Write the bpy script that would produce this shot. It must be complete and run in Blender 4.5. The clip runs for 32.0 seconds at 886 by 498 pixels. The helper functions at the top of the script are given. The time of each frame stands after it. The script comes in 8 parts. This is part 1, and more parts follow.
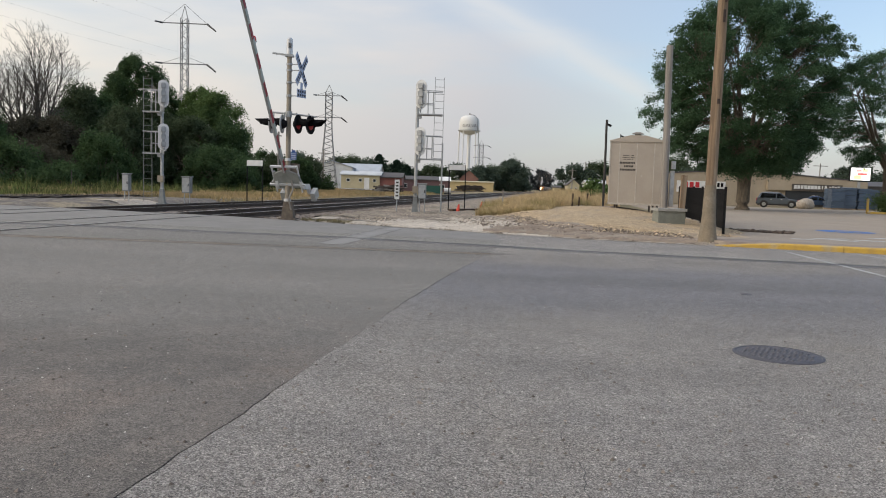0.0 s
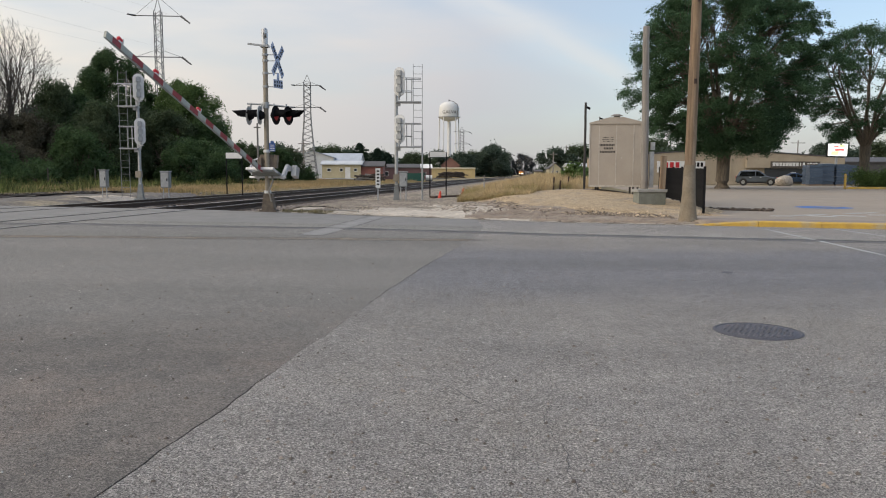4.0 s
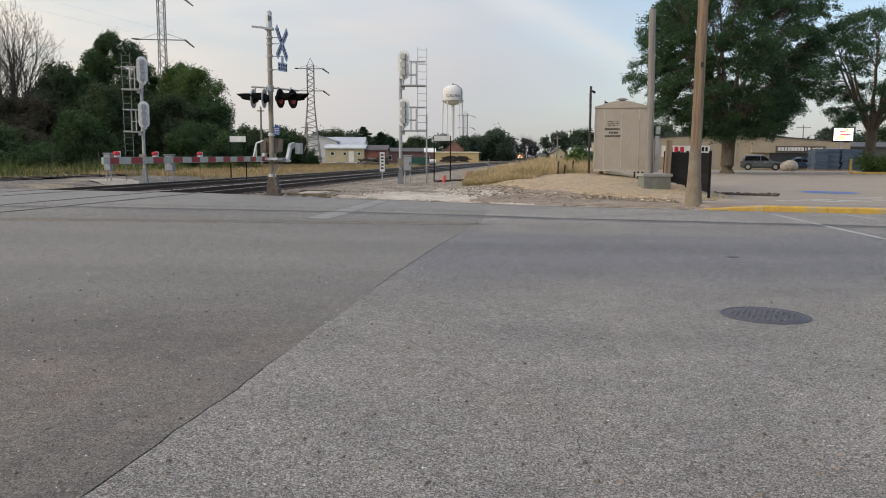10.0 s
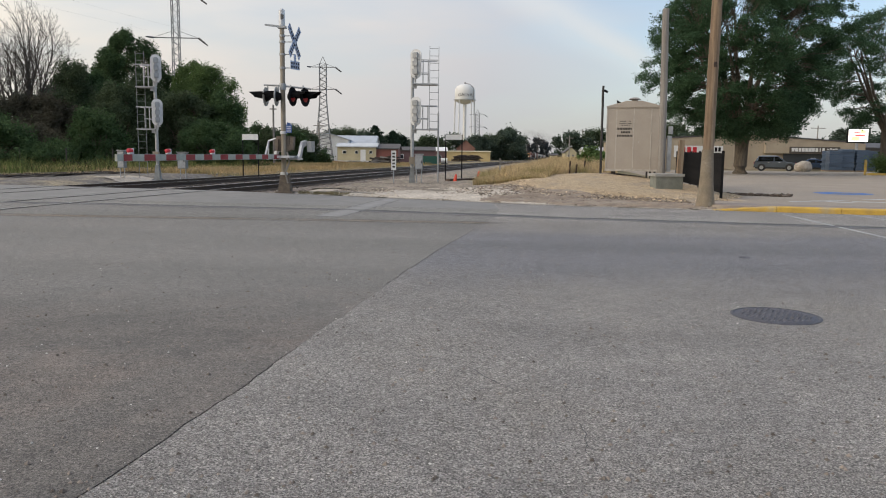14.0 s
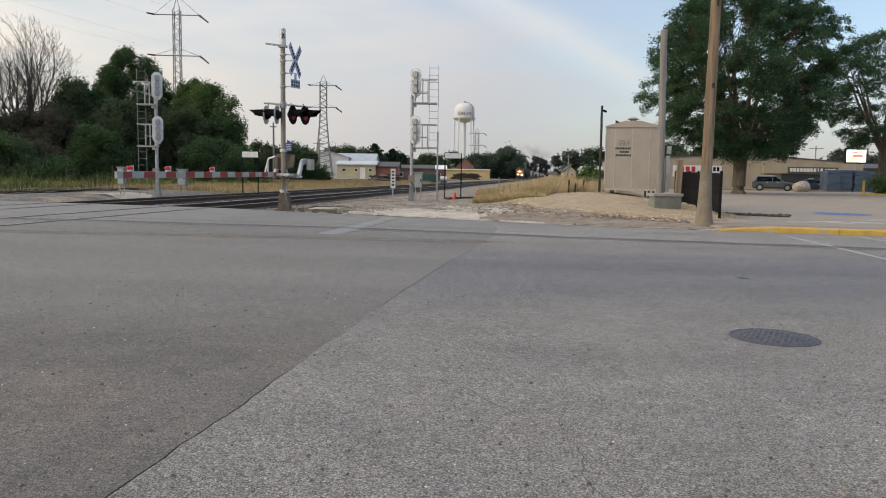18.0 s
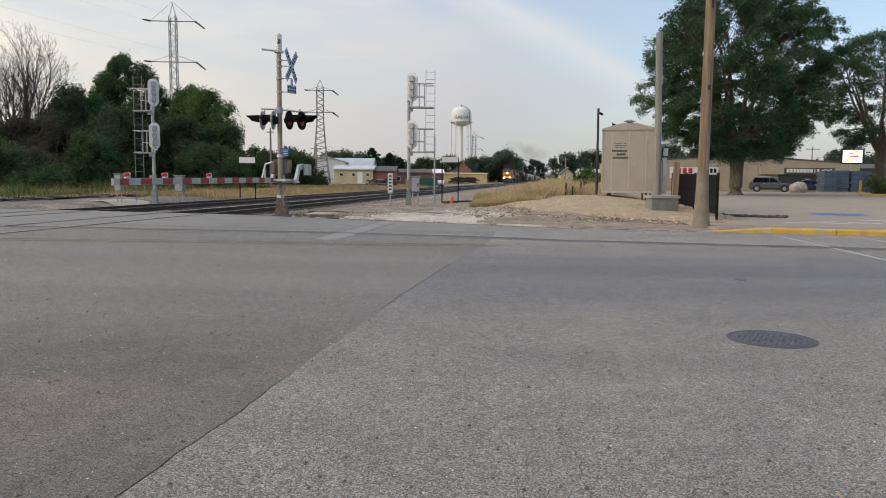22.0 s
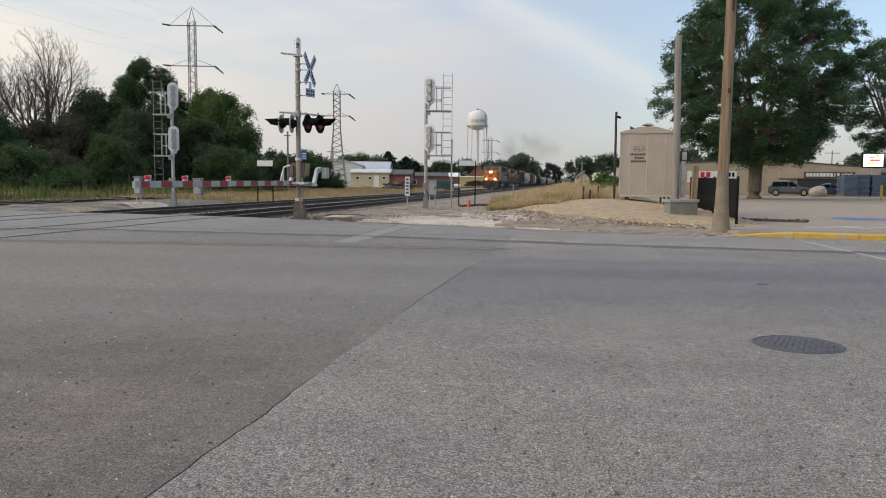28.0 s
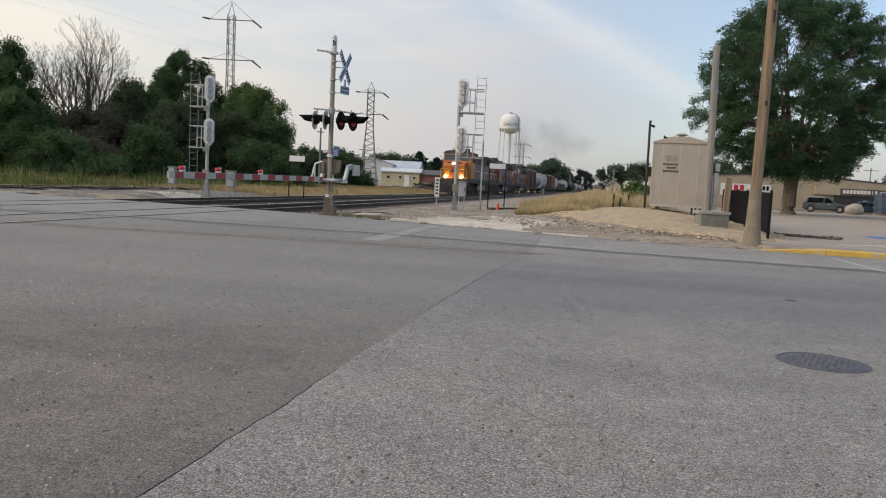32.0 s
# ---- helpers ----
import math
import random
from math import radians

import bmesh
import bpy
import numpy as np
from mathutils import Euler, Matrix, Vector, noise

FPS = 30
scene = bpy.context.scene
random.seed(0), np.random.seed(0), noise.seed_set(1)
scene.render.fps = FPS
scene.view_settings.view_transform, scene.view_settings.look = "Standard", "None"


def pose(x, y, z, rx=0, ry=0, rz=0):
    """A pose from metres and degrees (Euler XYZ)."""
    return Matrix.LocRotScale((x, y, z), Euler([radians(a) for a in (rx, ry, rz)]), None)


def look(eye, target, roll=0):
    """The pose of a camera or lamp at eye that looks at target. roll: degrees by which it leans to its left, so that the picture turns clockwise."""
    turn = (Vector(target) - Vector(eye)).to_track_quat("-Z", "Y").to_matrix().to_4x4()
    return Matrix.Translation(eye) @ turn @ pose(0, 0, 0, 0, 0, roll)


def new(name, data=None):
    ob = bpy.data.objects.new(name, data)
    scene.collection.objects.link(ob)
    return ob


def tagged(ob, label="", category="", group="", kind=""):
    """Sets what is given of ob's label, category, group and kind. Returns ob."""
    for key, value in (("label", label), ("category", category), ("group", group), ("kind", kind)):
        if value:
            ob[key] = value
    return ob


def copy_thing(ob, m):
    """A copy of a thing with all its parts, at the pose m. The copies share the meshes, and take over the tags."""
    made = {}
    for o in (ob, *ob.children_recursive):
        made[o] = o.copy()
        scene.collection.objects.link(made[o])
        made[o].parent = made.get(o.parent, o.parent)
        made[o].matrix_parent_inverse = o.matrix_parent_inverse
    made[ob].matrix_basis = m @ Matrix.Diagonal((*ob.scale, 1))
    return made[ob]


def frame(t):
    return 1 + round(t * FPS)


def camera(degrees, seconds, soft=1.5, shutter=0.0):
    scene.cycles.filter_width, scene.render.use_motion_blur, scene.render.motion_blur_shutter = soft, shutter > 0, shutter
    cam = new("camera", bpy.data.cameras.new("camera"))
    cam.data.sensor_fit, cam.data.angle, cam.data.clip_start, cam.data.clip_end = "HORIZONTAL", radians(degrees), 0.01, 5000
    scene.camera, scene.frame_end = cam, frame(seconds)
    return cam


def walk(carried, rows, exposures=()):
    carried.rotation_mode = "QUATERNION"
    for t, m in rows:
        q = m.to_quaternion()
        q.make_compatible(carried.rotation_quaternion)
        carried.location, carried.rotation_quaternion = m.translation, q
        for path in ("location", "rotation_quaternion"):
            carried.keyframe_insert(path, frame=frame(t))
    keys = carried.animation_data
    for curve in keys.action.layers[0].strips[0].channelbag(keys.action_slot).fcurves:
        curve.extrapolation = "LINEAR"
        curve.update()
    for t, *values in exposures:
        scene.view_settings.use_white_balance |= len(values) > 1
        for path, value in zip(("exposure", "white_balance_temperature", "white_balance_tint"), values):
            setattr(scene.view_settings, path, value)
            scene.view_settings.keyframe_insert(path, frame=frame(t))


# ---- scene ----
cam = camera(60.6, 32.0, 1.05)
PATH = [
    (0, (0.022, 0.003, 1.204), (0.01, 1.996, 1.041), 1.8),
    (0.5, (0.018, -0.001, 1.205), (0.011, 1.993, 1.045), 3.3),
    (1, (0.022, 0.009, 1.194), (0.024, 1.999, 0.993), 3.9),
    (1.5, (0.033, 0.007, 1.193), (0.046, 1.993, 0.954), 4.0),
    (2, (0.037, 0.01, 1.208), (0.064, 1.997, 0.985), 2.8),
    (2.5, (0.046, 0.01, 1.215), (0.074, 1.998, 1.002), 1.3),
    (3, (0.05, 0.012, 1.215), (0.08, 2.003, 1.024), 0.5),
    (3.5, (0.052, 0.011, 1.207), (0.083, 2.002, 1.014), 0.3),
    (5.5, (0.039, 0.012, 1.202), (0.071, 2.001, 0.997), -0.1),
    (6, (0.037, 0.005, 1.201), (0.069, 1.994, 0.994), -0.0),
    (6.5, (0.034, 0.004, 1.203), (0.066, 1.993, 0.997), 0.1),
    (7, (0.038, -0.003, 1.203), (0.068, 1.987, 1.0), 0.3),
    (7.5, (0.037, 0.004, 1.203), (0.065, 1.994, 1.002), 0.4),
    (8, (0.038, 0.0, 1.203), (0.068, 1.99, 1.001), 0.1),
    (8.5, (0.03, -0.001, 1.201), (0.057, 1.988, 0.998), -0.0),
    (9, (0.014, -0.006, 1.194), (0.041, 1.982, 0.974), 0.0),
    (9.5, (0.01, -0.001, 1.194), (0.033, 1.985, 0.957), 0.1),
    (10, (0.012, 0.001, 1.198), (0.035, 1.986, 0.961), 0.3),
    (10.5, (0.008, -0.005, 1.196), (0.027, 1.981, 0.96), 0.4),
    (11, (0.004, -0.012, 1.192), (0.017, 1.973, 0.953), 0.4),
    (11.5, (0.007, -0.019, 1.192), (0.013, 1.967, 0.955), 0.3),
    (12, (0.011, -0.02, 1.193), (0.004, 1.966, 0.955), 0.4),
    (12.5, (0.008, -0.003, 1.196), (-0.001, 1.983, 0.957), 0.2),
    (13, (0.011, 0.004, 1.191), (0.003, 1.99, 0.951), 0.2),
    (13.5, (0.013, 0.006, 1.19), (0.004, 1.991, 0.948), 0.5),
    (14, (0.021, -0.011, 1.192), (0.015, 1.975, 0.952), 0.6),
    (14.5, (0.017, 0.0, 1.195), (0.011, 1.987, 0.96), 0.8),
    (16.5, (0.023, -0.017, 1.196), (0.019, 1.971, 0.977), 1.1),
    (17, (0.024, -0.01, 1.201), (0.02, 1.978, 0.982), 1.1),
    (17.5, (0.03, -0.015, 1.204), (0.026, 1.975, 1.002), 1.0),
    (18, (0.028, -0.012, 1.207), (0.024, 1.979, 1.014), 0.9),
    (18.5, (0.033, -0.018, 1.21), (0.028, 1.974, 1.033), 0.7),
    (19, (0.029, -0.025, 1.197), (0.024, 1.967, 1.017), 0.8),
    (19.5, (0.024, -0.029, 1.197), (0.023, 1.963, 1.015), 0.4),
    (20, (0.035, -0.023, 1.199), (0.036, 1.969, 1.015), 0.0),
    (20.5, (0.036, -0.02, 1.203), (0.038, 1.972, 1.019), 0.3),
    (21, (0.041, -0.021, 1.203), (0.042, 1.97, 1.017), 0.3),
    (21.5, (0.045, -0.005, 1.206), (0.047, 1.986, 1.021), 0.3),
    (22, (0.038, -0.009, 1.213), (0.039, 1.983, 1.03), 0.4),
    (22.5, (0.037, -0.007, 1.21), (0.039, 1.985, 1.029), 0.5),
    (23, (0.034, -0.001, 1.21), (0.037, 1.99, 1.028), 0.5),
    (23.5, (0.029, -0.003, 1.205), (0.034, 1.989, 1.023), 0.3),
    (24, (0.032, -0.001, 1.203), (0.036, 1.991, 1.021), 0.5),
    (24.5, (0.027, -0.006, 1.203), (0.033, 1.986, 1.021), 0.6),
    (25, (0.027, -0.005, 1.207), (0.034, 1.987, 1.024), 0.5),
    (25.5, (0.028, -0.005, 1.207), (0.032, 1.987, 1.025), 0.5),
    (27.5, (0.002, -0.002, 1.205), (-0.01, 1.99, 1.027), 0.5),
    (28, (-0.015, 0.003, 1.207), (-0.055, 1.995, 1.033), 0.5),
    (28.5, (-0.014, -0.003, 1.208), (-0.07, 1.989, 1.033), 0.4),
    (29, (-0.018, -0.002, 1.209), (-0.098, 1.988, 1.034), 0.5),
    (29.5, (-0.015, -0.005, 1.205), (-0.094, 1.985, 1.03), 0.6),
    (30, (-0.022, -0.022, 1.207), (-0.1, 1.968, 1.032), 0.7),
    (30.5, (-0.023, -0.015, 1.21), (-0.106, 1.976, 1.037), 1.0),
    (31, (0.001, -0.025, 1.215), (-0.105, 1.965, 1.046), 1.7),
    (31.5, (0.001, -0.028, 1.206), (-0.109, 1.962, 1.035), 2.6),
    (32, (0.001, -0.036, 1.206), (-0.111, 1.954, 1.034), 2.8),
]
walk(cam, [(t, look(eye, target, roll)) for t, eye, target, roll in PATH])

import collections

# ---------------------------------------------------------------- world, sun, exposure
world = bpy.data.worlds.new("World")
scene.world = world
world.use_nodes = True
wn, wl = world.node_tree.nodes, world.node_tree.links
for n in list(wn):
    wn.remove(n)
w_out = wn.new("ShaderNodeOutputWorld")
w_bg = wn.new("ShaderNodeBackground")
sky = wn.new("ShaderNodeTexSky")
sky.sky_type, sky.sun_disc = "NISHITA", False
sky.sun_elevation, sky.sun_rotation = radians(29), radians(-113)
sky.dust_density = 1.0
w_co = wn.new("ShaderNodeTexCoord")
w_map = wn.new("ShaderNodeMapping")
w_map.inputs["Scale"].default_value = (1.6, 1.0, 7.0)
w_map.inputs["Rotation"].default_value = (0, radians(24), 0)
w_noise = wn.new("ShaderNodeTexNoise")
w_noise.inputs["Scale"].default_value, w_noise.inputs["Detail"].default_value = 1.5, 7
w_noise.inputs["Roughness"].default_value = 0.48
w_ramp = wn.new("ShaderNodeValToRGB")
w_ramp.color_ramp.elements[0].position, w_ramp.color_ramp.elements[1].position = 0.40, 0.62
w_ramp.color_ramp.elements[0].color, w_ramp.color_ramp.elements[1].color = (0.48, 0.48, 0.48, 1), (1, 1, 1, 1)
# clear blue opens towards the east and overhead
w_sep = wn.new("ShaderNodeSeparateXYZ")
w_east = wn.new("ShaderNodeMapRange")
w_east.inputs[1].default_value, w_east.inputs[2].default_value = 0.02, 0.40
w_east.inputs[3].default_value, w_east.inputs[4].default_value = 1.0, 0.06
w_mul = wn.new("ShaderNodeMath")
w_mul.operation = "MULTIPLY"
w_mix = wn.new("ShaderNodeMix")
w_mix.data_type = "RGBA"
wl.new(w_co.outputs["Generated"], w_map.inputs["Vector"])
wl.new(w_map.outputs[0], w_noise.inputs["Vector"])
wl.new(w_noise.outputs[0], w_ramp.inputs[0])
wl.new(w_co.outputs["Generated"], w_sep.inputs[0])
wl.new(w_sep.outputs["X"], w_east.inputs[0])
wl.new(w_ramp.outputs[0], w_mul.inputs[0])
wl.new(w_east.outputs[0], w_mul.inputs[1])
# haze closes the sky near the horizon
w_haze = wn.new("ShaderNodeMapRange")
w_haze.inputs[1].default_value, w_haze.inputs[2].default_value = 0.0, 0.17
w_haze.inputs[3].default_value, w_haze.inputs[4].default_value = 0.92, 0.0
wl.new(w_sep.outputs["Z"], w_haze.inputs[0])
w_max = wn.new("ShaderNodeMath")
w_max.operation = "MAXIMUM"
wl.new(w_mul.outputs[0], w_max.inputs[0])
wl.new(w_haze.outputs[0], w_max.inputs[1])
# one long feather of cirrus climbs out of the east
w_dot = wn.new("ShaderNodeVectorMath")
w_dot.operation = "DOT_PRODUCT"
w_dot.inputs[1].default_value = (-0.462, 0.225, -0.858)
wl.new(w_co.outputs["Generated"], w_dot.inputs[0])
w_wob = wn.new("ShaderNodeMath")
w_wob.operation = "MULTIPLY_ADD"
w_wob.inputs[1].default_value, w_wob.inputs[2].default_value = 0.05, -0.025
wl.new(w_noise.outputs[0], w_wob.inputs[0])
w_sum = wn.new("ShaderNodeMath")
wl.new(w_dot.outputs["Value"], w_sum.inputs[0])
wl.new(w_wob.outputs[0], w_sum.inputs[1])
w_abs = wn.new("ShaderNodeMath")
w_abs.operation = "ABSOLUTE"
wl.new(w_sum.outputs[0], w_abs.inputs[0])
w_band = wn.new("ShaderNodeMapRange")
w_band.interpolation_type = "SMOOTHSTEP"
w_band.inputs[1].default_value, w_band.inputs[2].default_value = 0.0, 0.045
w_band.inputs[3].default_value, w_band.inputs[4].default_value = 0.6, 0.0
wl.new(w_abs.outputs[0], w_band.inputs[0])
w_fade = wn.new("ShaderNodeMapRange")
w_fade.interpolation_type = "SMOOTHSTEP"
w_fade.inputs[1].default_value, w_fade.inputs[2].default_value = 0.22, 0.32
w_fade.inputs[3].default_value, w_fade.inputs[4].default_value = 1.0, 0.0
wl.new(w_sep.outputs["X"], w_fade.inputs[0])
w_feather = wn.new("ShaderNodeMath")
w_feather.operation = "MULTIPLY"
wl.new(w_band.outputs[0], w_feather.inputs[0])
wl.new(w_fade.outputs[0], w_feather.inputs[1])
w_all = wn.new("ShaderNodeMath")
w_all.operation = "MAXIMUM"
wl.new(w_max.outputs[0], w_all.inputs[0])
wl.new(w_feather.outputs[0], w_all.inputs[1])
wl.new(w_all.outputs[0], w_mix.inputs["Factor"])
w_hsv = wn.new("ShaderNodeHueSaturation")
w_hsv.inputs["Saturation"].default_value, w_hsv.inputs["Value"].default_value = 0.9, 1.38
wl.new(sky.outputs[0], w_hsv.inputs["Color"])
wl.new(w_hsv.outputs[0], w_mix.inputs["A"])
w_tint = wn.new("ShaderNodeMix")
w_tint.data_type = "RGBA"
w_tint.inputs["A"].default_value, w_tint.inputs["B"].default_value = (5.75, 5.72, 5.95, 1), (8.3, 7.75, 6.95, 1)
w_warm = wn.new("ShaderNodeMapRange")
w_warm.inputs[1].default_value, w_warm.inputs[2].default_value = -0.50, 0.06
w_warm.inputs[3].default_value, w_warm.inputs[4].default_value = 1.0, 0.0
wl.new(w_sep.outputs["X"], w_warm.inputs[0])
w_pale = wn.new("ShaderNodeMath")
w_pale.operation = "MAXIMUM"
wl.new(w_warm.outputs[0], w_pale.inputs[0])
wl.new(w_feather.outputs[0], w_pale.inputs[1])
wl.new(w_pale.outputs[0], w_tint.inputs["Factor"])
wl.new(w_tint.outputs["Result"], w_mix.inputs["B"])
# thin overcast is brighter overhead than near the horizon
w_up = wn.new("ShaderNodeMapRange")
w_up.inputs[1].default_value, w_up.inputs[2].default_value = 0.0, 1.0
w_up.inputs[3].default_value, w_up.inputs[4].default_value = 0.88, 2.15
wl.new(w_sep.outputs["Z"], w_up.inputs[0])
w_scale = wn.new("ShaderNodeVectorMath")
w_scale.operation = "SCALE"
wl.new(w_mix.outputs["Result"], w_scale.inputs[0])
wl.new(w_up.outputs[0], w_scale.inputs["Scale"])
wl.new(w_scale.outputs[0], w_bg.inputs["Color"])
w_bg.inputs["Strength"].default_value = 0.104
wl.new(w_bg.outputs[0], w_out.inputs[0])

sun = new("sun", bpy.data.lights.new("sun", "SUN"))
sun.data.energy, sun.data.angle, sun.data.color = 1.2, radians(40), (1.0, 0.85, 0.68)
sun.matrix_world = look((-60, -25, 36), (0, 0, 0))


# ---------------------------------------------------------------- materials
def material(name, a, b=None, rough=0.8, metal=0.0, scale=8.0, fine=90.0, bump=0.2, grain=0.25, c=None, c_scale=1.2, spread=0.12,
             stretch=(1, 1, 1), space="Object", glow=0.0, rnd=0.0, band=0.0, sharp=0.25, spec=0.5, chips=0.0, chip_scale=130.0, lane=None):
    """Base colour a mottled with b at a coarse and a fine scale, patches of c, relief from the fine grain."""
    m = bpy.data.materials.new(name)
    m.use_nodes = True
    nt = m.node_tree
    bsdf = nt.nodes["Principled BSDF"]
    b = b or tuple(v * 0.75 for v in a)
    co = nt.nodes.new("ShaderNodeTexCoord")
    mp = nt.nodes.new("ShaderNodeMapping")
    mp.inputs["Scale"].default_value = stretch
    nt.links.new(co.outputs[space], mp.inputs["Vector"])

    def noise_tex(s, detail=5, r=0.6):
        n = nt.nodes.new("ShaderNodeTexNoise")
        n.inputs["Scale"].default_value, n.inputs["Detail"].default_value, n.inputs["Roughness"].default_value = s, detail, r
        nt.links.new(mp.outputs[0], n.inputs["Vector"])
        return n

    def ramp(src, lo, hi):
        r = nt.nodes.new("ShaderNodeMapRange")
        r.inputs[1].default_value, r.inputs[2].default_value = lo, hi
        nt.links.new(src, r.inputs[0])
        return r.outputs[0]

    def mix(fac, x, y, mode="MIX"):
        n = nt.nodes.new("ShaderNodeMix")
        n.data_type, n.blend_type = "RGBA", mode
        for key, v in (("Factor", fac), ("A", x), ("B", y)):
            if isinstance(v, (int, float)):
                n.inputs[key].default_value = v
            elif isinstance(v, tuple):
                n.inputs[key].default_value = (*v, 1)
            else:
                nt.links.new(v, n.inputs[key])
        return n.outputs["Result"]

    coarse, small = noise_tex(scale), noise_tex(fine, 3)
    col = mix(ramp(coarse.outputs[0], 0.5 - spread, 0.5 + spread), a, b)
    if c:
        col = mix(ramp(noise_tex(c_scale, 6, 0.65).outputs[0], 0.5, 0.66), col, c)
    if lane:
        # a strip across y polished smooth by wheels
        y0, y1, lc = lane
        sx = nt.nodes.new("ShaderNodeSeparateXYZ")
        nt.links.new(co.outputs[space], sx.inputs[0])
        wob = nt.nodes.new("ShaderNodeMath")
        wob.operation = "MULTIPLY_ADD"
        wob.inputs[1].default_value = 2.2
        nt.links.new(noise_tex(0.35, 4).outputs[0], wob.inputs[0])
        nt.links.new(sx.outputs["Y"], wob.inputs[2])
        prod = None
        for lo, hi in ((y0, y0 + 2.6), (y1 + 2.2, y1 + 0.6)):
            r3 = nt.nodes.new("ShaderNodeMapRange")
            r3.interpolation_type = "SMOOTHSTEP"
            r3.inputs[1].default_value, r3.inputs[2].default_value = min(lo, hi), max(lo, hi)
            if lo > hi:
                r3.inputs[3].default_value, r3.inputs[4].default_value = 1.0, 0.0
            nt.links.new(wob.outputs[0], r3.inputs[0])
            if prod:
                mu = nt.nodes.new("ShaderNodeMath")
                mu.operation = "MULTIPLY"
                nt.links.new(prod, mu.inputs[0])
                nt.links.new(r3.outputs[0], mu.inputs[1])
                prod = mu.outputs[0]
            else:
                prod = r3.outputs[0]
        sc9 = nt.nodes.new("ShaderNodeMath")
        sc9.operation = "MULTIPLY"
        sc9.inputs[1].default_value = 0.85
        nt.links.new(prod, sc9.inputs[0])
        col = mix(sc9.outputs[0], col, lc)
    if chips:
        # stone chips of differing shade, and a few dark pits
        for s, k in ((chip_scale, chips), (chip_scale * 0.45, chips * 0.35), (chip_scale * 0.13, chips * 0.16)):
            vo = nt.nodes.new("ShaderNodeTexVoronoi")
            vo.inputs["Scale"].default_value = s
            nt.links.new(mp.outputs[0], vo.inputs["Vector"])
            sp = nt.nodes.new("ShaderNodeSeparateColor")
            nt.links.new(vo.outputs["Color"], sp.inputs[0])
            rg = nt.nodes.new("ShaderNodeMapRange")
            rg.inputs[3].default_value, rg.inputs[4].default_value = 1 - k, 1 + k
            nt.links.new(sp.outputs[0], rg.inputs[0])
            s2 = nt.nodes.new("ShaderNodeVectorMath")
            s2.operation = "SCALE"
            nt.links.new(col, s2.inputs[0])
            nt.links.new(rg.outputs[0], s2.inputs["Scale"])
            col = s2.outputs[0]
    g = ramp(small.outputs[0], 0.5 - sharp, 0.5 + sharp)
    val = nt.nodes.new("ShaderNodeMapRange")
    val.inputs[3].default_value, val.inputs[4].default_value = 1 - grain, 1 + grain
    nt.links.new(g, val.inputs[0])
    if band:
        mp2 = nt.nodes.new("ShaderNodeMapping")
        mp2.inputs["Scale"].default_value = (0.05, 0.42, 1)
        mp2.inputs["Rotation"].default_value = (0, 0, radians(3))
        nt.links.new(co.outputs[space], mp2.inputs["Vector"])
        bn = nt.nodes.new("ShaderNodeTexNoise")
        bn.inputs["Scale"].default_value, bn.inputs["Detail"].default_value = 1.0, 4
        nt.links.new(mp2.outputs[0], bn.inputs["Vector"])
        br = nt.nodes.new("ShaderNodeMapRange")
        br.inputs[1].default_value, br.inputs[2].default_value = 0.3, 0.7
        br.inputs[3].default_value, br.inputs[4].default_value = 1 - band, 1 + band
        nt.links.new(bn.outputs[0], br.inputs[0])
        sc = nt.nodes.new("ShaderNodeVectorMath")
        sc.operation = "SCALE"
        nt.links.new(col, sc.inputs[0])
        nt.links.new(br.outputs[0], sc.inputs["Scale"])
        col = sc.outputs[0]
    hsv = nt.nodes.new("ShaderNodeHueSaturation")
    nt.links.new(col, hsv.inputs["Color"])
    if rnd:
        info = nt.nodes.new("ShaderNodeNewGeometry")
        r2 = nt.nodes.new("ShaderNodeMapRange")
        r2.inputs[3].default_value, r2.inputs[4].default_value = 1 - rnd, 1 + rnd
        nt.links.new(info.outputs["Random Per Island"], r2.inputs[0])
        mm = nt.nodes.new("ShaderNodeMath")
        mm.operation = "MULTIPLY"
        nt.links.new(r2.outputs[0], mm.inputs[0])
        nt.links.new(val.outputs[0], mm.inputs[1])
        nt.links.new(mm.outputs[0], hsv.inputs["Value"])
    else:
        nt.links.new(val.outputs[0], hsv.inputs["Value"])
    nt.links.new(hsv.outputs[0], bsdf.inputs["Base Color"])
    bsdf.inputs["Specular IOR Level"].default_value = spec
    bsdf.inputs["Roughness"].default_value, bsdf.inputs["Metallic"].default_value = rough, metal
    if bump:
        bp = nt.nodes.new("ShaderNodeBump")
        bp.inputs["Strength"].default_value, bp.inputs["Distance"].default_value = bump, 0.02
        nt.links.new(small.outputs[0], bp.inputs["Height"])
        nt.links.new(bp.outputs[0], bsdf.inputs["Normal"])
    if glow:
        nt.links.new(hsv.outputs[0], bsdf.inputs["Emission Color"])
        bsdf.inputs["Emission Strength"].default_value = glow
    return m


def glow(name, color, strength):
    m = bpy.data.materials.new(name)
    m.use_nodes = True
    b = m.node_tree.nodes["Principled BSDF"]
    b.inputs["Base Color"].default_value = (*color, 1)
    b.inputs["Emission Color"].default_value = (*color, 1)
    b.inputs["Emission Strength"].default_value = strength
    return m


def glass(name, color=(0.02, 0.025, 0.03), rough=0.06):
    m = bpy.data.materials.new(name)
    m.use_nodes = True
    b = m.node_tree.nodes["Principled BSDF"]
    b.inputs["Base Color"].default_value = (*color, 1)
    b.inputs["Roughness"].default_value = rough
    b.inputs["IOR"].default_value = 1.5
    return m


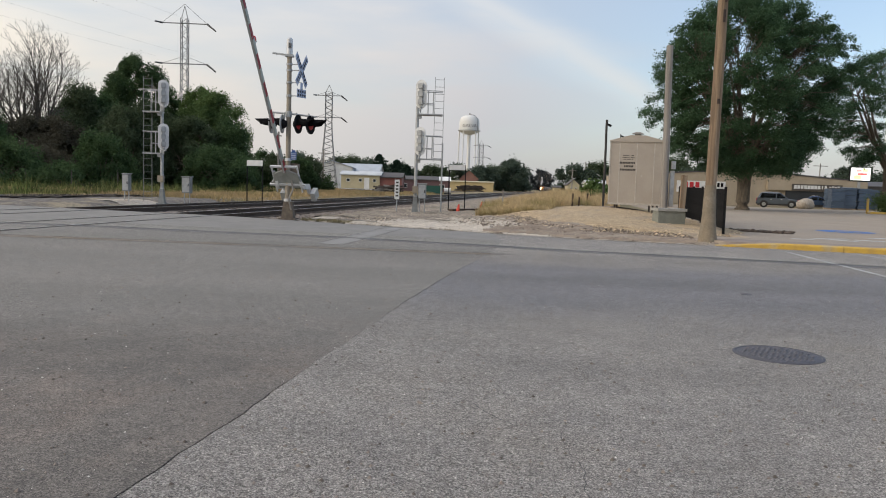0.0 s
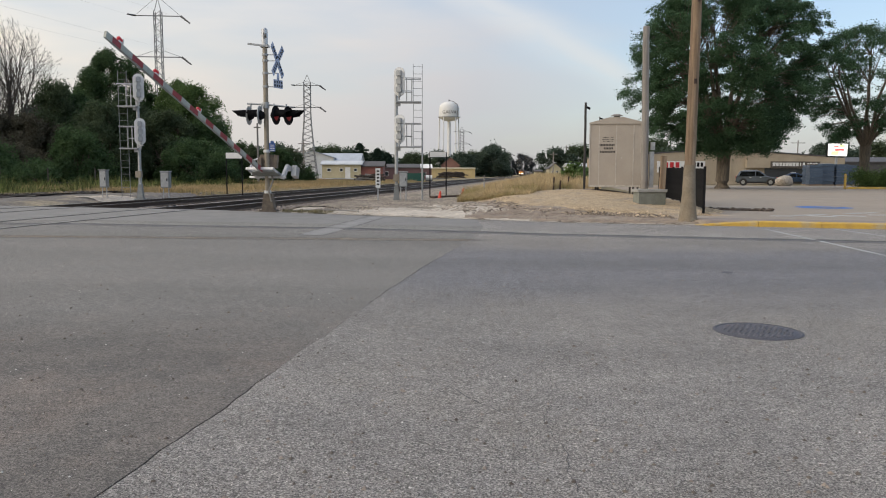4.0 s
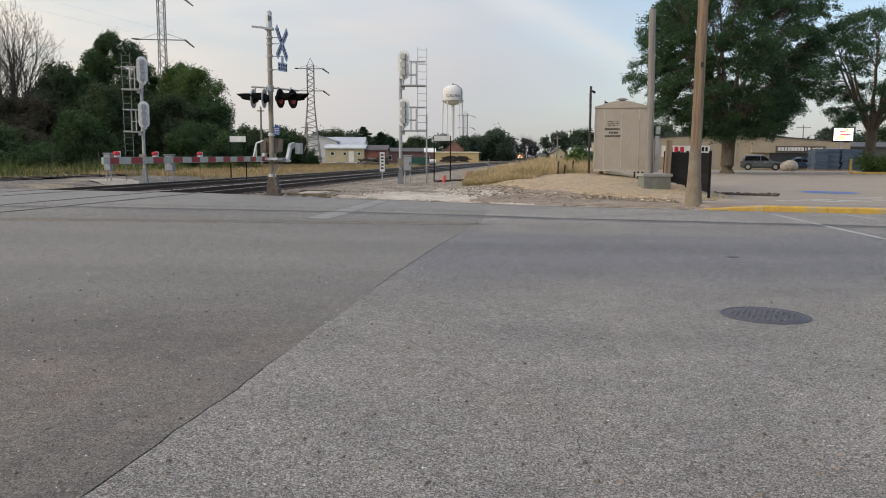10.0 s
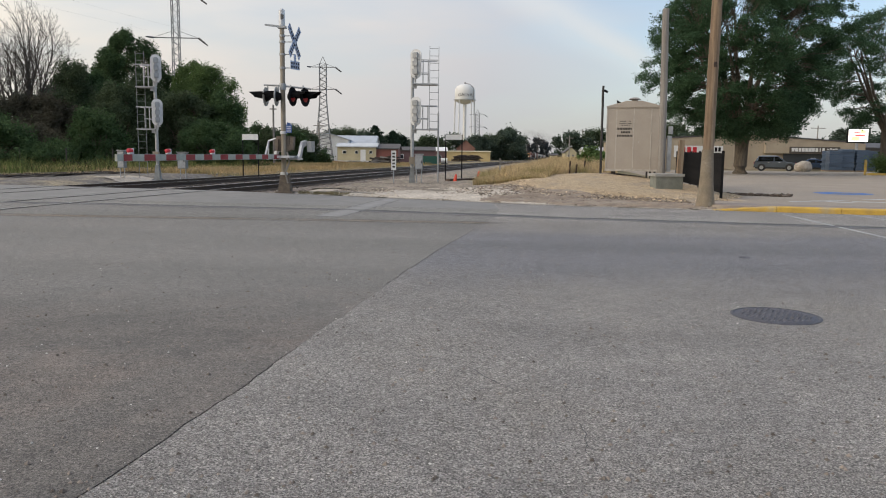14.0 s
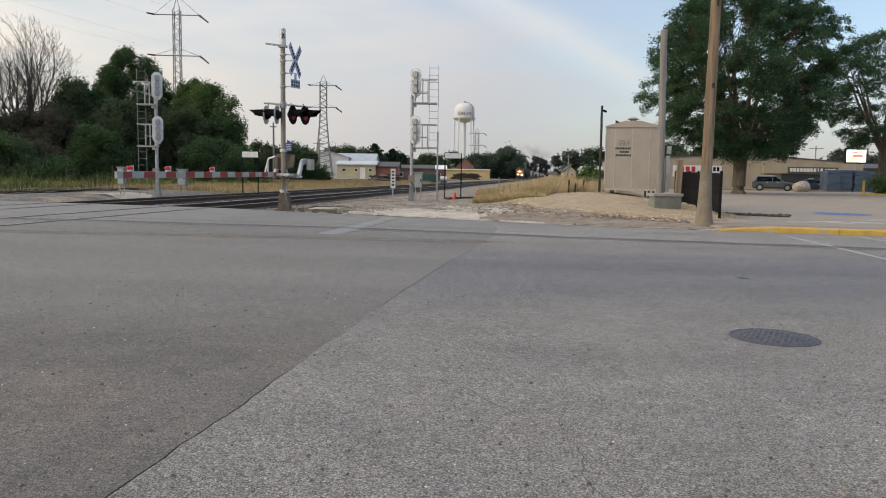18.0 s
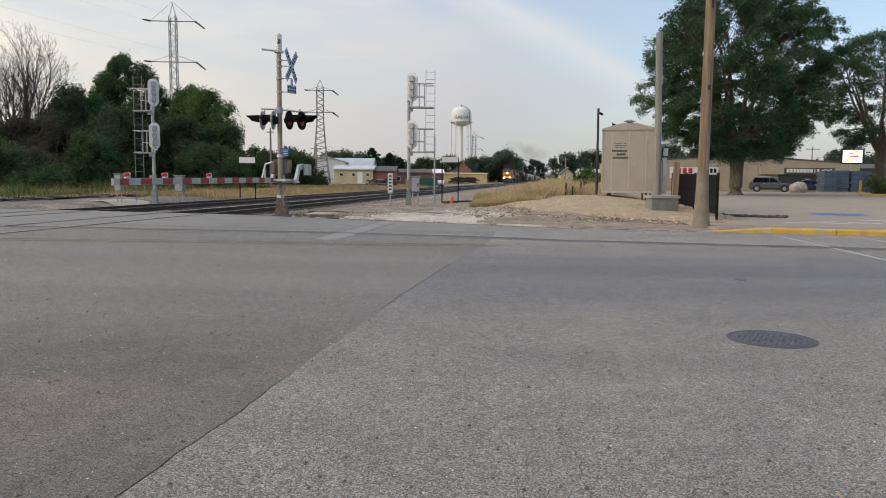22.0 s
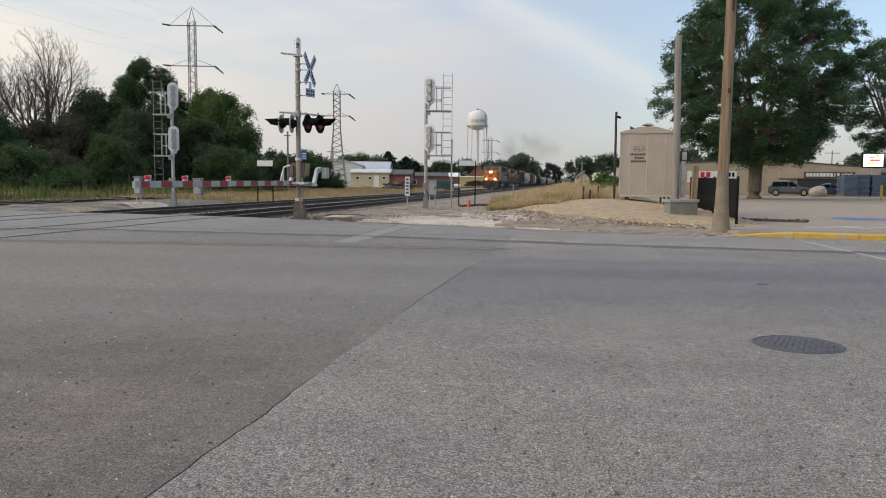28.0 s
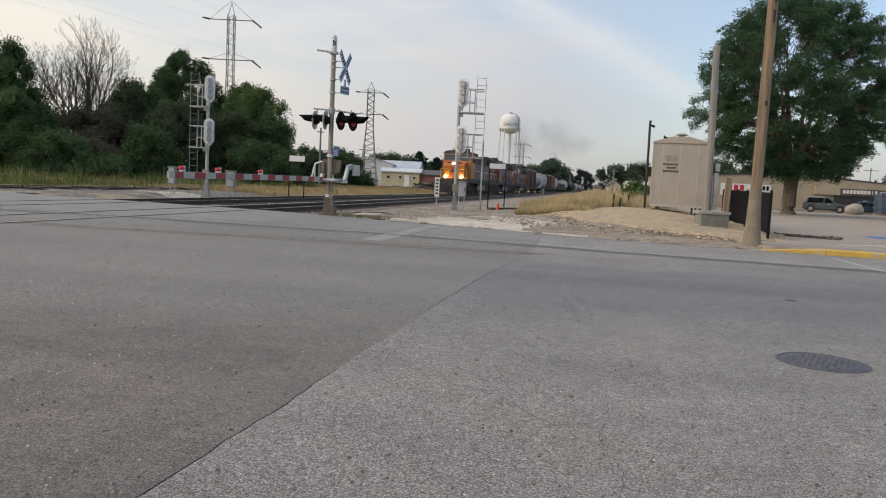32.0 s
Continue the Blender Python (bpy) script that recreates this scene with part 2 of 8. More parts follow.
def leaf(name, a, b, rnd=0.3, through_light=0.42):
    """Thin leaves: part of the light passes through; each leaf differs a little."""
    m = material(name, a, b, 0.75, scale=0.45, fine=5, bump=0, grain=0.15, rnd=rnd, spec=0.12)
    nt = m.node_tree
    bsdf = nt.nodes["Principled BSDF"]
    col = bsdf.inputs["Base Color"].links[0].from_socket
    tr = nt.nodes.new("ShaderNodeBsdfTranslucent")
    nt.links.new(col, tr.inputs["Color"])
    mx = nt.nodes.new("ShaderNodeMixShader")
    mx.inputs[0].default_value = through_light
    nt.links.new(bsdf.outputs[0], mx.inputs[1])
    nt.links.new(tr.outputs[0], mx.inputs[2])
    nt.links.new(mx.outputs[0], nt.nodes["Material Output"].inputs["Surface"])
    return m


M = {}
M["slab_dark"] = material("worn_concrete", (0.158, 0.141, 0.125), (0.113, 0.104, 0.094), 0.85, scale=1.4, fine=120, bump=0.35, grain=0.2, chips=0.6, chip_scale=190, lane=(5.6, 19.0, (0.186, 0.178, 0.163)), c=(0.20, 0.158, 0.13), c_scale=0.3, band=0.18, sharp=0.18)
M["slab_light"] = material("aggregate_asphalt", (0.294, 0.274, 0.252), (0.245, 0.23, 0.214), 0.88, scale=1.1, fine=95, bump=1.0, grain=0.33, chips=0.63, chip_scale=180, lane=(7.2, 11.8, (0.178, 0.177, 0.188)), c=(0.26, 0.24, 0.215), c_scale=0.4, band=0.16, sharp=0.12)
M["crack"] = material("crack_dirt", (0.075, 0.067, 0.058), rough=1.0)
M["tar"] = material("tyre_dark_asphalt", (0.078, 0.077, 0.079), (0.108, 0.106, 0.105), 0.8, scale=1.5, stretch=(0.15, 1, 1))
M["dirt"] = material("brown_stony_dirt", (0.30, 0.235, 0.175), (0.20, 0.16, 0.125), 1.0, scale=4, fine=26, bump=1.0, grain=0.45, c=(0.30, 0.26, 0.21), c_scale=1.6)
M["soil"] = material("dry_ground", (0.27, 0.205, 0.12), (0.18, 0.155, 0.075), 1.0, scale=0.25, fine=14, bump=0.5, grain=0.35, c=(0.26, 0.22, 0.15), c_scale=0.07)
M["gravel"] = material("pale_gravel", (0.48, 0.425, 0.355), (0.36, 0.318, 0.265), 1.0, scale=3.5, fine=38, bump=0.9, grain=0.3, chips=0.3, chip_scale=30, c=(0.40, 0.37, 0.33), c_scale=0.5)
M["pile"] = material("tan_chippings", (0.46, 0.355, 0.225), (0.38, 0.29, 0.185), 1.0, scale=3, fine=50, bump=0.9, grain=0.25, chips=0.25, chip_scale=34, c=(0.30, 0.25, 0.19), c_scale=0.7)
M["ballast"] = material("grey_ballast", (0.235, 0.205, 0.18), (0.15, 0.13, 0.118), 1.0, scale=5, fine=22, bump=1.0, grain=0.4, chips=0.4, chip_scale=20)
M["strip"] = material("brownish_stone_strip", (0.31, 0.26, 0.205), (0.20, 0.168, 0.135), 1.0, scale=1.2, fine=16, bump=1.0, grain=0.5, c=(0.19, 0.17, 0.12), c_scale=0.4, chips=0.35, chip_scale=22)
M["siding"] = material("dull_siding_gravel", (0.17, 0.155, 0.14), (0.115, 0.103, 0.092), 1.0, scale=2.5, fine=20, bump=1.0, grain=0.45, c=(0.30, 0.25, 0.17), c_scale=0.35, chips=0.35, chip_scale=18)
M["stone"] = material("loose_stone", (0.25, 0.21, 0.175), (0.16, 0.135, 0.115), 1.0, scale=2, rnd=0.5)
M["lot"] = material("parking_asphalt", (0.335, 0.28, 0.22), (0.285, 0.24, 0.192), 0.9, scale=0.5, fine=60, bump=0.3, grain=0.25, c=(0.29, 0.255, 0.21), c_scale=0.12)
M["rail"] = material("rail_steel", (0.06, 0.045, 0.038), (0.09, 0.06, 0.045), 0.6, 0.5, scale=6)
M["rail_top"] = material("rail_head", (0.42, 0.42, 0.43), (0.34, 0.33, 0.33), 0.32, 0.9, scale=4, bump=0.05)
M["tie"] = material("creosoted_tie", (0.045, 0.036, 0.03), (0.07, 0.058, 0.05), 0.95, scale=4, fine=40, stretch=(1, 6, 1))
M["panel"] = material("crossing_panel", (0.222, 0.214, 0.202), (0.188, 0.183, 0.173), 0.85, scale=1.5, fine=80, grain=0.2)
M["rubber"] = material("flangeway_rubber", (0.03, 0.03, 0.032), rough=0.8)
M["yellow_line"] = material("faded_yellow_paint", (0.225, 0.182, 0.135), (0.195, 0.172, 0.146), 0.85, scale=3, fine=90, c=(0.18, 0.168, 0.15), c_scale=1.4, stretch=(0.3, 1, 1))
M["white_line"] = material("worn_white_paint", (0.285, 0.28, 0.27), (0.24, 0.235, 0.228), 0.85, scale=3, fine=90, c=(0.21, 0.203, 0.195), c_scale=1.6)
M["kerb"] = material("yellow_kerb_paint", (0.56, 0.36, 0.06), (0.46, 0.30, 0.07), 0.8, scale=5, fine=60, c=(0.40, 0.34, 0.22), c_scale=2.0)
M["blue_paint"] = material("blue_lot_paint", (0.05, 0.14, 0.42), (0.07, 0.16, 0.38), 0.8, scale=3)
M["iron"] = material("cast_iron", (0.085, 0.085, 0.10), (0.11, 0.105, 0.115), 0.6, 0.4, scale=14, fine=60)
M["steel"] = material("galvanised_steel", (0.42, 0.43, 0.43), (0.33, 0.34, 0.345), 0.5, 0.5, scale=6, fine=50, bump=0.08, grain=0.12)
M["mast"] = material("tan_mast_paint", (0.30, 0.26, 0.20), (0.25, 0.215, 0.165), 0.6, 0.1, scale=5, grain=0.12)
M["alu"] = material("bright_aluminium", (0.62, 0.63, 0.64), (0.5, 0.51, 0.52), 0.45, 0.4, scale=5, grain=0.1, bump=0.05)
M["black"] = material("black_paint", (0.012, 0.012, 0.013), (0.02, 0.02, 0.021), 0.85, scale=6, bump=0.05, spec=0.05)
M["white"] = material("white_paint", (0.74, 0.74, 0.72), (0.66, 0.66, 0.64), 0.6, scale=3, grain=0.06, bump=0.05)
M["red_refl"] = material("red_reflective", (0.30, 0.022, 0.03), (0.25, 0.02, 0.026), 0.45, scale=6, grain=0.1, bump=0.02)
M["white_refl"] = material("white_reflective", (0.40, 0.42, 0.37), (0.33, 0.345, 0.305), 0.45, scale=6, grain=0.1, bump=0.02)
M["cross"] = material("crossbuck_white", (0.40, 0.46, 0.60), (0.34, 0.40, 0.52), 0.5, scale=6, grain=0.1)
M["cross_dark"] = material("crossbuck_letters", (0.03, 0.04, 0.06), rough=0.6)
M["blue_sign"] = material("blue_sign", (0.035, 0.09, 0.30), (0.04, 0.10, 0.28), 0.5, scale=8)
M["lens"] = glow("red_signal_lens", (0.22, 0.01, 0.015), 0.12)
M["red_lamp"] = glow("red_arm_lamp", (0.50, 0.02, 0.035), 0.08)
M["bungalow"] = material("tan_bungalow_paint", (0.40, 0.355, 0.30), (0.37, 0.325, 0.275), 0.55, 0.1, scale=1.5, fine=30, grain=0.06, bump=0.04)
M["bungalow_trim"] = material("pale_seam", (0.50, 0.46, 0.40), rough=0.5)
M["dark_text"] = material("dark_lettering", (0.05, 0.045, 0.04), rough=0.7)
M["stone_box"] = material("green_grey_concrete", (0.22, 0.23, 0.20), (0.17, 0.18, 0.155), 0.9, scale=3, fine=50)
M["stone_lid"] = material("pale_concrete", (0.36, 0.36, 0.34), (0.30, 0.30, 0.28), 0.9, scale=4)
M["wood_pole"] = material("brown_utility_pole", (0.29, 0.205, 0.13), (0.17, 0.12, 0.078), 0.9, scale=3, fine=60, stretch=(6, 6, 0.25), bump=0.5, c=(0.35, 0.28, 0.20), c_scale=1.0)
M["pole_foot"] = material("earthy_grey_foot", (0.25, 0.205, 0.145), (0.19, 0.158, 0.115), 0.95, scale=4, fine=22, bump=0.4, grain=0.15, c=(0.29, 0.25, 0.19), c_scale=2.0)
M["grey_pole"] = material("weathered_grey_pole", (0.30, 0.28, 0.25), (0.22, 0.20, 0.18), 0.9, scale=3, fine=60, stretch=(6, 6, 0.25), bump=0.5)
M["bark"] = material("tree_bark", (0.165, 0.135, 0.10), (0.10, 0.082, 0.062), 1.0, scale=4, fine=25, stretch=(2, 2, 0.4), bump=0.9)
M["bare"] = material("bare_branches", (0.105, 0.092, 0.08), (0.076, 0.067, 0.059), 1.0, scale=4)
M["leaf_a"] = leaf("locust_leaves", (0.078, 0.14, 0.072), (0.055, 0.104, 0.056))
M["leaf_b"] = leaf("wood_leaves", (0.086, 0.138, 0.058), (0.056, 0.096, 0.045))
M["leaf_c"] = leaf("dull_brown_leaves", (0.112, 0.104, 0.074), (0.085, 0.08, 0.059))
M["leaf_d"] = leaf("fresh_leaves", (0.13, 0.19, 0.065), (0.08, 0.13, 0.05))
# olive leaf variant with shade put into its colour
M["leaf_e"] = leaf("shaded_olive_leaves", (0.088, 0.116, 0.062), (0.064, 0.09, 0.05))
# distance haze is put into the next two leaf colours, greyer and bluer
M["far_leaf"] = leaf("far_hazed_leaves", (0.09, 0.12, 0.084), (0.068, 0.094, 0.07))
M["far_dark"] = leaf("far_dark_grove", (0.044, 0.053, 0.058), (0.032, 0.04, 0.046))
# needle colour lifted for the haze at the pines' distance
M["needles"] = leaf("dark_needles", (0.035, 0.062, 0.04), (0.026, 0.048, 0.032), through_light=0.3)
M["straw"] = material("dry_tall_grass", (0.53, 0.41, 0.235), (0.42, 0.32, 0.175), 0.95, scale=0.5, fine=4, bump=0, grain=0.2, rnd=0.35, c=(0.22, 0.21, 0.07), c_scale=0.25)
M["field"] = material("tan_field_grass", (0.44, 0.32, 0.165), (0.34, 0.245, 0.12), 0.95, scale=0.4, fine=4, bump=0, grain=0.2, rnd=0.3, c=(0.22, 0.21, 0.08), c_scale=0.2)
M["green_grass"] = material("green_weeds", (0.11, 0.145, 0.045), (0.19, 0.18, 0.07), 0.95, scale=0.5, fine=4, bump=0, grain=0.25, rnd=0.6, spec=0.12, c=(0.07, 0.09, 0.035), c_scale=0.3)
M["tyre"] = material("tyre_rubber", (0.022, 0.022, 0.023), rough=0.8)
M["car_glass"] = material("dark_car_glass", (0.02, 0.024, 0.03), rough=0.05, bump=0, grain=0, spec=0.9)
M["rim"] = material("alloy_rim", (0.45, 0.46, 0.47), rough=0.35, metal=0.8, bump=0.02)
M["orange"] = material("orange_loco_paint", (0.44, 0.135, 0.02), (0.35, 0.105, 0.02), 0.45, scale=1.2, fine=12, grain=0.1, bump=0.03, c=(0.34, 0.13, 0.05), c_scale=0.6)
M["maroon"] = material("maroon_loco_paint", (0.13, 0.042, 0.033), (0.095, 0.034, 0.03), 0.55, scale=1.0, fine=12, grain=0.12, bump=0.03)
M["silver"] = material("dirty_silver_paint", (0.235, 0.21, 0.18), (0.16, 0.14, 0.12), 0.6, 0.1, scale=0.9, fine=10, grain=0.14, bump=0.03)
M["yellow"] = material("yellow_hazard_paint", (0.62, 0.44, 0.06), rough=0.6)
M["lead_hood"] = material("sooty_maroon_hood", (0.135, 0.062, 0.052), (0.07, 0.045, 0.04), 0.7, scale=0.9, fine=6, grain=0.25, bump=0.05, c=(0.20, 0.15, 0.125), c_scale=0.8)
M["faded_hood"] = material("faded_pinkish_hood", (0.25, 0.14, 0.115), (0.165, 0.10, 0.085), 0.75, scale=0.8, fine=6, grain=0.22, bump=0.05, c=(0.12, 0.075, 0.065), c_scale=0.6)
M["soot"] = material("sooty_roof", (0.05, 0.042, 0.038), (0.075, 0.06, 0.052), 0.9, scale=1.2, fine=8, grain=0.25)
M["headlight"] = glow("lit_headlight", (1.0, 0.76, 0.46), 45.0)
M["grime"] = material("black_running_gear", (0.035, 0.033, 0.031), (0.055, 0.05, 0.045), 0.8, scale=2, fine=20)
M["box_brown"] = material("brown_freight_paint", (0.115, 0.052, 0.04), (0.085, 0.042, 0.034), 0.8, scale=0.7, fine=8, grain=0.15, bump=0.05)
M["box_pink"] = material("faded_red_freight_paint", (0.27, 0.145, 0.115), (0.22, 0.12, 0.10), 0.8, scale=0.7, fine=8, grain=0.15, bump=0.05)
M["dirty_hood"] = material("sooty_tan_paint", (0.15, 0.115, 0.095), (0.085, 0.07, 0.06), 0.7, scale=0.8, fine=6, grain=0.2, bump=0.05, c=(0.12, 0.05, 0.04), c_scale=0.5)
M["hop_grey"] = material("pale_grey_freight_paint", (0.36, 0.36, 0.35), (0.27, 0.265, 0.25), 0.7, scale=0.7, fine=8, grain=0.12, bump=0.05)
M["tank_black"] = material("black_tank_paint", (0.03, 0.036, 0.04), (0.05, 0.05, 0.052), 0.5, scale=0.9, fine=9)
M["tank_grey"] = material("grey_tank_paint", (0.22, 0.22, 0.22), (0.17, 0.165, 0.16), 0.55, scale=0.9, fine=9)


# ---------------------------------------------------------------- building helpers
def box(bm, c, s, rot=None, taper=1.0):
    """A box of size s centred on c; taper shrinks its top."""
    m = Euler([radians(a) for a in rot]).to_matrix() if rot else None
    c = Vector(c)
    vs = []
    for z in (-0.5, 0.5):
        k = taper if z > 0 else 1.0
        for x, y in ((-0.5, -0.5), (0.5, -0.5), (0.5, 0.5), (-0.5, 0.5)):
            p = Vector((x * s[0] * k, y * s[1] * k, z * s[2]))
            vs.append(bm.verts.new(c + (m @ p if m else p)))
    for f in ((3, 2, 1, 0), (4, 5, 6, 7), (0, 1, 5, 4), (1, 2, 6, 5), (2, 3, 7, 6), (3, 0, 4, 7)):
        bm.faces.new([vs[i] for i in f])
    return vs


def rod(bm, p, q, r0, r1=None, seg=10):
    """A round bar from p to q."""
    p, q = Vector(p), Vector(q)
    turn = (q - p).to_track_quat("Z", "Y").to_matrix()
    u, w = turn.col[0], turn.col[1]
    r1 = r0 if r1 is None else r1
    a, b = [], []
    for i in range(seg):
        t = 2 * math.pi * i / seg
        e = u * math.cos(t) + w * math.sin(t)
        a.append(bm.verts.new(p + e * r0))
        b.append(bm.verts.new(q + e * r1))
    for i in range(seg):
        j = (i + 1) % seg
        bm.faces.new((a[i], a[j], b[j], b[i]))
    bm.faces.new(a[::-1])
    bm.faces.new(b)
    return a + b


def tube(bm, pts, radii, seg=6):
    """One skin along a line of points."""
    prev = None
    for k, p in enumerate(pts):
        d = (Vector(pts[min(k + 1, len(pts) - 1)]) - Vector(pts[max(k - 1, 0)]))
        turn = d.to_track_quat("Z", "Y").to_matrix()
        ring = [bm.verts.new(Vector(p) + (turn.col[0] * math.cos(2 * math.pi * i / seg) + turn.col[1] * math.sin(2 * math.pi * i / seg)) * radii[k]) for i in range(seg)]
        if prev:
            for i in range(seg):
                bm.faces.new((prev[i], prev[(i + 1) % seg], ring[(i + 1) % seg], ring[i]))
        else:
            bm.faces.new(ring[::-1])
        prev = ring
    bm.faces.new(prev)


def lathe(bm, profile, seg=24, centre=(0, 0, 0)):
    """A body of revolution about z; profile: (radius, height) from the bottom up."""
    rings = []
    for r, z in profile:
        rings.append([bm.verts.new((centre[0] + r * math.cos(2 * math.pi * i / seg), centre[1] + r * math.sin(2 * math.pi * i / seg), centre[2] + z)) for i in range(seg)])
    for a, b in zip(rings, rings[1:]):
        for i in range(seg):
            bm.faces.new((a[i], a[(i + 1) % seg], b[(i + 1) % seg], b[i]))
    bm.faces.new(rings[0][::-1])
    bm.faces.new(rings[-1])


def prism(bm, outline, axis, lo, hi):
    """An outline in the plane across axis, drawn out from lo to hi."""
    def at(u, v, w):
        return {"x": (w, u, v), "y": (u, w, v), "z": (u, v, w)}[axis]
    a = [bm.verts.new(at(u, v, lo)) for u, v in outline]
    b = [bm.verts.new(at(u, v, hi)) for u, v in outline]
    n = len(outline)
    bm.faces.new(a[::-1])
    bm.faces.new(b)
    for i in range(n):
        bm.faces.new((a[i], a[(i + 1) % n], b[(i + 1) % n], b[i]))
    bmesh.ops.recalc_face_normals(bm, faces=bm.faces)


def finish(bm, name, mat, smooth=False, bevel=0.0):
    if bevel:
        bmesh.ops.bevel(bm, geom=[e for e in bm.edges if len(e.link_faces) == 2 and e.calc_face_angle(0) > 0.6], offset=bevel, segments=1, affect="EDGES", profile=0.5)
    me = bpy.data.meshes.new(name)
    bm.to_mesh(me)
    bm.free()
    for one in (mat if isinstance(mat, (list, tuple)) else [mat]):
        me.materials.append(one)
    if smooth:
        for p in me.polygons:
            p.use_smooth = True
        me.set_sharp_from_angle(angle=radians(35))
    return me


def part(name, bm, mat, parent, label="", smooth=False, bevel=0.0):
    ob = new(name, finish(bm, name, mat, smooth, bevel))
    ob.parent = parent
    if label:
        ob["label"] = label
    return ob


def thing(name, m, label, category, group="", kind=""):
    ob = new(name)
    ob.empty_display_size = 0.2
    ob.matrix_basis = m
    return tagged(ob, label, category, group, kind)


def solid(name, bm, mat, m, label, category, group="", kind="", smooth=False, bevel=0.0):
    ob = new(name, finish(bm, name, mat, smooth, bevel))
    ob.matrix_basis = m
    return tagged(ob, label, category, group, kind)


def B(*boxes):
    bm = bmesh.new()
    for b in boxes:
        box(bm, *b)
    return bm


def R(*rods):
    bm = bmesh.new()
    for r in rods:
        rod(bm, *r)
    return bm


# ---------------------------------------------------------------- the plan: tracks and ground heights
TD = Vector((0.144, 0.9896, 0)).normalized()       # along the tracks, away from the crossing
TL = Vector((-TD.y, TD.x, 0))                      # across them, to the north side
TRACK_DEG = -math.degrees(math.atan2(TD.x, TD.y))
NEAR_TRACK, FAR_TRACK, SIDING = 11.0, 15.2, 24.4   # centre lines across the tracks
RAIL_Z = 0.15


def at_track(s, l, z=0.0):
    p = TD * s + TL * l
    return Vector((p.x, p.y, z))


def across(x, y):
    return x * TL.x + y * TL.y


def smooth(a, b, v):
    """A soft step from 0 at a to 1 at b."""
    u = min(1.0, max(0.0, (v - a) / (b - a)))
    return u * u * (3 - 2 * u)


def far_edge(x):
    """The road's far edge."""
    if x < -4.5:
        return 21.9 - 0.33 * (x + 4.5)
    if x < 6.4:
        return 21.9 - (x + 4.5) * 0.345
    return 18.15 - (x - 6.4) * 0.32


def road_z(x, y):
    return 0.14 * min(1.0, max(0.0, across(x, y) / 9.8))


def ground_z(x, y):
    """Height of the ground; the road lies in it as a shallow dip in the mesh."""
    l = across(x, y)
    if y < far_edge(x) + 0.02:
        return road_z(x, y)
    z = 0.14 * min(1.0, max(0.0, l / 9.8))
    d = y - far_edge(x)
    if 7.5 < l < 19.5:
        z -= 0.22 * smooth(0, 0.9, d) * smooth(7.5, 8.6, l) * (1 - smooth(18.4, 19.5, l))
    z += 0.27 * math.exp(-(((x - 7.0) / 2.6) ** 2 + ((y - 29.0) / 3.6) ** 2)) if l < 8 else 0
    z += 0.35 * smooth(0, 5, d) * math.exp(-((x - 4.5 - (y - 30) * 0.18) / 3.0) ** 2) * (1 - smooth(60, 110, y)) if l < 7.5 else 0
    if l < 4.5:
        z += 0.48 * smooth(4.0, -1.5, l) * smooth(-6.5, -3.5, l) * smooth(31, 44, y) * (1 - smooth(80, 140, y))
    z += 0.7 * smooth(30, 60, l) * smooth(60, 110, y)
    return z


# ---------------------------------------------------------------- ground sheet, road, crossing, lot
def sheet(name, mat, xs, ys, height, label, category, keep=None, uneven=0.0, kind="structure", skirt=0.0):
    """A height field over a grid of stations."""
    xs, ys = np.asarray(xs), np.asarray(ys)
    rng = np.random.RandomState(5)
    verts, faces = [], []
    for y in ys:
        for x in xs:
            verts.append((x, y, height(x, y) + (rng.rand() - 0.5) * 2 * uneven))
    nx = len(xs)
    for j in range(len(ys) - 1):
        for i in range(nx - 1):
            cx, cy = (xs[i] + xs[i + 1]) / 2, (ys[j] + ys[j + 1]) / 2
            if keep is None or keep(cx, cy):
                faces.append((j * nx + i, j * nx + i + 1, (j + 1) * nx + i + 1, (j + 1) * nx + i))
    if skirt:
        seen = collections.Counter(tuple(sorted(e)) for f in faces for e in zip(f, f[1:] + f[:1]))
        low = {}
        for f in list(faces):
            for a, b in zip(f, f[1:] + f[:1]):
                if seen[tuple(sorted((a, b)))] == 1:
                    for v in (a, b):
                        if v not in low:
                            low[v] = len(verts)
                            verts.append((verts[v][0], verts[v][1], verts[v][2] - skirt))
                    faces.append((b, a, low[a], low[b]))
    me = bpy.data.meshes.new(name)
    me.from_pydata(verts, [], faces)
    me.materials.append(mat)
    for p in me.polygons:
        p.use_smooth = True
    ob = new(name, me)
    return tagged(ob, label, category, kind=kind)


def stations(*bands):
    out = []
    for lo, hi, step in bands:
        out += list(np.arange(lo, hi, step))
    return out + [bands[-1][1]]


sheet("ground", M["soil"], stations((-3000, -400, 650), (-400, -100, 50), (-100, -40, 6), (-40, -16, 1.5), (-16, 12, 0.6), (12, 40, 2), (40, 120, 10), (120, 400, 40), (400, 3000, 650)),
      stations((-3000, -400, 650), (-400, -60, 60), (-60, 10, 10), (10, 48, 0.6), (48, 80, 2), (80, 200, 8), (200, 600, 40), (600, 3400, 400)),
      lambda x, y: ground_z(x, y) - (0.03 if y > far_edge(x) + 0.6 else 0.09), "dry summer ground of soil and mown weeds", "ground")


def seam_x(y):
    """The joint between the two pavings."""
    x = float(np.interp(y, (-30, 2.62, 3.06, 3.6, 4.2, 4.77, 5.45, 7.59, 9.41, 14.92, 18.96), (-6.2, -1.195, -1.128, -1.03, -0.935, -0.855, -0.742, -0.41, -0.10, 0.98, 1.42)))
    return x + 0.004 * math.sin(y * 2.3) + 0.006 * math.sin(y * 7.1) + 0.006 * math.sin(y * 17.3)


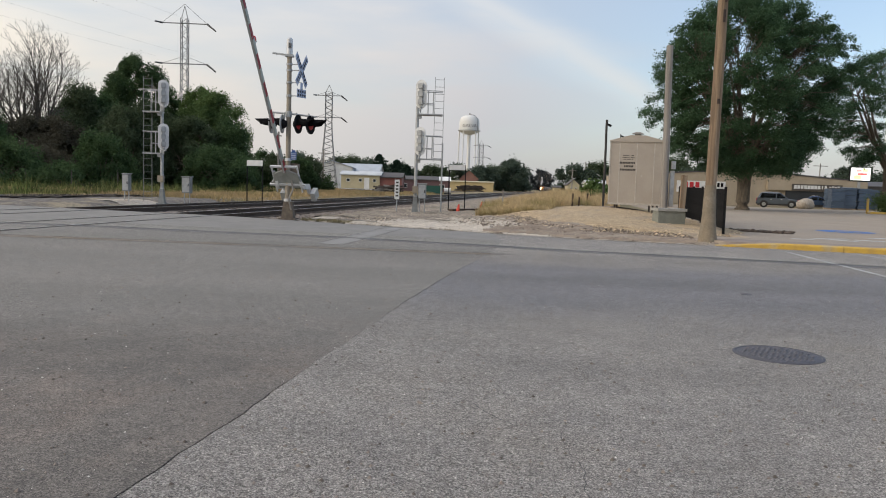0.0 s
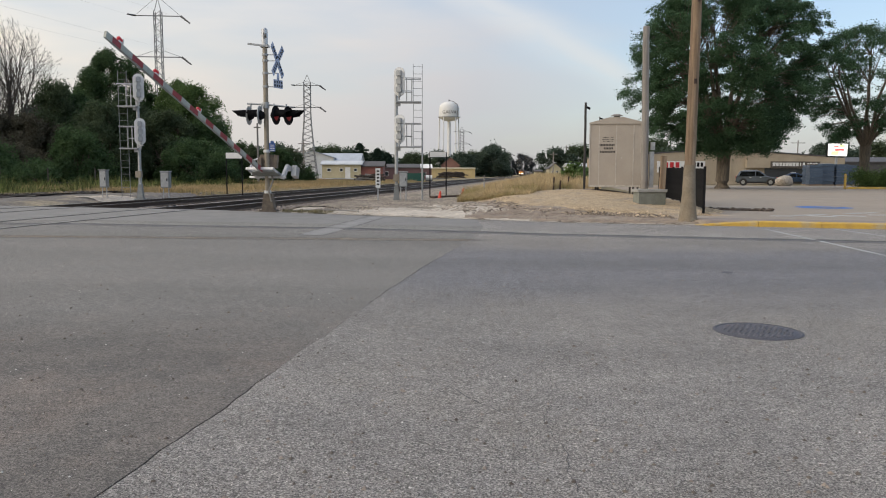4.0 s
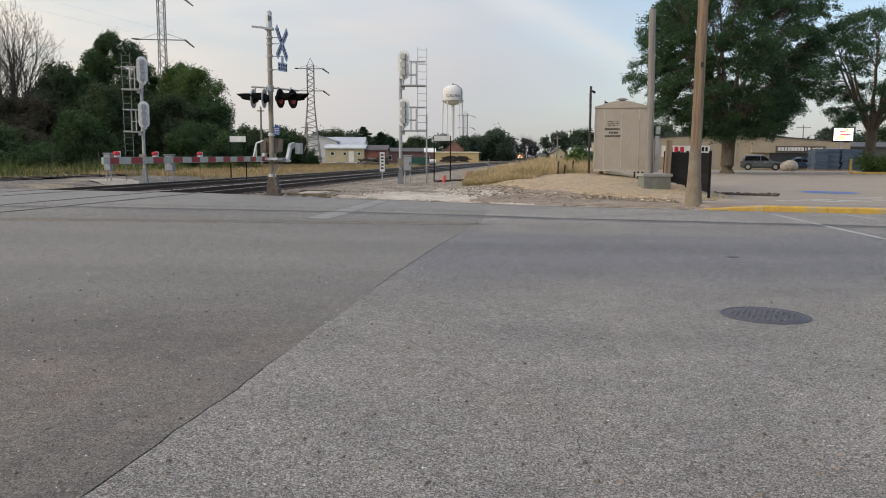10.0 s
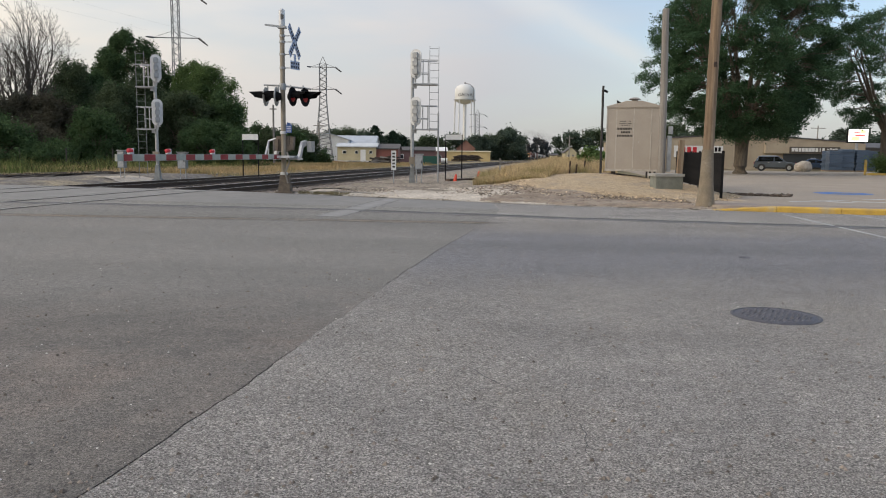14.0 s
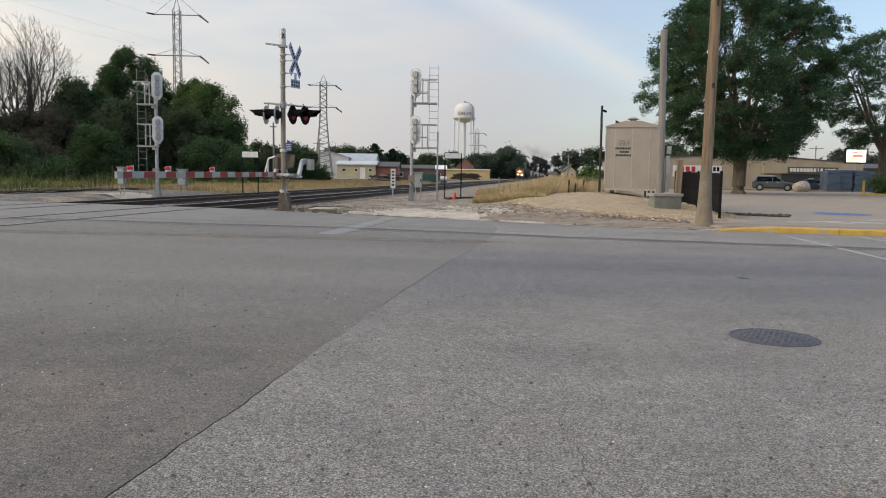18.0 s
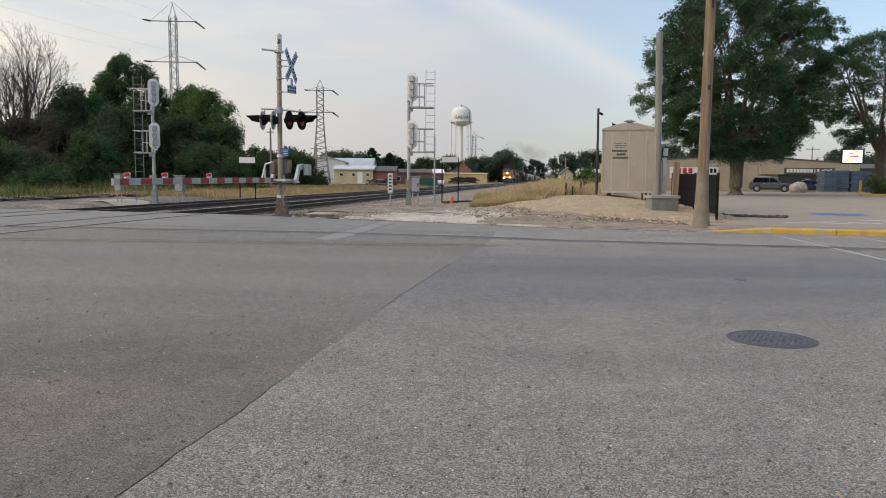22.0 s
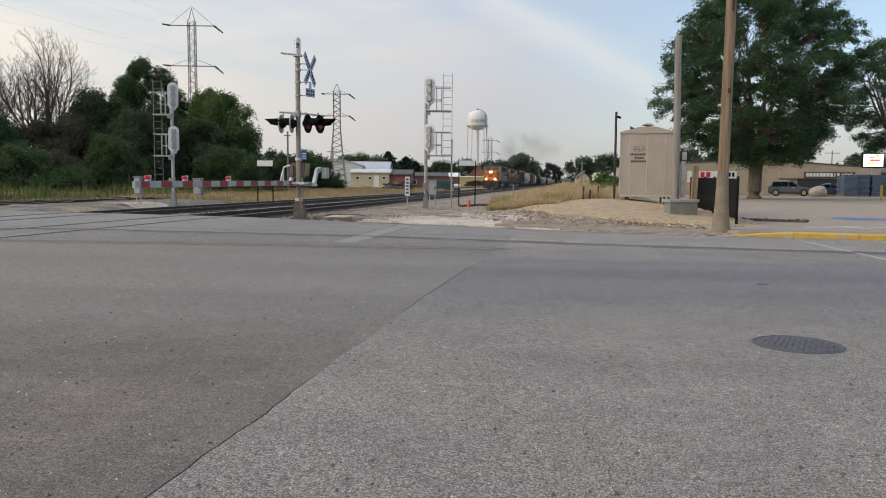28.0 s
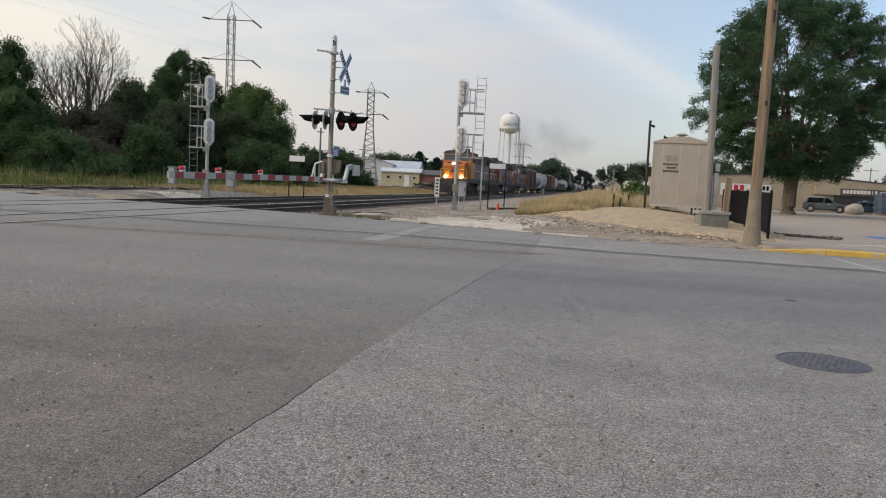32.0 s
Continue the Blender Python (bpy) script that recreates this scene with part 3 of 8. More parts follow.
def joint(y):
    """Half the joint's width: open near the kerb lane, closed and patchy further on."""
    return 0.0042 * smooth(5.4, 3.2, y) + 0.0045 * smooth(6.6, 7.4, y) * smooth(13.0, 10.0, y) + 0.003 * max(0.0, noise.noise((y * 1.1, 0, 5)))


def slab(name, mat, left, right, y0, y1, n, lift, label, cols=10, depth=0.2, fine_left=True):
    """A paving between two edge lines, with a real edge down to its bed."""
    bm = bmesh.new()
    rows = []
    for j in range(n + 1):
        y = y0 + (y1 - y0) * j / n
        a, b = left(y), right(y)
        xs = [a + (b - a) * ((i / cols) ** 2 if fine_left else 1 - (1 - i / cols) ** 2) for i in range(cols + 1)]
        rows.append([bm.verts.new((x, y, road_z(x, y) + lift)) for x in xs])
    for r, s in zip(rows, rows[1:]):
        for i in range(cols):
            bm.faces.new((r[i], r[i + 1], s[i + 1], s[i]))
    edge = [e for e in bm.edges if e.is_boundary]
    ext = bmesh.ops.extrude_edge_only(bm, edges=edge)
    for v in [g for g in ext["geom"] if isinstance(g, bmesh.types.BMVert)]:
        v.co.z -= depth
    bmesh.ops.recalc_face_normals(bm, faces=bm.faces)
    ob = new(name, finish(bm, name, mat))
    return tagged(ob, label, "road", kind="structure")


slab("road_1", M["slab_dark"], lambda y: -60.0 + 0 * y, lambda y: seam_x(y) - joint(y), -30, 17.4, 320, 0.0, "brownish grey worn concrete street with fine pebbles", 60, 0.2, False)
slab("road_2", M["slab_light"], lambda y: seam_x(y) + joint(y), lambda y: 70.0 + 0 * y, -30, 17.4, 320, 0.0, "pale grey coarse asphalt street with exposed aggregate", 60)


def far_strip(name, mat, x0, x1, n, y0, lift, label):
    bm = bmesh.new()
    rows = []
    for i in range(n + 1):
        x = x0 + (x1 - x0) * i / n
        rag = 0.10 * noise.noise((x * 1.3, 0, 3)) + 0.05 * noise.noise((x * 5, 0, 7)) if -4 < x < 6 else 0
        y1 = far_edge(x) + rag
        rows.append([bm.verts.new((x, y0 + (y1 - y0) * k / 6, road_z(x, y0 + (y1 - y0) * k / 6) + lift)) for k in range(7)])
    for r, s in zip(rows, rows[1:]):
        for k in range(6):
            bm.faces.new((r[k], s[k], s[k + 1], r[k + 1]))
    edge = [e for e in bm.edges if e.is_boundary]
    ext = bmesh.ops.extrude_edge_only(bm, edges=edge)
    for v in [g for g in ext["geom"] if isinstance(g, bmesh.types.BMVert)]:
        v.co.z -= 0.2
    bmesh.ops.recalc_face_normals(bm, faces=bm.faces)
    return tagged(new(name, finish(bm, name, mat)), label, "road", kind="structure")


far_strip("road_3", M["panel"], -60, seam_x(17.4) - 0.001, 120, 17.398, 0.0, "light grey concrete lane rising to the railway crossing")
far_strip("road_4", M["slab_light"], seam_x(17.4) + 0.001, 60, 120, 17.398, 0.0, "grey asphalt lane edge beside the gravel verge")


def worn(m, lo=0.15, hi=0.75, scale=3.0):
    """Lets a marking wear away towards its edges and in patches."""
    nt = m.node_tree
    at = nt.nodes.new("ShaderNodeAttribute")
    at.attribute_name = "cover"
    co = nt.nodes.new("ShaderNodeTexCoord")
    nz = nt.nodes.new("ShaderNodeTexNoise")
    nz.inputs["Scale"].default_value, nz.inputs["Detail"].default_value, nz.inputs["Roughness"].default_value = scale, 7, 0.7
    nt.links.new(co.outputs["Object"], nz.inputs["Vector"])
    mul = nt.nodes.new("ShaderNodeMath")
    mul.operation = "MULTIPLY_ADD"
    mul.inputs[1].default_value = 0.9
    sub_half = nt.nodes.new("ShaderNodeMath")
    sub_half.operation = "SUBTRACT"
    sub_half.inputs[1].default_value = 0.5
    nt.links.new(nz.outputs[0], sub_half.inputs[0])
    nt.links.new(sub_half.outputs[0], mul.inputs[0])
    nt.links.new(at.outputs["Fac"], mul.inputs[2])
    rg = nt.nodes.new("ShaderNodeMapRange")
    rg.interpolation_type = "SMOOTHSTEP"
    rg.inputs[1].default_value, rg.inputs[2].default_value = lo, hi
    nt.links.new(mul.outputs[0], rg.inputs[0])
    tr = nt.nodes.new("ShaderNodeBsdfTransparent")
    mx = nt.nodes.new("ShaderNodeMixShader")
    nt.links.new(rg.outputs[0], mx.inputs[0])
    nt.links.new(tr.outputs[0], mx.inputs[1])
    nt.links.new(nt.nodes["Principled BSDF"].outputs[0], mx.inputs[2])
    nt.links.new(mx.outputs[0], nt.nodes["Material Output"].inputs["Surface"])
    return m


def painted(name, mat, pts, w, label, lift=0.004, jitter=0.0, fade=0.08, edge=0.5):
    """A painted stripe laid on the road along a line of points; its cover falls off over the edge."""
    verts, faces, cover = [], [], []
    n, cols = 60, ((-1, 0.0), (-1 + edge, 0.85), (0, 1.0), (1 - edge, 0.85), (1, 0.0))
    for k in range(n + 1):
        u = k / n * (len(pts) - 1)
        i = min(int(u), len(pts) - 2)
        p = Vector(pts[i]).lerp(Vector(pts[i + 1]), u - i)
        d = (Vector(pts[i + 1]) - Vector(pts[i])).normalized()
        s = Vector((-d.y, d.x)) * w / 2 * (1 + jitter * noise.noise((k * 0.7, w, 1)))
        end = min(1.0, k / n / fade, (1 - k / n) / fade)
        for c, a in cols:
            q = p + s * c
            verts.append((q.x, q.y, road_z(q.x, q.y) + lift))
            cover.append(a * end)
        if k:
            b = len(verts) - 10
            faces += [(b + c, b + 5 + c, b + 6 + c, b + 1 + c) for c in range(4)]
    me = bpy.data.meshes.new(name)
    me.from_pydata(verts, [], faces)
    me.materials.append(mat)
    me.attributes.new("cover", "FLOAT", "POINT").data.foreach_set("value", cover)
    me.update()
    if me.polygons[0].normal.z < 0:
        me.flip_normals()
    return tagged(new(name, me), label, "road marking", kind="structure")


for key, lo, hi in (("yellow_line", 0.2, 1.25), ("white_line", 0.2, 1.05), ("tar", 0.2, 1.0)):
    M[key + "_worn"] = worn(M[key].copy(), lo, hi)
painted("road_marking_1", M["yellow_line_worn"], [(-30, 12.6), (-7.1, 13.05), (-2.3, 13.46), (1.5, 13.8)], 0.95, "faded yellow centre line worn into the concrete", lift=0.002, jitter=0.3, edge=0.8)
painted("road_marking_2", M["white_line_worn"], [(-2.23, 14.1), (-1.40, 20.5)], 0.66, "worn white stop bar across the lane", lift=0.0045, jitter=0.1, edge=0.3, fade=0.03)
M["lot_line"] = material("white_bay_paint", (0.50, 0.50, 0.49), (0.40, 0.40, 0.39), 0.85, scale=4, fine=90, c=(0.30, 0.30, 0.29), c_scale=2.2)
M["lot_line_worn"] = worn(M["lot_line"].copy(), -0.1, 0.5)
painted("road_marking_3", M["lot_line_worn"], [(7.6, 17.2), (6.8, 10.2)], 0.10, "thin white parking line beside the kerb")
painted("road_marking_4", M["lot_line_worn"], [(9.14, 17.1), (9.15, 10.0)], 0.10, "thin white parking line beside the kerb")
M["scuff"] = material("tyre_scuffed_asphalt", (0.165, 0.163, 0.163), (0.19, 0.186, 0.184), 0.8, scale=1.2, stretch=(0.15, 1, 1), c=(0.19, 0.182, 0.175), c_scale=0.8)
worn(M["scuff"])
STREAK = [(-16.0, 16.6), (-5.7, 15.95), (-2.15, 16.03), (1.4, 15.5), (5.1, 14.5), (14, 12.0)]
painted("road_marking_5", M["scuff"], STREAK, 0.9, "dull tyre-scuffed band along the lane", lift=0.0035, jitter=0.4, edge=0.9)
painted("road_marking_6", M["tar_worn"], [(x, y + 0.05) for x, y in STREAK], 0.42, "dark tyre-polished streak along the lane", lift=0.0065, jitter=0.5, edge=0.8)


# rails: continuous steel bars on ties, with flangeway rubber inside the crossing
def rail_mesh(name, length):
    bm = bmesh.new()
    h = 0.18
    prism(bm, [(-0.07, -h), (0.07, -h), (0.07, -h + 0.02), (0.012, -h + 0.035), (0.012, -0.045), (0.036, -0.035), (0.036, -0.002), (-0.036, -0.002), (-0.036, -0.035), (-0.012, -0.045), (-0.012, -h + 0.035), (-0.07, -h + 0.02)], "y", 0, length)
    return bm


def track(l, s0, s1, label, crossing=True, z=RAIL_Z):
    t = thing("railway_track", Matrix.Translation(at_track(s0, l, z)) @ Matrix.Rotation(radians(TRACK_DEG), 4, "Z"), label, "railway track", "railway tracks", "structure")
    for side in (-0.755, 0.755):
        r = part("rail", rail_mesh("rail", s1 - s0), M["rail"], t)
        r.location = (side, 0, 0)
        bm = B(((side, (s1 - s0) / 2, 0.0), (0.068, s1 - s0, 0.004)))
        part("rail_head", bm, M["rail_top"], t, "polished running surface")
    return t


tracks = [track(NEAR_TRACK, -40, 1500, "double-track main line with rusty rails on dark ties"), track(FAR_TRACK, -40, 1500, "double-track main line with rusty rails on dark ties"),
          track(SIDING, 22, 400, "old rusty siding rails among gravel and weeds", z=0.23)]

# ties outside the crossing
tie_me = finish(B(((0, 0, -0.10), (2.6, 0.23, 0.16))), "tie", M["tie"])
for t, l, lo, n in ((tracks[0], NEAR_TRACK, 24.0, 110), (tracks[1], FAR_TRACK, 26.5, 110)):
    for k in range(n):
        o = new("tie", tie_me)
        o.parent = t
        o.location = (0, 40 + lo + k * 0.52, -0.115)
# far ties joined
for t, lo in ((tracks[0], 24.0), (tracks[1], 26.5)):
    bm = bmesh.new()
    for k in range(250):
        y = 40 + lo + 110 * 0.52 + k * 0.6
        v = [bm.verts.new((x, y + dy, -0.132)) for x, dy in ((-1.3, -0.12), (1.3, -0.12), (1.3, 0.12), (-1.3, 0.12))]
        bm.faces.new(v)
    tagged(part("far_ties", bm, M["tie"], t), kind="stuff")


# ballast bed with rough top
def ballast(s0, s1, step, cross, name, label, bump, seed):
    rng = np.random.RandomState(seed)
    verts, faces = [], []
    ss = np.arange(s0, s1, step)
    for s in ss:
        for l in cross:
            shoulder = smooth(8.2, 9.3, l) * (1 - smooth(17.0, 18.1, l))
            z = -0.16 + 0.13 * shoulder + (rng.rand() - 0.5) * bump
            p = at_track(s, l, z)
            verts.append(tuple(p))
    n = len(cross)
    for j in range(len(ss) - 1):
        for i in range(n - 1):
            p = verts[j * n + i]
            if p[1] > far_edge(p[0]) + 0.15:
                faces.append((j * n + i, (j + 1) * n + i, (j + 1) * n + i + 1, j * n + i + 1))
    me = bpy.data.meshes.new(name)
    me.from_pydata(verts, [], faces)
    me.materials.append(M["ballast"])
    me.update()
    return tagged(new(name, me), label, "ballast", kind="structure")


ballast(15, 60, 0.10, np.arange(7.9, 18.6, 0.10), "ballast_bed_1", "grey crushed-stone ballast under the tracks", 0.07, 1)
ballast(59.9, 1500, 8.0, np.arange(7.9, 18.6, 0.5), "ballast_bed_2", "grey crushed-stone ballast along the main line", 0.03, 2)

def siding_keep(x, y):
    l = across(x, y)
    return 18.3 < l < 26.4 and y < 45 + 4 * noise.noise((x * 0.3, 1, 1)) and y > far_edge(x) + 0.4


sheet("siding_bed", M["siding"], stations((-38, -10, 0.35), (-10, 4, 0.7)), stations((22, 60, 0.35), (60, 130, 1.4)),
      lambda x, y: ground_z(x, y) - 0.01 + 0.04 * noise.noise((x * 0.9, y * 0.9, 6)), "dull grey gravel round the old siding", "gravel", siding_keep, 0.02)
sheet("gravel_patch", M["gravel"], stations((-16.2, -10.2, 0.15)), stations((32.4, 36.4, 0.15)),
      lambda x, y: ground_z(x, y) + 0.03 + 0.02 * max(0.0, 1 - ((x + 13.2) / 2.6) ** 2 - ((y - 34.4) / 1.6) ** 2) + 0.03 * noise.noise((x * 1.5, y * 1.5, 2)), "low pale gravel mound round the signal's foot", "gravel",
      lambda x, y: ((x + 13.2) / 2.6) ** 2 + ((y - 34.4) / 1.7) ** 2 + 0.3 * noise.noise((x, y, 5)) < 1, 0.012)
M["old_bed"] = material("oily_old_ballast", (0.085, 0.072, 0.062), (0.05, 0.043, 0.038), 1.0, scale=3, fine=18, bump=1.0, grain=0.4, c=(0.14, 0.12, 0.09), c_scale=0.5)
sheet("siding_ballast", M["old_bed"], stations((-38, -10, 0.3), (-10, 4, 0.7)), stations((22, 60, 0.3), (60, 130, 1.4)),
      lambda x, y: ground_z(x, y) + 0.03 + 0.05 * noise.noise((x * 0.8, y * 0.8, 3)), "dark oily old ballast under the siding", "ballast",
      lambda x, y: 23.2 < across(x, y) < 25.6 and y > far_edge(x) + 0.5, 0.02)
for k in range(70):
    o = new("tie", tie_me)
    o.parent = tracks[2]
    o.location = (0, 4 + k * 0.6, -0.13)

# flangeway strips where the rails cross the street
for l in (NEAR_TRACK, FAR_TRACK):
    for side in (-0.755, 0.755):
        for off, w in ((-0.065, 0.06), (0.065, 0.06)):
            pts = []
            bm = bmesh.new()
            prev = None
            for k in range(60):
                s = 2 + k * 0.4
                a = at_track(s, l + side + off - w / 2)
                b = at_track(s, l + side + off + w / 2)
                if a.y > far_edge(a.x) - 0.1:
                    break
                row = [bm.verts.new((q.x, q.y, road_z(q.x, q.y) + 0.006)) for q in (a, b)]
                if prev:
                    bm.faces.new((prev[0], prev[1], row[1], row[0]))
                prev = row
            bmesh.ops.recalc_face_normals(bm, faces=bm.faces)
            tagged(new("flangeway", finish(bm, "flangeway", M["rubber"])), "black rubber flangeway strip along a rail", "crossing strip", "flangeways", "structure")


# ---------------------------------------------------------------- grade-crossing signal with its gate
MAST = Vector((-4.72, 22.26, 0.10))
ARM_DIR = math.degrees(math.atan2(-0.9847, -0.1741))


def crossing_signal():
    t = thing("crossing_signal", pose(*MAST), "tan crossing mast with crossbuck, red flashers and gate mechanism", "crossing signal")
    part("mast", R(((0, 0, 0.4), (0, 0, 4.8), 0.073, 0.068, 18)), M["mast"], t, smooth=True)
    part("mast_cap", R(((0, 0, 4.76), (0, 0, 5.21), 0.088, 0.088, 18), ((0, 0, 5.21), (0, 0, 5.25), 0.07, 0.05, 18)), M["alu"], t, "bare aluminium collar at the top", smooth=True)
    part("cap_mark", B(((0, -0.089, 5.02), (0.03, 0.012, 0.16)), ((0.05, -0.08, 5.02), (0.03, 0.03, 0.12))), M["dark_text"], t)
    M["foot_cast"] = material("weathered_foot_casting", (0.15, 0.12, 0.092), (0.10, 0.08, 0.062), 0.85, scale=7, grain=0.25, bump=0.3)
    part("base", B(((0.03, 0, 0.28), (0.36, 0.36, 0.5), None, 0.70), ((0.03, 0, 0.03), (0.50, 0.46, 0.06))), M["foot_cast"], t, "rusty cast junction base", bevel=0.02)
    part("side_bar", B(((-0.24, 0, 4.78), (0.5, 0.05, 0.05), (0, 6, 0)), ((0, 0, 4.74), (0.24, 0.2, 0.06))), M["steel"], t)
    # crossbuck, turned towards the street's traffic
    cb = part("crossbuck", B(((0, 0, 0), (1.14, 0.012, 0.21), (0, 46, 0)), ((0, -0.014, 0), (1.14, 0.012, 0.21), (0, -46, 0))), M["cross"], t, "white crossbuck blades with dark lettering")
    cb.matrix_basis = pose(0.36, -0.05, 4.33, 0, 0, 79)
    bars = []
    for sg in (46, -46):
        for k in (-4, -3, -2, -1, 1, 2, 3, 4):
            u = k * 0.112
            bars.append(((u * math.cos(radians(sg)), -0.026, -u * math.sin(radians(sg))), (0.045, 0.008, 0.10), (0, sg, 0)))
    for one in bars:
        part("letter", B(one), M["cross_dark"], cb)
    sp = part("track_plate", B(((0, 0, 0), (0.40, 0.012, 0.24)), ((0, 0, 0.2), (0.10, 0.012, 0.22))), M["cross"], t, "small plate under the crossbuck")
    sp.matrix_basis = pose(0.37, -0.05, 3.67, 0, 0, 62)
    for u in (-0.15, -0.05, 0.05, 0.15):
        for w in (-0.05, 0.05):
            part("letter", B(((u, -0.012, w), (0.05, 0.008, 0.06))), M["cross_dark"], sp)
    for z in (4.5, 4.33, 3.98, 3.6):
        part("bracket", R(((0.05, 0, z), (0.36, -0.04, z), 0.014, 0.014, 8), ((0, 0, z - 0.03), (0, 0, z + 0.03), 0.088, 0.088, 14)), M["steel"], t)
    # flashers
    part("crossarm", R(((-0.55, 0.03, 3.12), (0.0, -0.02, 3.09), 0.028, 0.028, 10), ((0.0, -0.02, 3.09), (0.78, 0.05, 3.02), 0.028, 0.028, 10), ((0, 0, 2.98), (0, 0, 3.16), 0.095, 0.095, 14)), M["steel"], t)
    for x, y, turn in ((-0.50, 0.02, 176), (-0.16, -0.12, 178), (0.31, -0.14, -14), (0.64, 0.0, -18)):
        lamp = part("flasher", R(((-0.012, 0, 0), (0.012, 0, 0), 0.27, 0.27, 28)), M["black"] if x > 0 else M["steel"], t, "black round flasher with a long hood")
        lamp.matrix_basis = pose(x, y, 2.78, 0, 0, turn)
        bm = bmesh.new()
        n = 15
        ring = []
        for k in range(n):
            a = radians(-20 + 220 * k / (n - 1))
            c, s = math.cos(a) * 0.165, math.sin(a) * 0.165
            ring.append((bm.verts.new((0.01, c, s)), bm.verts.new((0.30 + 0.20 * max(0.0, s / 0.165), c * 0.96, s * 0.75 + 0.02))))
        for a, b in zip(ring, ring[1:]):
            bm.faces.new((a[0], b[0], b[1], a[1]))
        bmesh.ops.solidify(bm, geom=bm.faces[:], thickness=0.006)
        part("hood", bm, M["black"], lamp)
        part("lens", R(((0.012, 0, 0), (0.03, 0, 0), 0.15, 0.12, 20)), M["lens"], lamp, "dim red lens", smooth=True)
        part("lamp_housing", R(((-0.012, 0, 0), (-0.13, 0, 0), 0.15, 0.09, 16)), M["black"], lamp, smooth=True)
        part("stem", R(((-0.06, 0, 0.1), (-0.06, 0, 0.33), 0.022, 0.022, 8)), M["steel"], lamp)
    part("blue_plate", B(((0.17, -0.06, 1.87), (0.17, 0.012, 0.24)), ((0.17, -0.06, 2.01), (0.10, 0.012, 0.06))), M["blue_sign"], t, "blue emergency notice plate")
    part("notice_lines", B(*[((0.17, -0.069, 1.93 - 0.05 * k), (0.13, 0.004, 0.014)) for k in range(4)]), M["white"], t)
    M["base_rust"] = material("rusty_brown_casting", (0.20, 0.16, 0.12), (0.14, 0.11, 0.085), 0.8, 0.1, scale=6, grain=0.2)
    part("gate_mechanism", B(((-0.03, 0.17, 1.44), (0.38, 0.28, 0.44)), ((-0.20, 0.0, 1.40), (0.10, 0.16, 0.34))), M["base_rust"], t, "rusty tan gate motor case behind the mast", bevel=0.03)
    part("case_lid", B(((0.22, 0.17, 1.46), (0.10, 0.28, 0.38), (0, 6, 0))), M["base_rust"], t, bevel=0.02)
    part("conduit", R(((0.12, -0.10, 1.2), (0.20, -0.20, 0.9), 0.025, 0.025, 8), ((0.20, -0.20, 0.9), (0.08, -0.22, 0.6), 0.025, 0.025, 8), ((0.08, -0.22, 0.6), (0.14, -0.16, 0.3), 0.025, 0.025, 8)), M["grey_pole"], t)
    part("clamp", R(((0, 0, 1.72), (0, 0, 1.80), 0.10, 0.10, 14)), M["alu"], t)
    part("clamp", R(((0, 0, 0.54), (0, 0, 0.62), 0.11, 0.11, 14)), M["alu"], t)
    return t


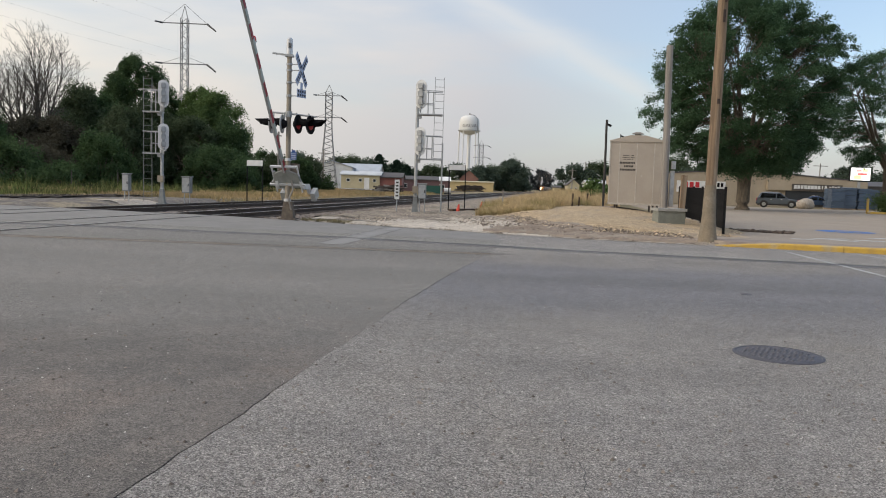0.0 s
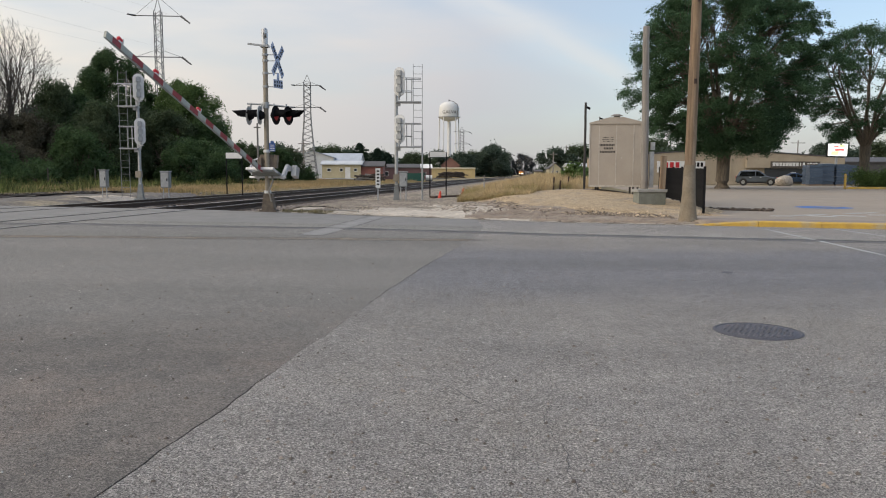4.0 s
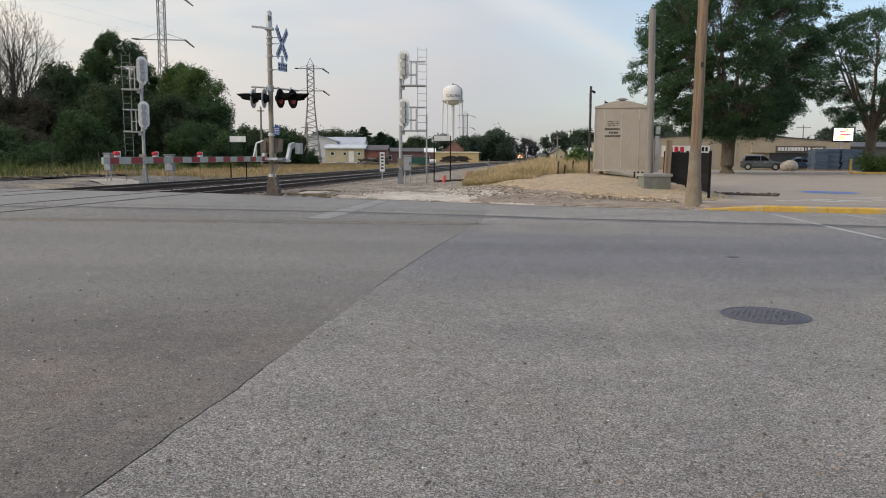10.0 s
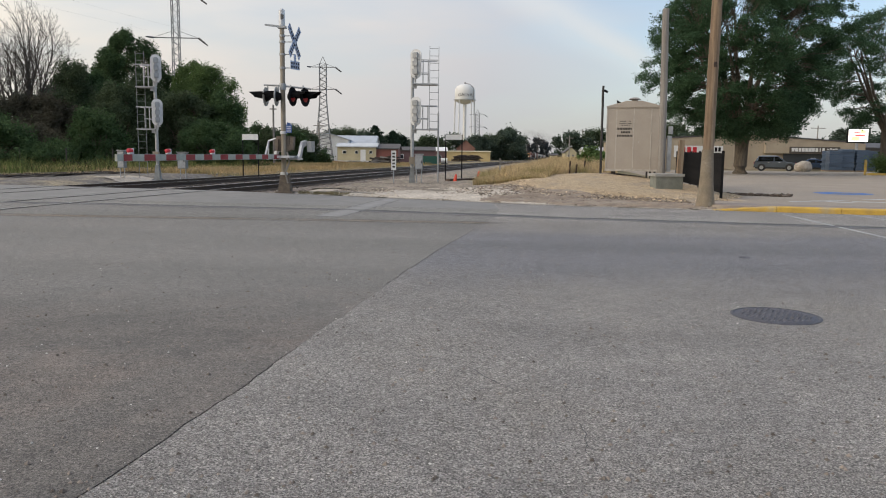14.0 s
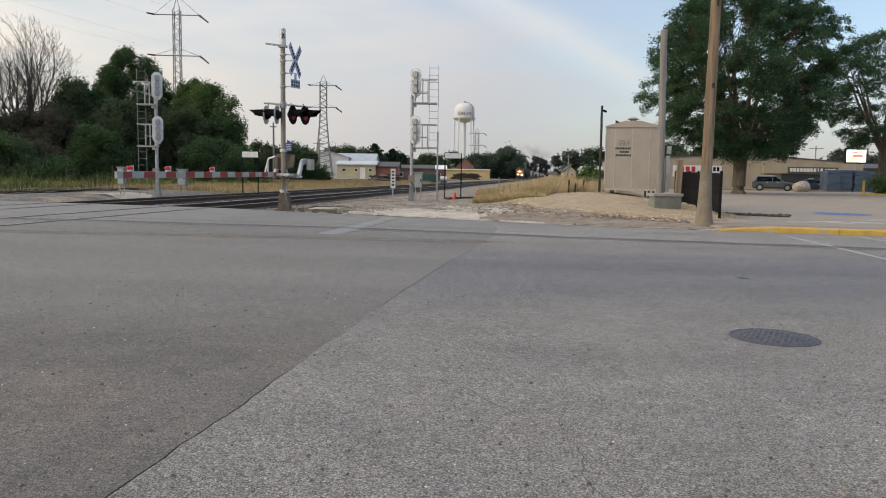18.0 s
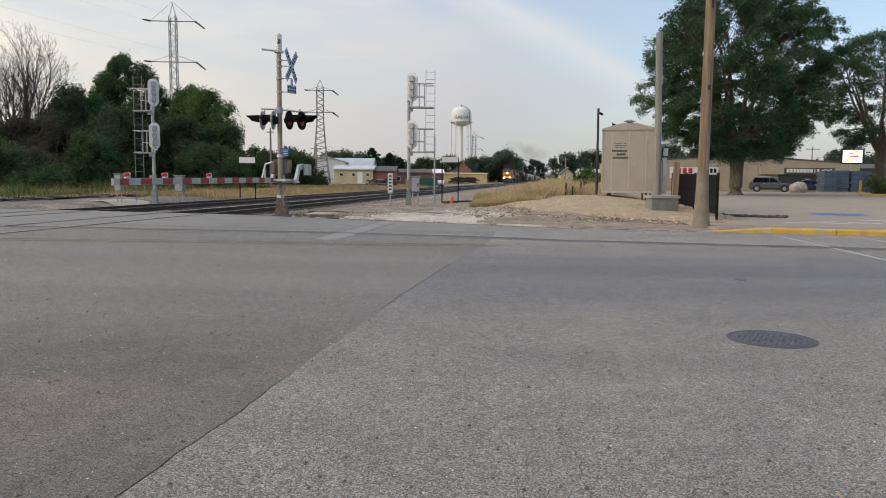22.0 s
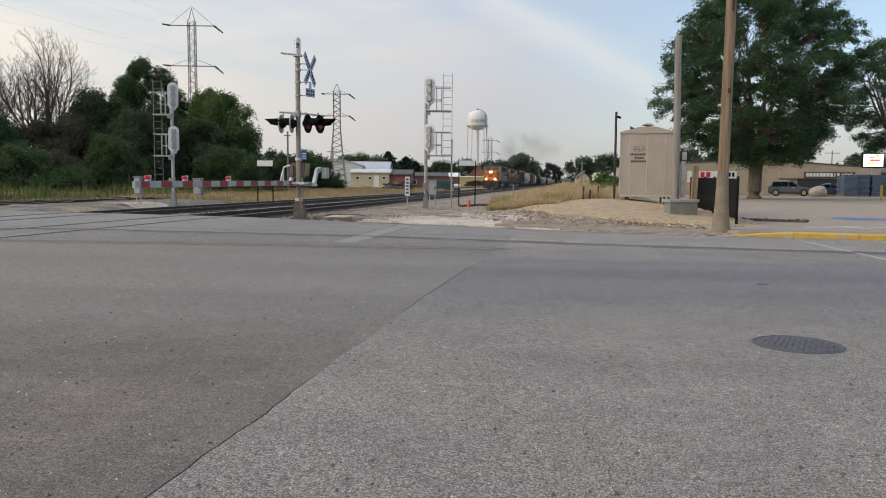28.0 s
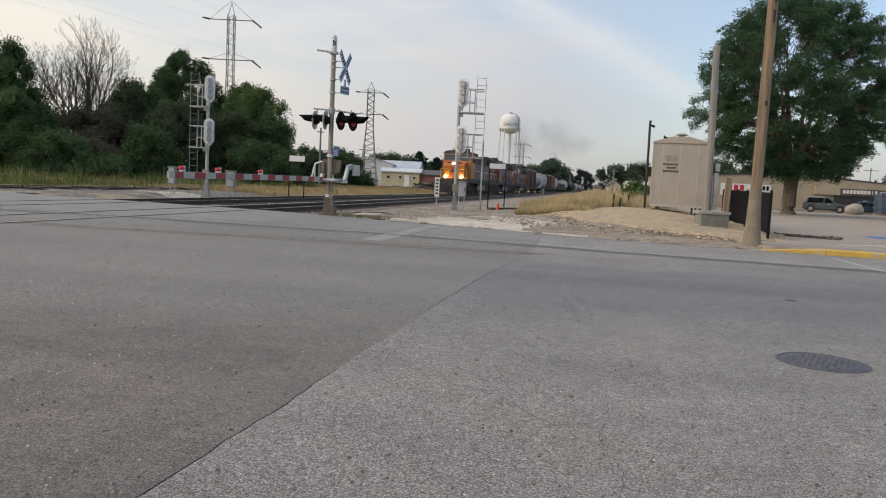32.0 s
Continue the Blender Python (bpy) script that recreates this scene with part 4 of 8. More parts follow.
def gate_arm(parent):
    """The arm with its counterweights: lies along +x of its own space when lowered; turns about y."""
    base = part("gate_arm", B(((0.15, 0.40, 0), (0.9, 0.03, 0.06)), ((0.15, -0.38, 0), (0.9, 0.03, 0.06)), ((0.58, 0, 0), (0.05, 0.82, 0.07)), ((0.0, 0.02, -0.06), (0.06, 1.1, 0.05))), M["alu"], parent, "red and white striped boom with three red lamps")
    M["yoke"] = material("weathered_gate_casting", (0.27, 0.28, 0.26), (0.20, 0.21, 0.195), 0.6, 0.2, scale=5, grain=0.2)
    bm = bmesh.new()
    prism(bm, [(-0.14, -0.30), (-0.14, 0.34), (0.05, 0.46), (0.34, 0.40), (0.46, 0.12), (0.46, -0.10), (0.34, -0.36), (0.05, -0.42)], "z", -0.045, 0.02)
    part("arm_yoke", bm, M["yoke"], base, "broad grey casting that holds the boom", bevel=0.012)
    length = 7.97
    edges = [0.4]
    while edges[-1] < length - 0.1:
        edges.append(min(length, edges[-1] + 0.405))
    for k, (a, b) in enumerate(zip(edges, edges[1:])):
        h = 0.135
        for y in (-0.031, 0.031):
            part("stripe", B((((a + b) / 2, y, 0.0), (b - a, 0.006, h - 0.012))), M["white_refl"] if k % 2 else M["red_refl"], base)
    part("boom", B(((length / 2 + 0.2, 0, 0), (length - 0.4, 0.056, 0.135))), M["steel"], base, "grey aluminium boom core")
    part("tip", B(((length + 0.10, 0, 0), (0.2, 0.05, 0.13))), M["white_refl"], base)
    for u in (4.4, 6.35, 7.72):
        lamp = part("arm_lamp", R(((u - 0.05, 0, 0.135), (u + 0.05, 0, 0.135), 0.042, 0.042, 18), ((u + 0.05, 0, 0.135), (u + 0.07, 0, 0.135), 0.042, 0.02, 18)), M["red_lamp"], base, "small red boom lamp", smooth=True)
        part("lamp_foot", B(((u, 0, 0.085), (0.10, 0.05, 0.05)), ((u - 0.09, 0, 0.12), (0.03, 0.05, 0.12))), M["alu"], lamp)
    for side in (-0.30, 0.44):
        bm = bmesh.new()
        prism(bm, [(-0.05, -0.10), (0.12, -0.06), (-0.08, 0.08), (-0.30, 0.44), (-0.62, 0.48), (-0.60, 0.33), (-0.36, 0.28), (-0.20, 0.0)], "y", side - 0.04, side + 0.04)
        part("counterweight_lever", bm, M["alu"], base)
    for side in (-0.32, 0.62):
        part("counterweight", B(((-0.58, side, 0.30), (0.28, 0.14, 0.32))), M["steel"], base, "grey counterweight plate", bevel=0.02)
    part("guard_loop", R(((0.05, -0.46, 0.0), (0.05, -0.44, 0.45), 0.025, 0.025, 8), ((0.05, -0.44, 0.45), (0.05, -0.22, 0.52), 0.025, 0.025, 8), ((0.05, -0.44, 0.45), (0.40, -0.40, 0.03), 0.025, 0.025, 8)), M["alu"], base)
    return base


signal_thing = crossing_signal()
arm = gate_arm(signal_thing)


def arm_pose(up):
    return pose(0.0, 0.0, 1.065) @ Matrix.Rotation(radians(ARM_DIR), 4, "Z") @ Matrix.Rotation(radians(-up), 4, "Y")


# ---------------------------------------------------------------- block signals with ladders
M["ladder"] = material("dull_galvanised_steel", (0.25, 0.26, 0.26), (0.19, 0.20, 0.20), 0.6, 0.4, scale=6, bump=0.05, grain=0.12)


def ladder(bm, x0, x1, y, z0, z1, step=0.30):
    for x in (x0, x1):
        box(bm, (x, y, (z0 + z1) / 2), (0.018, 0.032, z1 - z0))
    z = z0 + 0.15
    while z < z1:
        rod(bm, (x0, y, z), (x1, y, z), 0.009, None, 6)
        z += step


def block_signal(m, flip, head_turn, foot, label, ladder_from, near=0.72):
    t = thing("railway_signal", m, label, "railway signal", "block signals")
    s = -1 if flip else 1
    part("mast", R(((0, 0, 0.2), (0, 0, 5.5), 0.074, 0.068, 16)), M["steel"], t, smooth=True)
    part("foot", B(((0, 0, 0.35), (0.28, 0.28, 0.7), None, 0.55), ((0, 0, 0.03), (0.42, 0.42, 0.06))), M["ladder"], t, "dull tapered cast foot", bevel=0.01)
    part("junction_box", B(((0.0, -0.13, foot), (0.26, 0.18, 0.30))), M["mast"], t, bevel=0.015)
    for zc in (5.0, 3.05):
        head = part("signal_head", bmesh.new(), M["white"], t, "pale oval backboard with three dark lenses")
        bm = bmesh.new()
        n = 28
        ring = []
        for k in range(n):
            a = 2 * math.pi * k / n
            ring.append((0.235 * math.cos(a), (0.36 if math.sin(a) > 0 else -0.36) + 0.235 * math.sin(a)))
        prism(bm, ring, "y", -0.02, 0.02)
        me = finish(bm, "signal_head", M["white"])
        head.data = me
        head.matrix_basis = pose(0.14, -0.20, zc, 0, 0, head_turn)
        for dz in (0.33, 0.0, -0.33):
            bm = R(((0, -0.02, dz), (0, -0.04, dz), 0.105, 0.105, 18))
            part("lens", bm, M["black"], head)
            bm = bmesh.new()
            prev = None
            for k in range(11):
                a = radians(-10 + 200 * k / 10)
                q = (bm.verts.new((0.115 * math.cos(a), -0.02, dz + 0.115 * math.sin(a))), bm.verts.new((0.11 * math.cos(a), -0.28, dz + 0.10 * math.sin(a))))
                if prev:
                    bm.faces.new((prev[0], q[0], q[1], prev[1]))
                prev = q
            bmesh.ops.solidify(bm, geom=bm.faces[:], thickness=0.006)
            part("lens_hood", bm, M["ladder"], head)
        part("head_case", B(((0, 0.06, 0), (0.13, 0.10, 0.92)), ((0, 0.1, 0.33), (0.2, 0.14, 0.2)), ((0, 0.1, 0), (0.2, 0.14, 0.2)), ((0, 0.1, -0.33), (0.2, 0.14, 0.2))), M["steel"], head, bevel=0.03)
        part("head_bracket", R(((0, 0.08, -0.5), (0, 0.08, -0.78), 0.05, 0.035, 10), ((0, 0.08, -0.62), (-0.10, 0.2, -0.62), 0.03, 0.03, 8)), M["steel"], head)
    for zp in (4.17, 2.30):
        platform = part("platform", B(((s * (near + 0.32) / 2, 0, zp), (near + 0.34, 0.55, 0.05)), ((s * 0.1, 0, zp - 0.09), (0.16, 0.2, 0.14))), M["steel"], t, "steel grating platform")
        top = zp + 0.98
        for y in (-0.26, 0.26):
            for x in (near - 0.28, near - 0.06):
                part("rail_post", R(((s * x, y, zp), (s * x, y, top), 0.017, None, 8)), M["steel"], platform)
            part("handrail", R(((s * 0.05, y, top), (s * (near + 0.33), y, top), 0.019, None, 8)), M["steel"], platform)
            part("mid_rail", R(((s * 0.12, y, zp + 0.45), (s * (near - 0.04), y, zp + 0.45), 0.018, None, 8)), M["steel"], platform)
    bm = bmesh.new()
    ladder(bm, s * near, s * (near + 0.38), 0.0, ladder_from, 5.75)
    part("ladder", bm, M["ladder"], t)
    if ladder_from > 1:
        part("ladder_stay", R(((s * 1.10, 0, 0.05), (s * 1.10, 0, 3.0), 0.035, 0.035, 8)), M["steel"], t)
    return t


SIGNAL_A = Vector((-1.43, 32.4, 0.05))
SIGNAL_B = Vector((-13.13, 34.7, 0.02))
block_signal(pose(*SIGNAL_A, 0, 0, 3), False, 162, 1.0, "galvanised two-head railway signal mast with ladder on gravel", 2.2)
block_signal(pose(*SIGNAL_B, 0, 0, 0), True, 205, 1.15, "galvanised two-head railway signal mast with ladder in weeds", 0.1, 0.46)


def relay_case(m, w, d, h, leg, label):
    t = thing("relay_case", m, label, "relay case", "relay cases")
    part("case", B(((0, 0, leg + h / 2), (w, d, h))), M["ladder"], t, bevel=0.015)
    part("roof_plate", B(((0, 0, leg + h + 0.015), (w + 0.06, d + 0.06, 0.03))), M["steel"], t)
    part("case_door", B(((0, -d / 2 - 0.008, leg + h / 2), (w * 0.84, 0.016, h * 0.88))), M["steel"], t)
    part("latch", B(((w * 0.3, -d / 2 - 0.025, leg + h / 2), (0.03, 0.02, 0.12))), M["black"], t)
    for x in (-w * 0.32, w * 0.32):
        part("leg", R(((x, 0, 0), (x, 0, leg), 0.025, 0.025, 8)), M["steel"], t)
    return t


relay_case(pose(-14.45, 34.0, -0.02), 0.29, 0.3, 0.76, 0.6, "small grey relay case on two legs beside the track")
relay_case(pose(-12.15, 35.2, 0.0), 0.38, 0.34, 0.74, 0.55, "grey double relay case on legs beside the signal")
relay_case(pose(-1.12, 31.9, 0.06), 0.34, 0.3, 0.62, 0.62, "slim grey relay case on legs beside the signal")


def post_sign(m, w, h, top, posts, label, bars=0, mat="white"):
    t = thing("trackside_sign", m, label, "sign", "trackside signs")
    part("panel", B(((0, 0, top - h / 2), (w, 0.015, h))), M[mat], t)
    for x in posts:
        part("post", B(((x, 0.03, top / 2), (0.05, 0.04, top))), M["black"] if w > 0.5 else M["steel"], t)
    for k in range(bars):
        part("figure", B(((0, -0.012, top - 0.12 - k * (h - 0.12) / bars), (w * 0.55, 0.006, 0.07))), M["dark_text"], t)
    return t


post_sign(pose(0.36, 36.0, 0.06, 0, 0, 4), 0.76, 0.24, 2.2, (-0.37, 0.40), "blank white board on two dark posts by the ballast")
post_sign(pose(-10.3, 40.2, 0.0, 0, 0, -6), 0.86, 0.3, 2.3, (-0.42, 0.42), "blank white board on two dark posts beyond the tracks")
post_sign(pose(-2.15, 31.5, 0.05, 0, 0, 8), 0.20, 0.8, 1.40, (0.0,), "narrow white number board on a steel post", 5)
post_sign(pose(2.35, 33.0, 0.12, 0, 0, 4), 0.06, 0.3, 1.05, (0.0,), "leaning old wooden marker stake in grass", 0, "grey_pole")

for x, y, h in ((0.42, 34.4, 0.38), (1.70, 40.0, 0.42)):
    t = thing("marker_flag", pose(x, y, 0.07, 0, 8, 20), "orange-red plastic marker on the ground by the rails", "marker", "orange markers")
    # plastic is no lamp: a faint emission is added to brighten its orange
    part("cone", R(((0, 0, 0.02), (0, 0, h), 0.09, 0.04, 12)), glow("marker_orange_glow", (0.62, 0.06, 0.03), 0.02) if "marker_orange_glow" not in bpy.data.materials else bpy.data.materials["marker_orange_glow"], t)
    part("foot", B(((0, 0, 0.015), (0.2, 0.2, 0.03))), bpy.data.materials["marker_orange_glow"], t)
for box_a in (((0.1, 0, 0.02), (4.6, 0.26, 0.2)), ((2.4, 0.5, 0.02), (2.6, 0.2, 0.2), (0, 0, 12))):
    solid("spare_rail", B(box_a), M["rail"], pose(1.2, 36.4, 0.10, 0, 0, 60), "rusty spare rail lying beside the ballast", "rail", "spare rails")
bm = R(((-0.9, 0.1, 0), (0.2, 0, 0.03), 0.035, 0.03, 8), ((0.2, 0, 0.03), (1.1, -0.25, 0), 0.03, 0.03, 8))
solid("loose_conduit", bm, M["grey_pole"], pose(-3.2, 22.75, 0.10), "pale bent conduit lying by the mast", "pipe")


# ---------------------------------------------------------------- gravel pad, bungalow, poles, fence
def pad_z(x, y):
    return ground_z(x, y)


def verge_keep(x, y):
    e = far_edge(x)
    return y > e + 0.02 and across(x, y) < 8.3 and y < 44 and x < 9.2 - 0.03 * (y - 18)


def strip_keep(x, y):
    return y > far_edge(x) + 3.2 + 0.8 * noise.noise((x * 0.6, y * 0.2, 1)) and 1.5 < across(x, y) < 8.3


def blob(x, y):
    return 0.05 * noise.noise((x * 0.7, y * 0.7, 2)) + 0.03 * noise.noise((x * 2.7, y * 2.7, 5))


sheet("gravel_verge", M["gravel"], stations((-6, 9.6, 0.12)), stations((17.6, 26, 0.12), (26, 44, 0.25)),
      lambda x, y: ground_z(x, y) + 0.008 + 0.6 * blob(x, y) * smooth(0.2, 2.5, y - far_edge(x)), "pale gravel verge between street and railway", "gravel", verge_keep, 0.008)
sheet("service_strip", M["strip"], stations((-6, 4, 0.15), (4, 16, 0.5)), stations((21, 45, 0.15), (45, 130, 0.8)),
      lambda x, y: ground_z(x, y) + 0.03 + blob(x, y), "grey stony strip between ballast and grass", "gravel", strip_keep, 0.02)
sheet("gravel_pile", M["pile"], stations((1.2, 9.4, 0.11)), stations((20.2, 31, 0.11)),
      lambda x, y: ground_z(x, y) - 0.035 + blob(x, y) * 0.6 + 0.16 * smooth(0, 0.5, 1.25 - ((x - 6.2) / 4.0) ** 2 - ((y - 26.3) / 5.2) ** 2 + 0.5 * noise.noise((x * 0.5, y * 0.5, 9))), "low heap of tan stone chippings", "gravel",
      lambda x, y: ((x - 6.2) / 4.6) ** 2 + ((y - 26.3) / 5.8) ** 2 < 1.35 and x < 9.0, 0.014)


sheet("soil_bank", M["dirt"], stations((5.4, 9.0, 0.12)), stations((28.4, 34.4, 0.12)),
      lambda x, y: ground_z(x, y) - 0.05 + 0.30 * max(0.0, 1 - ((x - 7.3) / 2.0) ** 2 - ((y - 31.6) / 2.8) ** 2) + 0.5 * blob(x, y), "brown soil bank heaped behind and under the bungalow", "soil",
      lambda x, y: ((x - 7.3) / 1.9) ** 2 + ((y - 31.6) / 2.7) ** 2 < 1, 0.012)
sheet("dirt_edge", M["dirt"], stations((0.6, 8.4, 0.09)), stations((17.0, 28.5, 0.09)),
      lambda x, y: ground_z(x, y) + 0.012 + blob(x, y) * smooth(0.0, 1.0, y - far_edge(x)) + 0.03 * smooth(0, 0.6, 1.0 - abs(y - far_edge(x) - 0.9) / 1.2 + 0.5 * noise.noise((x * 0.9, y * 0.9, 4))) + 0.012 - 0.07 * smooth(0.5, 0.0, y - far_edge(x)),
      "brown stony dirt spilling onto the street edge", "dirt", lambda x, y: far_edge(x) - 0.05 < y < far_edge(x) + 7.0 * smooth(0.6, 3.0, x) + 0.9 * noise.noise((x * 0.8, y * 0.5, 0)), 0.014)


M["pale_sand"] = material("pale_sandy_gravel", (0.56, 0.50, 0.42), (0.46, 0.41, 0.345), 1.0, scale=1.6, fine=45, bump=0.7, grain=0.25, chips=0.25, chip_scale=34, c=(0.38, 0.33, 0.27), c_scale=0.9)
sheet("sand_apron", M["pale_sand"], stations((-3.2, 3.2, 0.1)), stations((18.6, 28.4, 0.1)),
      lambda x, y: ground_z(x, y) + 0.03 + 0.5 * blob(x, y) - 0.055 * smooth(0.35, -0.1, y - far_edge(x)), "pale trampled sand and gravel at the street's edge", "gravel",
      lambda x, y: far_edge(x) - 0.12 + 0.25 * noise.noise((x * 0.8, 1, 4)) < y < far_edge(x) + 6.4 - 1.3 * abs(x - 0.2) + 1.5 * noise.noise((x * 0.7, y * 0.5, 2)) and x < 3.0 - 0.25 * (y - 19) + 0.5 * noise.noise((y, 3, 1)) and x > -2.9 + 0.4 * noise.noise((y * 0.9, 2, 2)), 0.008)


def stones(name, n, spot, lo, hi, label, seed, mat):
    rng = random.Random(seed)
    verts, faces = [], []
    while n > 0:
        x, y, z = spot(rng)
        n -= 1
        r = lo + (hi - lo) * rng.random() ** 3
        base = len(verts)
        a = rng.random() * 6.28
        for dx, dy, dz in ((1, 0, 0), (-1, 0, 0), (0, 1, 0), (0, -1, 0), (0, 0, 0.8), (0, 0, -0.5)):
            k = r * (0.7 + 0.6 * rng.random())
            verts.append((x + k * (dx * math.cos(a) - dy * math.sin(a)), y + k * (dx * math.sin(a) + dy * math.cos(a)), z + k * dz))
        for f in ((0, 2, 4), (2, 1, 4), (1, 3, 4), (3, 0, 4), (2, 0, 5), (1, 2, 5), (3, 1, 5), (0, 3, 5)):
            faces.append(tuple(base + i for i in f))
    me = bpy.data.meshes.new(name)
    me.from_pydata(verts, [], faces)
    me.materials.append(mat)
    return tagged(new(name, me), label, "stones", kind="stuff")


def verge_spot(rng):
    x = rng.uniform(-3.5, 8.4)
    y = far_edge(x) + (0.4 if x > 1.2 else 2.2) + rng.random() ** 1.6 * 8
    return x, y, ground_z(x, y) + 0.02


def street_spot(rng):
    y = 2.4 + rng.random() ** 1.5 * 12
    x = rng.uniform(-0.66, 0.64) * y
    return x, y, road_z(x, y) + 0.002


def ballast_spot(rng):
    s, l = rng.uniform(22, 48), rng.uniform(8.0, 10.0)
    p = at_track(s, l)
    if p.y < far_edge(p.x) + 0.3:
        p = at_track(s + 16, l)
    return p.x, p.y, -0.06 + 0.05 * rng.random()


def dirt_spot(rng):
    x = rng.uniform(1.2, 6.6)
    y = far_edge(x) + 0.15 + rng.random() * 2.4
    return x, y, ground_z(x, y) + 0.012


M["clod"] = material("dark_clod", (0.16, 0.125, 0.10), (0.10, 0.08, 0.065), 1.0, scale=3, rnd=0.5)
stones("dirt_clods", 1500, dirt_spot, 0.006, 0.045, "dark clods and stones along the street edge", 14, M["clod"])
stones("verge_stones", 6500, verge_spot, 0.007, 0.042, "loose grey and tan stones on the verge", 4, M["stone"])
def pile_spot(rng):
    a, r = rng.random() * 6.283, math.sqrt(rng.random())
    x, y = min(8.6, 6.0 + 4.6 * r * math.cos(a)), 25.6 + 5.4 * r * math.sin(a)
    if y < far_edge(x) + 0.4:
        y = far_edge(x) + 0.4 + 3 * rng.random()
    crest = smooth(0, 0.5, 1.25 - ((x - 6.2) / 4.0) ** 2 - ((y - 26.3) / 5.2) ** 2)
    return x, y, ground_z(x, y) + 0.02 + 0.075 * crest


def fringe_spot(rng):
    x = rng.uniform(1.0, 8.0)
    y = far_edge(x) + 0.45 + rng.random() * 4.6
    return x, y, ground_z(x, y) + 0.03


M["tan_stone"] = material("tan_chips", (0.50, 0.39, 0.26), (0.36, 0.28, 0.19), 1.0, scale=2, rnd=0.55)
M["pale_stone"] = material("pale_chips", (0.46, 0.39, 0.30), (0.32, 0.27, 0.21), 1.0, scale=2, rnd=0.55)
stones("pile_chips", 9000, pile_spot, 0.012, 0.05, "loose tan chippings over the heap", 17, M["tan_stone"])
stones("fringe_stones", 2600, fringe_spot, 0.008, 0.034, "mixed pale stones in the dirt by the street", 18, M["pale_stone"])
def pale_spot(rng):
    x = rng.uniform(-3.4, 1.6)
    y = far_edge(x) + 0.05 + rng.random() * 5
    return x, y, ground_z(x, y) + 0.015


stones("pale_chips", 3000, pale_spot, 0.010, 0.04, "pale loose stones on the verge by the mast", 20, M["pale_stone"])
stones("fringe_clods", 4200, fringe_spot, 0.008, 0.045, "brown stones in the dirt by the street", 19, M["clod"])
stones("street_grit", 3200, street_spot, 0.003, 0.014, "scattered small pebbles on the street", 6, M["stone"])
M["pale_grit"] = material("pale_grit", (0.62, 0.60, 0.56), (0.48, 0.45, 0.41), 0.9, scale=2, rnd=0.4)
stones("pale_grit", 900, street_spot, 0.0025, 0.008, "scattered pale chips of stone on the street", 16, M["pale_grit"])
stones("ballast_stones", 5000, ballast_spot, 0.02, 0.06, "loose ballast stones along the near rail", 8, M["stone"])


def bungalow(m):
    t = thing("signal_bungalow", m, "tan metal signal bungalow with low gable roof on short legs", "equipment shelter")
    w, d, h, leg = 1.98, 1.9, 2.38, 0.32
    part("body", B(((0, 0, leg + h / 2), (w, d, h))), M["bungalow"], t, bevel=0.01)
    bm = bmesh.new()
    prism(bm, [(-w / 2 - 0.03, 0), (w / 2 + 0.03, 0), (w / 2 + 0.03, 0.05), (0.28, 0.25), (-0.28, 0.25), (-w / 2 - 0.03, 0.05)], "y", -d / 2 - 0.04, d / 2 + 0.04)
    r = part("roof", bm, M["bungalow"], t)
    r.location = (0, 0, leg + h)
    part("vent", B(((0, -0.6, 0.28), (0.24, 0.24, 0.10)), ((0, -0.6, 0.36), (0.44, 0.44, 0.07), None, 0.35)), M["grey_pole"], r, "small roof ventilator")
    for x in (-0.64, 0.0, 0.64):
        part("wall_seam", B(((x, -d / 2 - 0.006, leg + h / 2), (0.035, 0.014, h - 0.08))), M["bungalow_trim"], t)
    for x in (-w / 2, w / 2):
        part("corner_strip", B(((x, -d / 2, leg + h / 2), (0.04, 0.04, h + 0.01))), M["bungalow_trim"], t)
    part("sill", B(((0, 0, leg + 0.03), (w + 0.06, d + 0.06, 0.07))), M["bungalow_trim"], t)
    for x in (-w / 2 + 0.25, -w / 2 + 0.33, w / 2 - 0.45, w / 2 - 0.32, w / 2 - 0.16):
        part("leg", B(((x, -d / 2 + 0.12, leg / 2 - 0.10), (0.07, 0.07, leg + 0.2))), M["grime"], t)
    rng = random.Random(3)
    for k, (z, lines, hh) in enumerate(((1.87, 9, 0.028), (1.79, 10, 0.028), (1.72, 8, 0.028), (1.59, 11, 0.075), (1.46, 7, 0.075), (1.33, 10, 0.075))):
        wid = lines * (0.045 if hh < 0.05 else 0.058)
        x = -0.31 - wid / 2
        for i in range(lines):
            if rng.random() > 0.16:
                part("text_bar", B(((x + 0.02, -d / 2 - 0.004, leg + z), (0.032 if hh < 0.05 else 0.042, 0.008, hh))), M["dark_text"], t)
            x += wid / lines
    part("lock", B(((0.2, -d / 2 - 0.01, leg + 1.1), (0.05, 0.02, 0.08))), M["bungalow_trim"], t)
    mast = part("aerial", R(((-w / 2 + 0.33, 0.2, leg + h), (-w / 2 + 0.33, 0.2, leg + h + 0.36), 0.02, 0.02, 8)), M["grime"], t)
    part("aerial_lamp", B(((-w / 2 + 0.40, 0.2, leg + h + 0.28), (0.14, 0.07, 0.06), (0, 20, 0))), M["black"], mast)
    return t


bungalow(pose(7.31, 29.92, 0.43, 0, 0, -13.5))

# stone pull box
t = thing("pull_box", pose(7.18, 24.75, 0.16, 0, 0, 3), "green-grey concrete pull box with pale lid on gravel", "utility box")
part("box_body", B(((0, 0, 0.24), (0.88, 0.6, 0.52))), M["stone_box"], t, bevel=0.015)
part("lid", B(((0, 0, 0.54), (0.96, 0.68, 0.09))), M["stone_lid"], t, bevel=0.012)


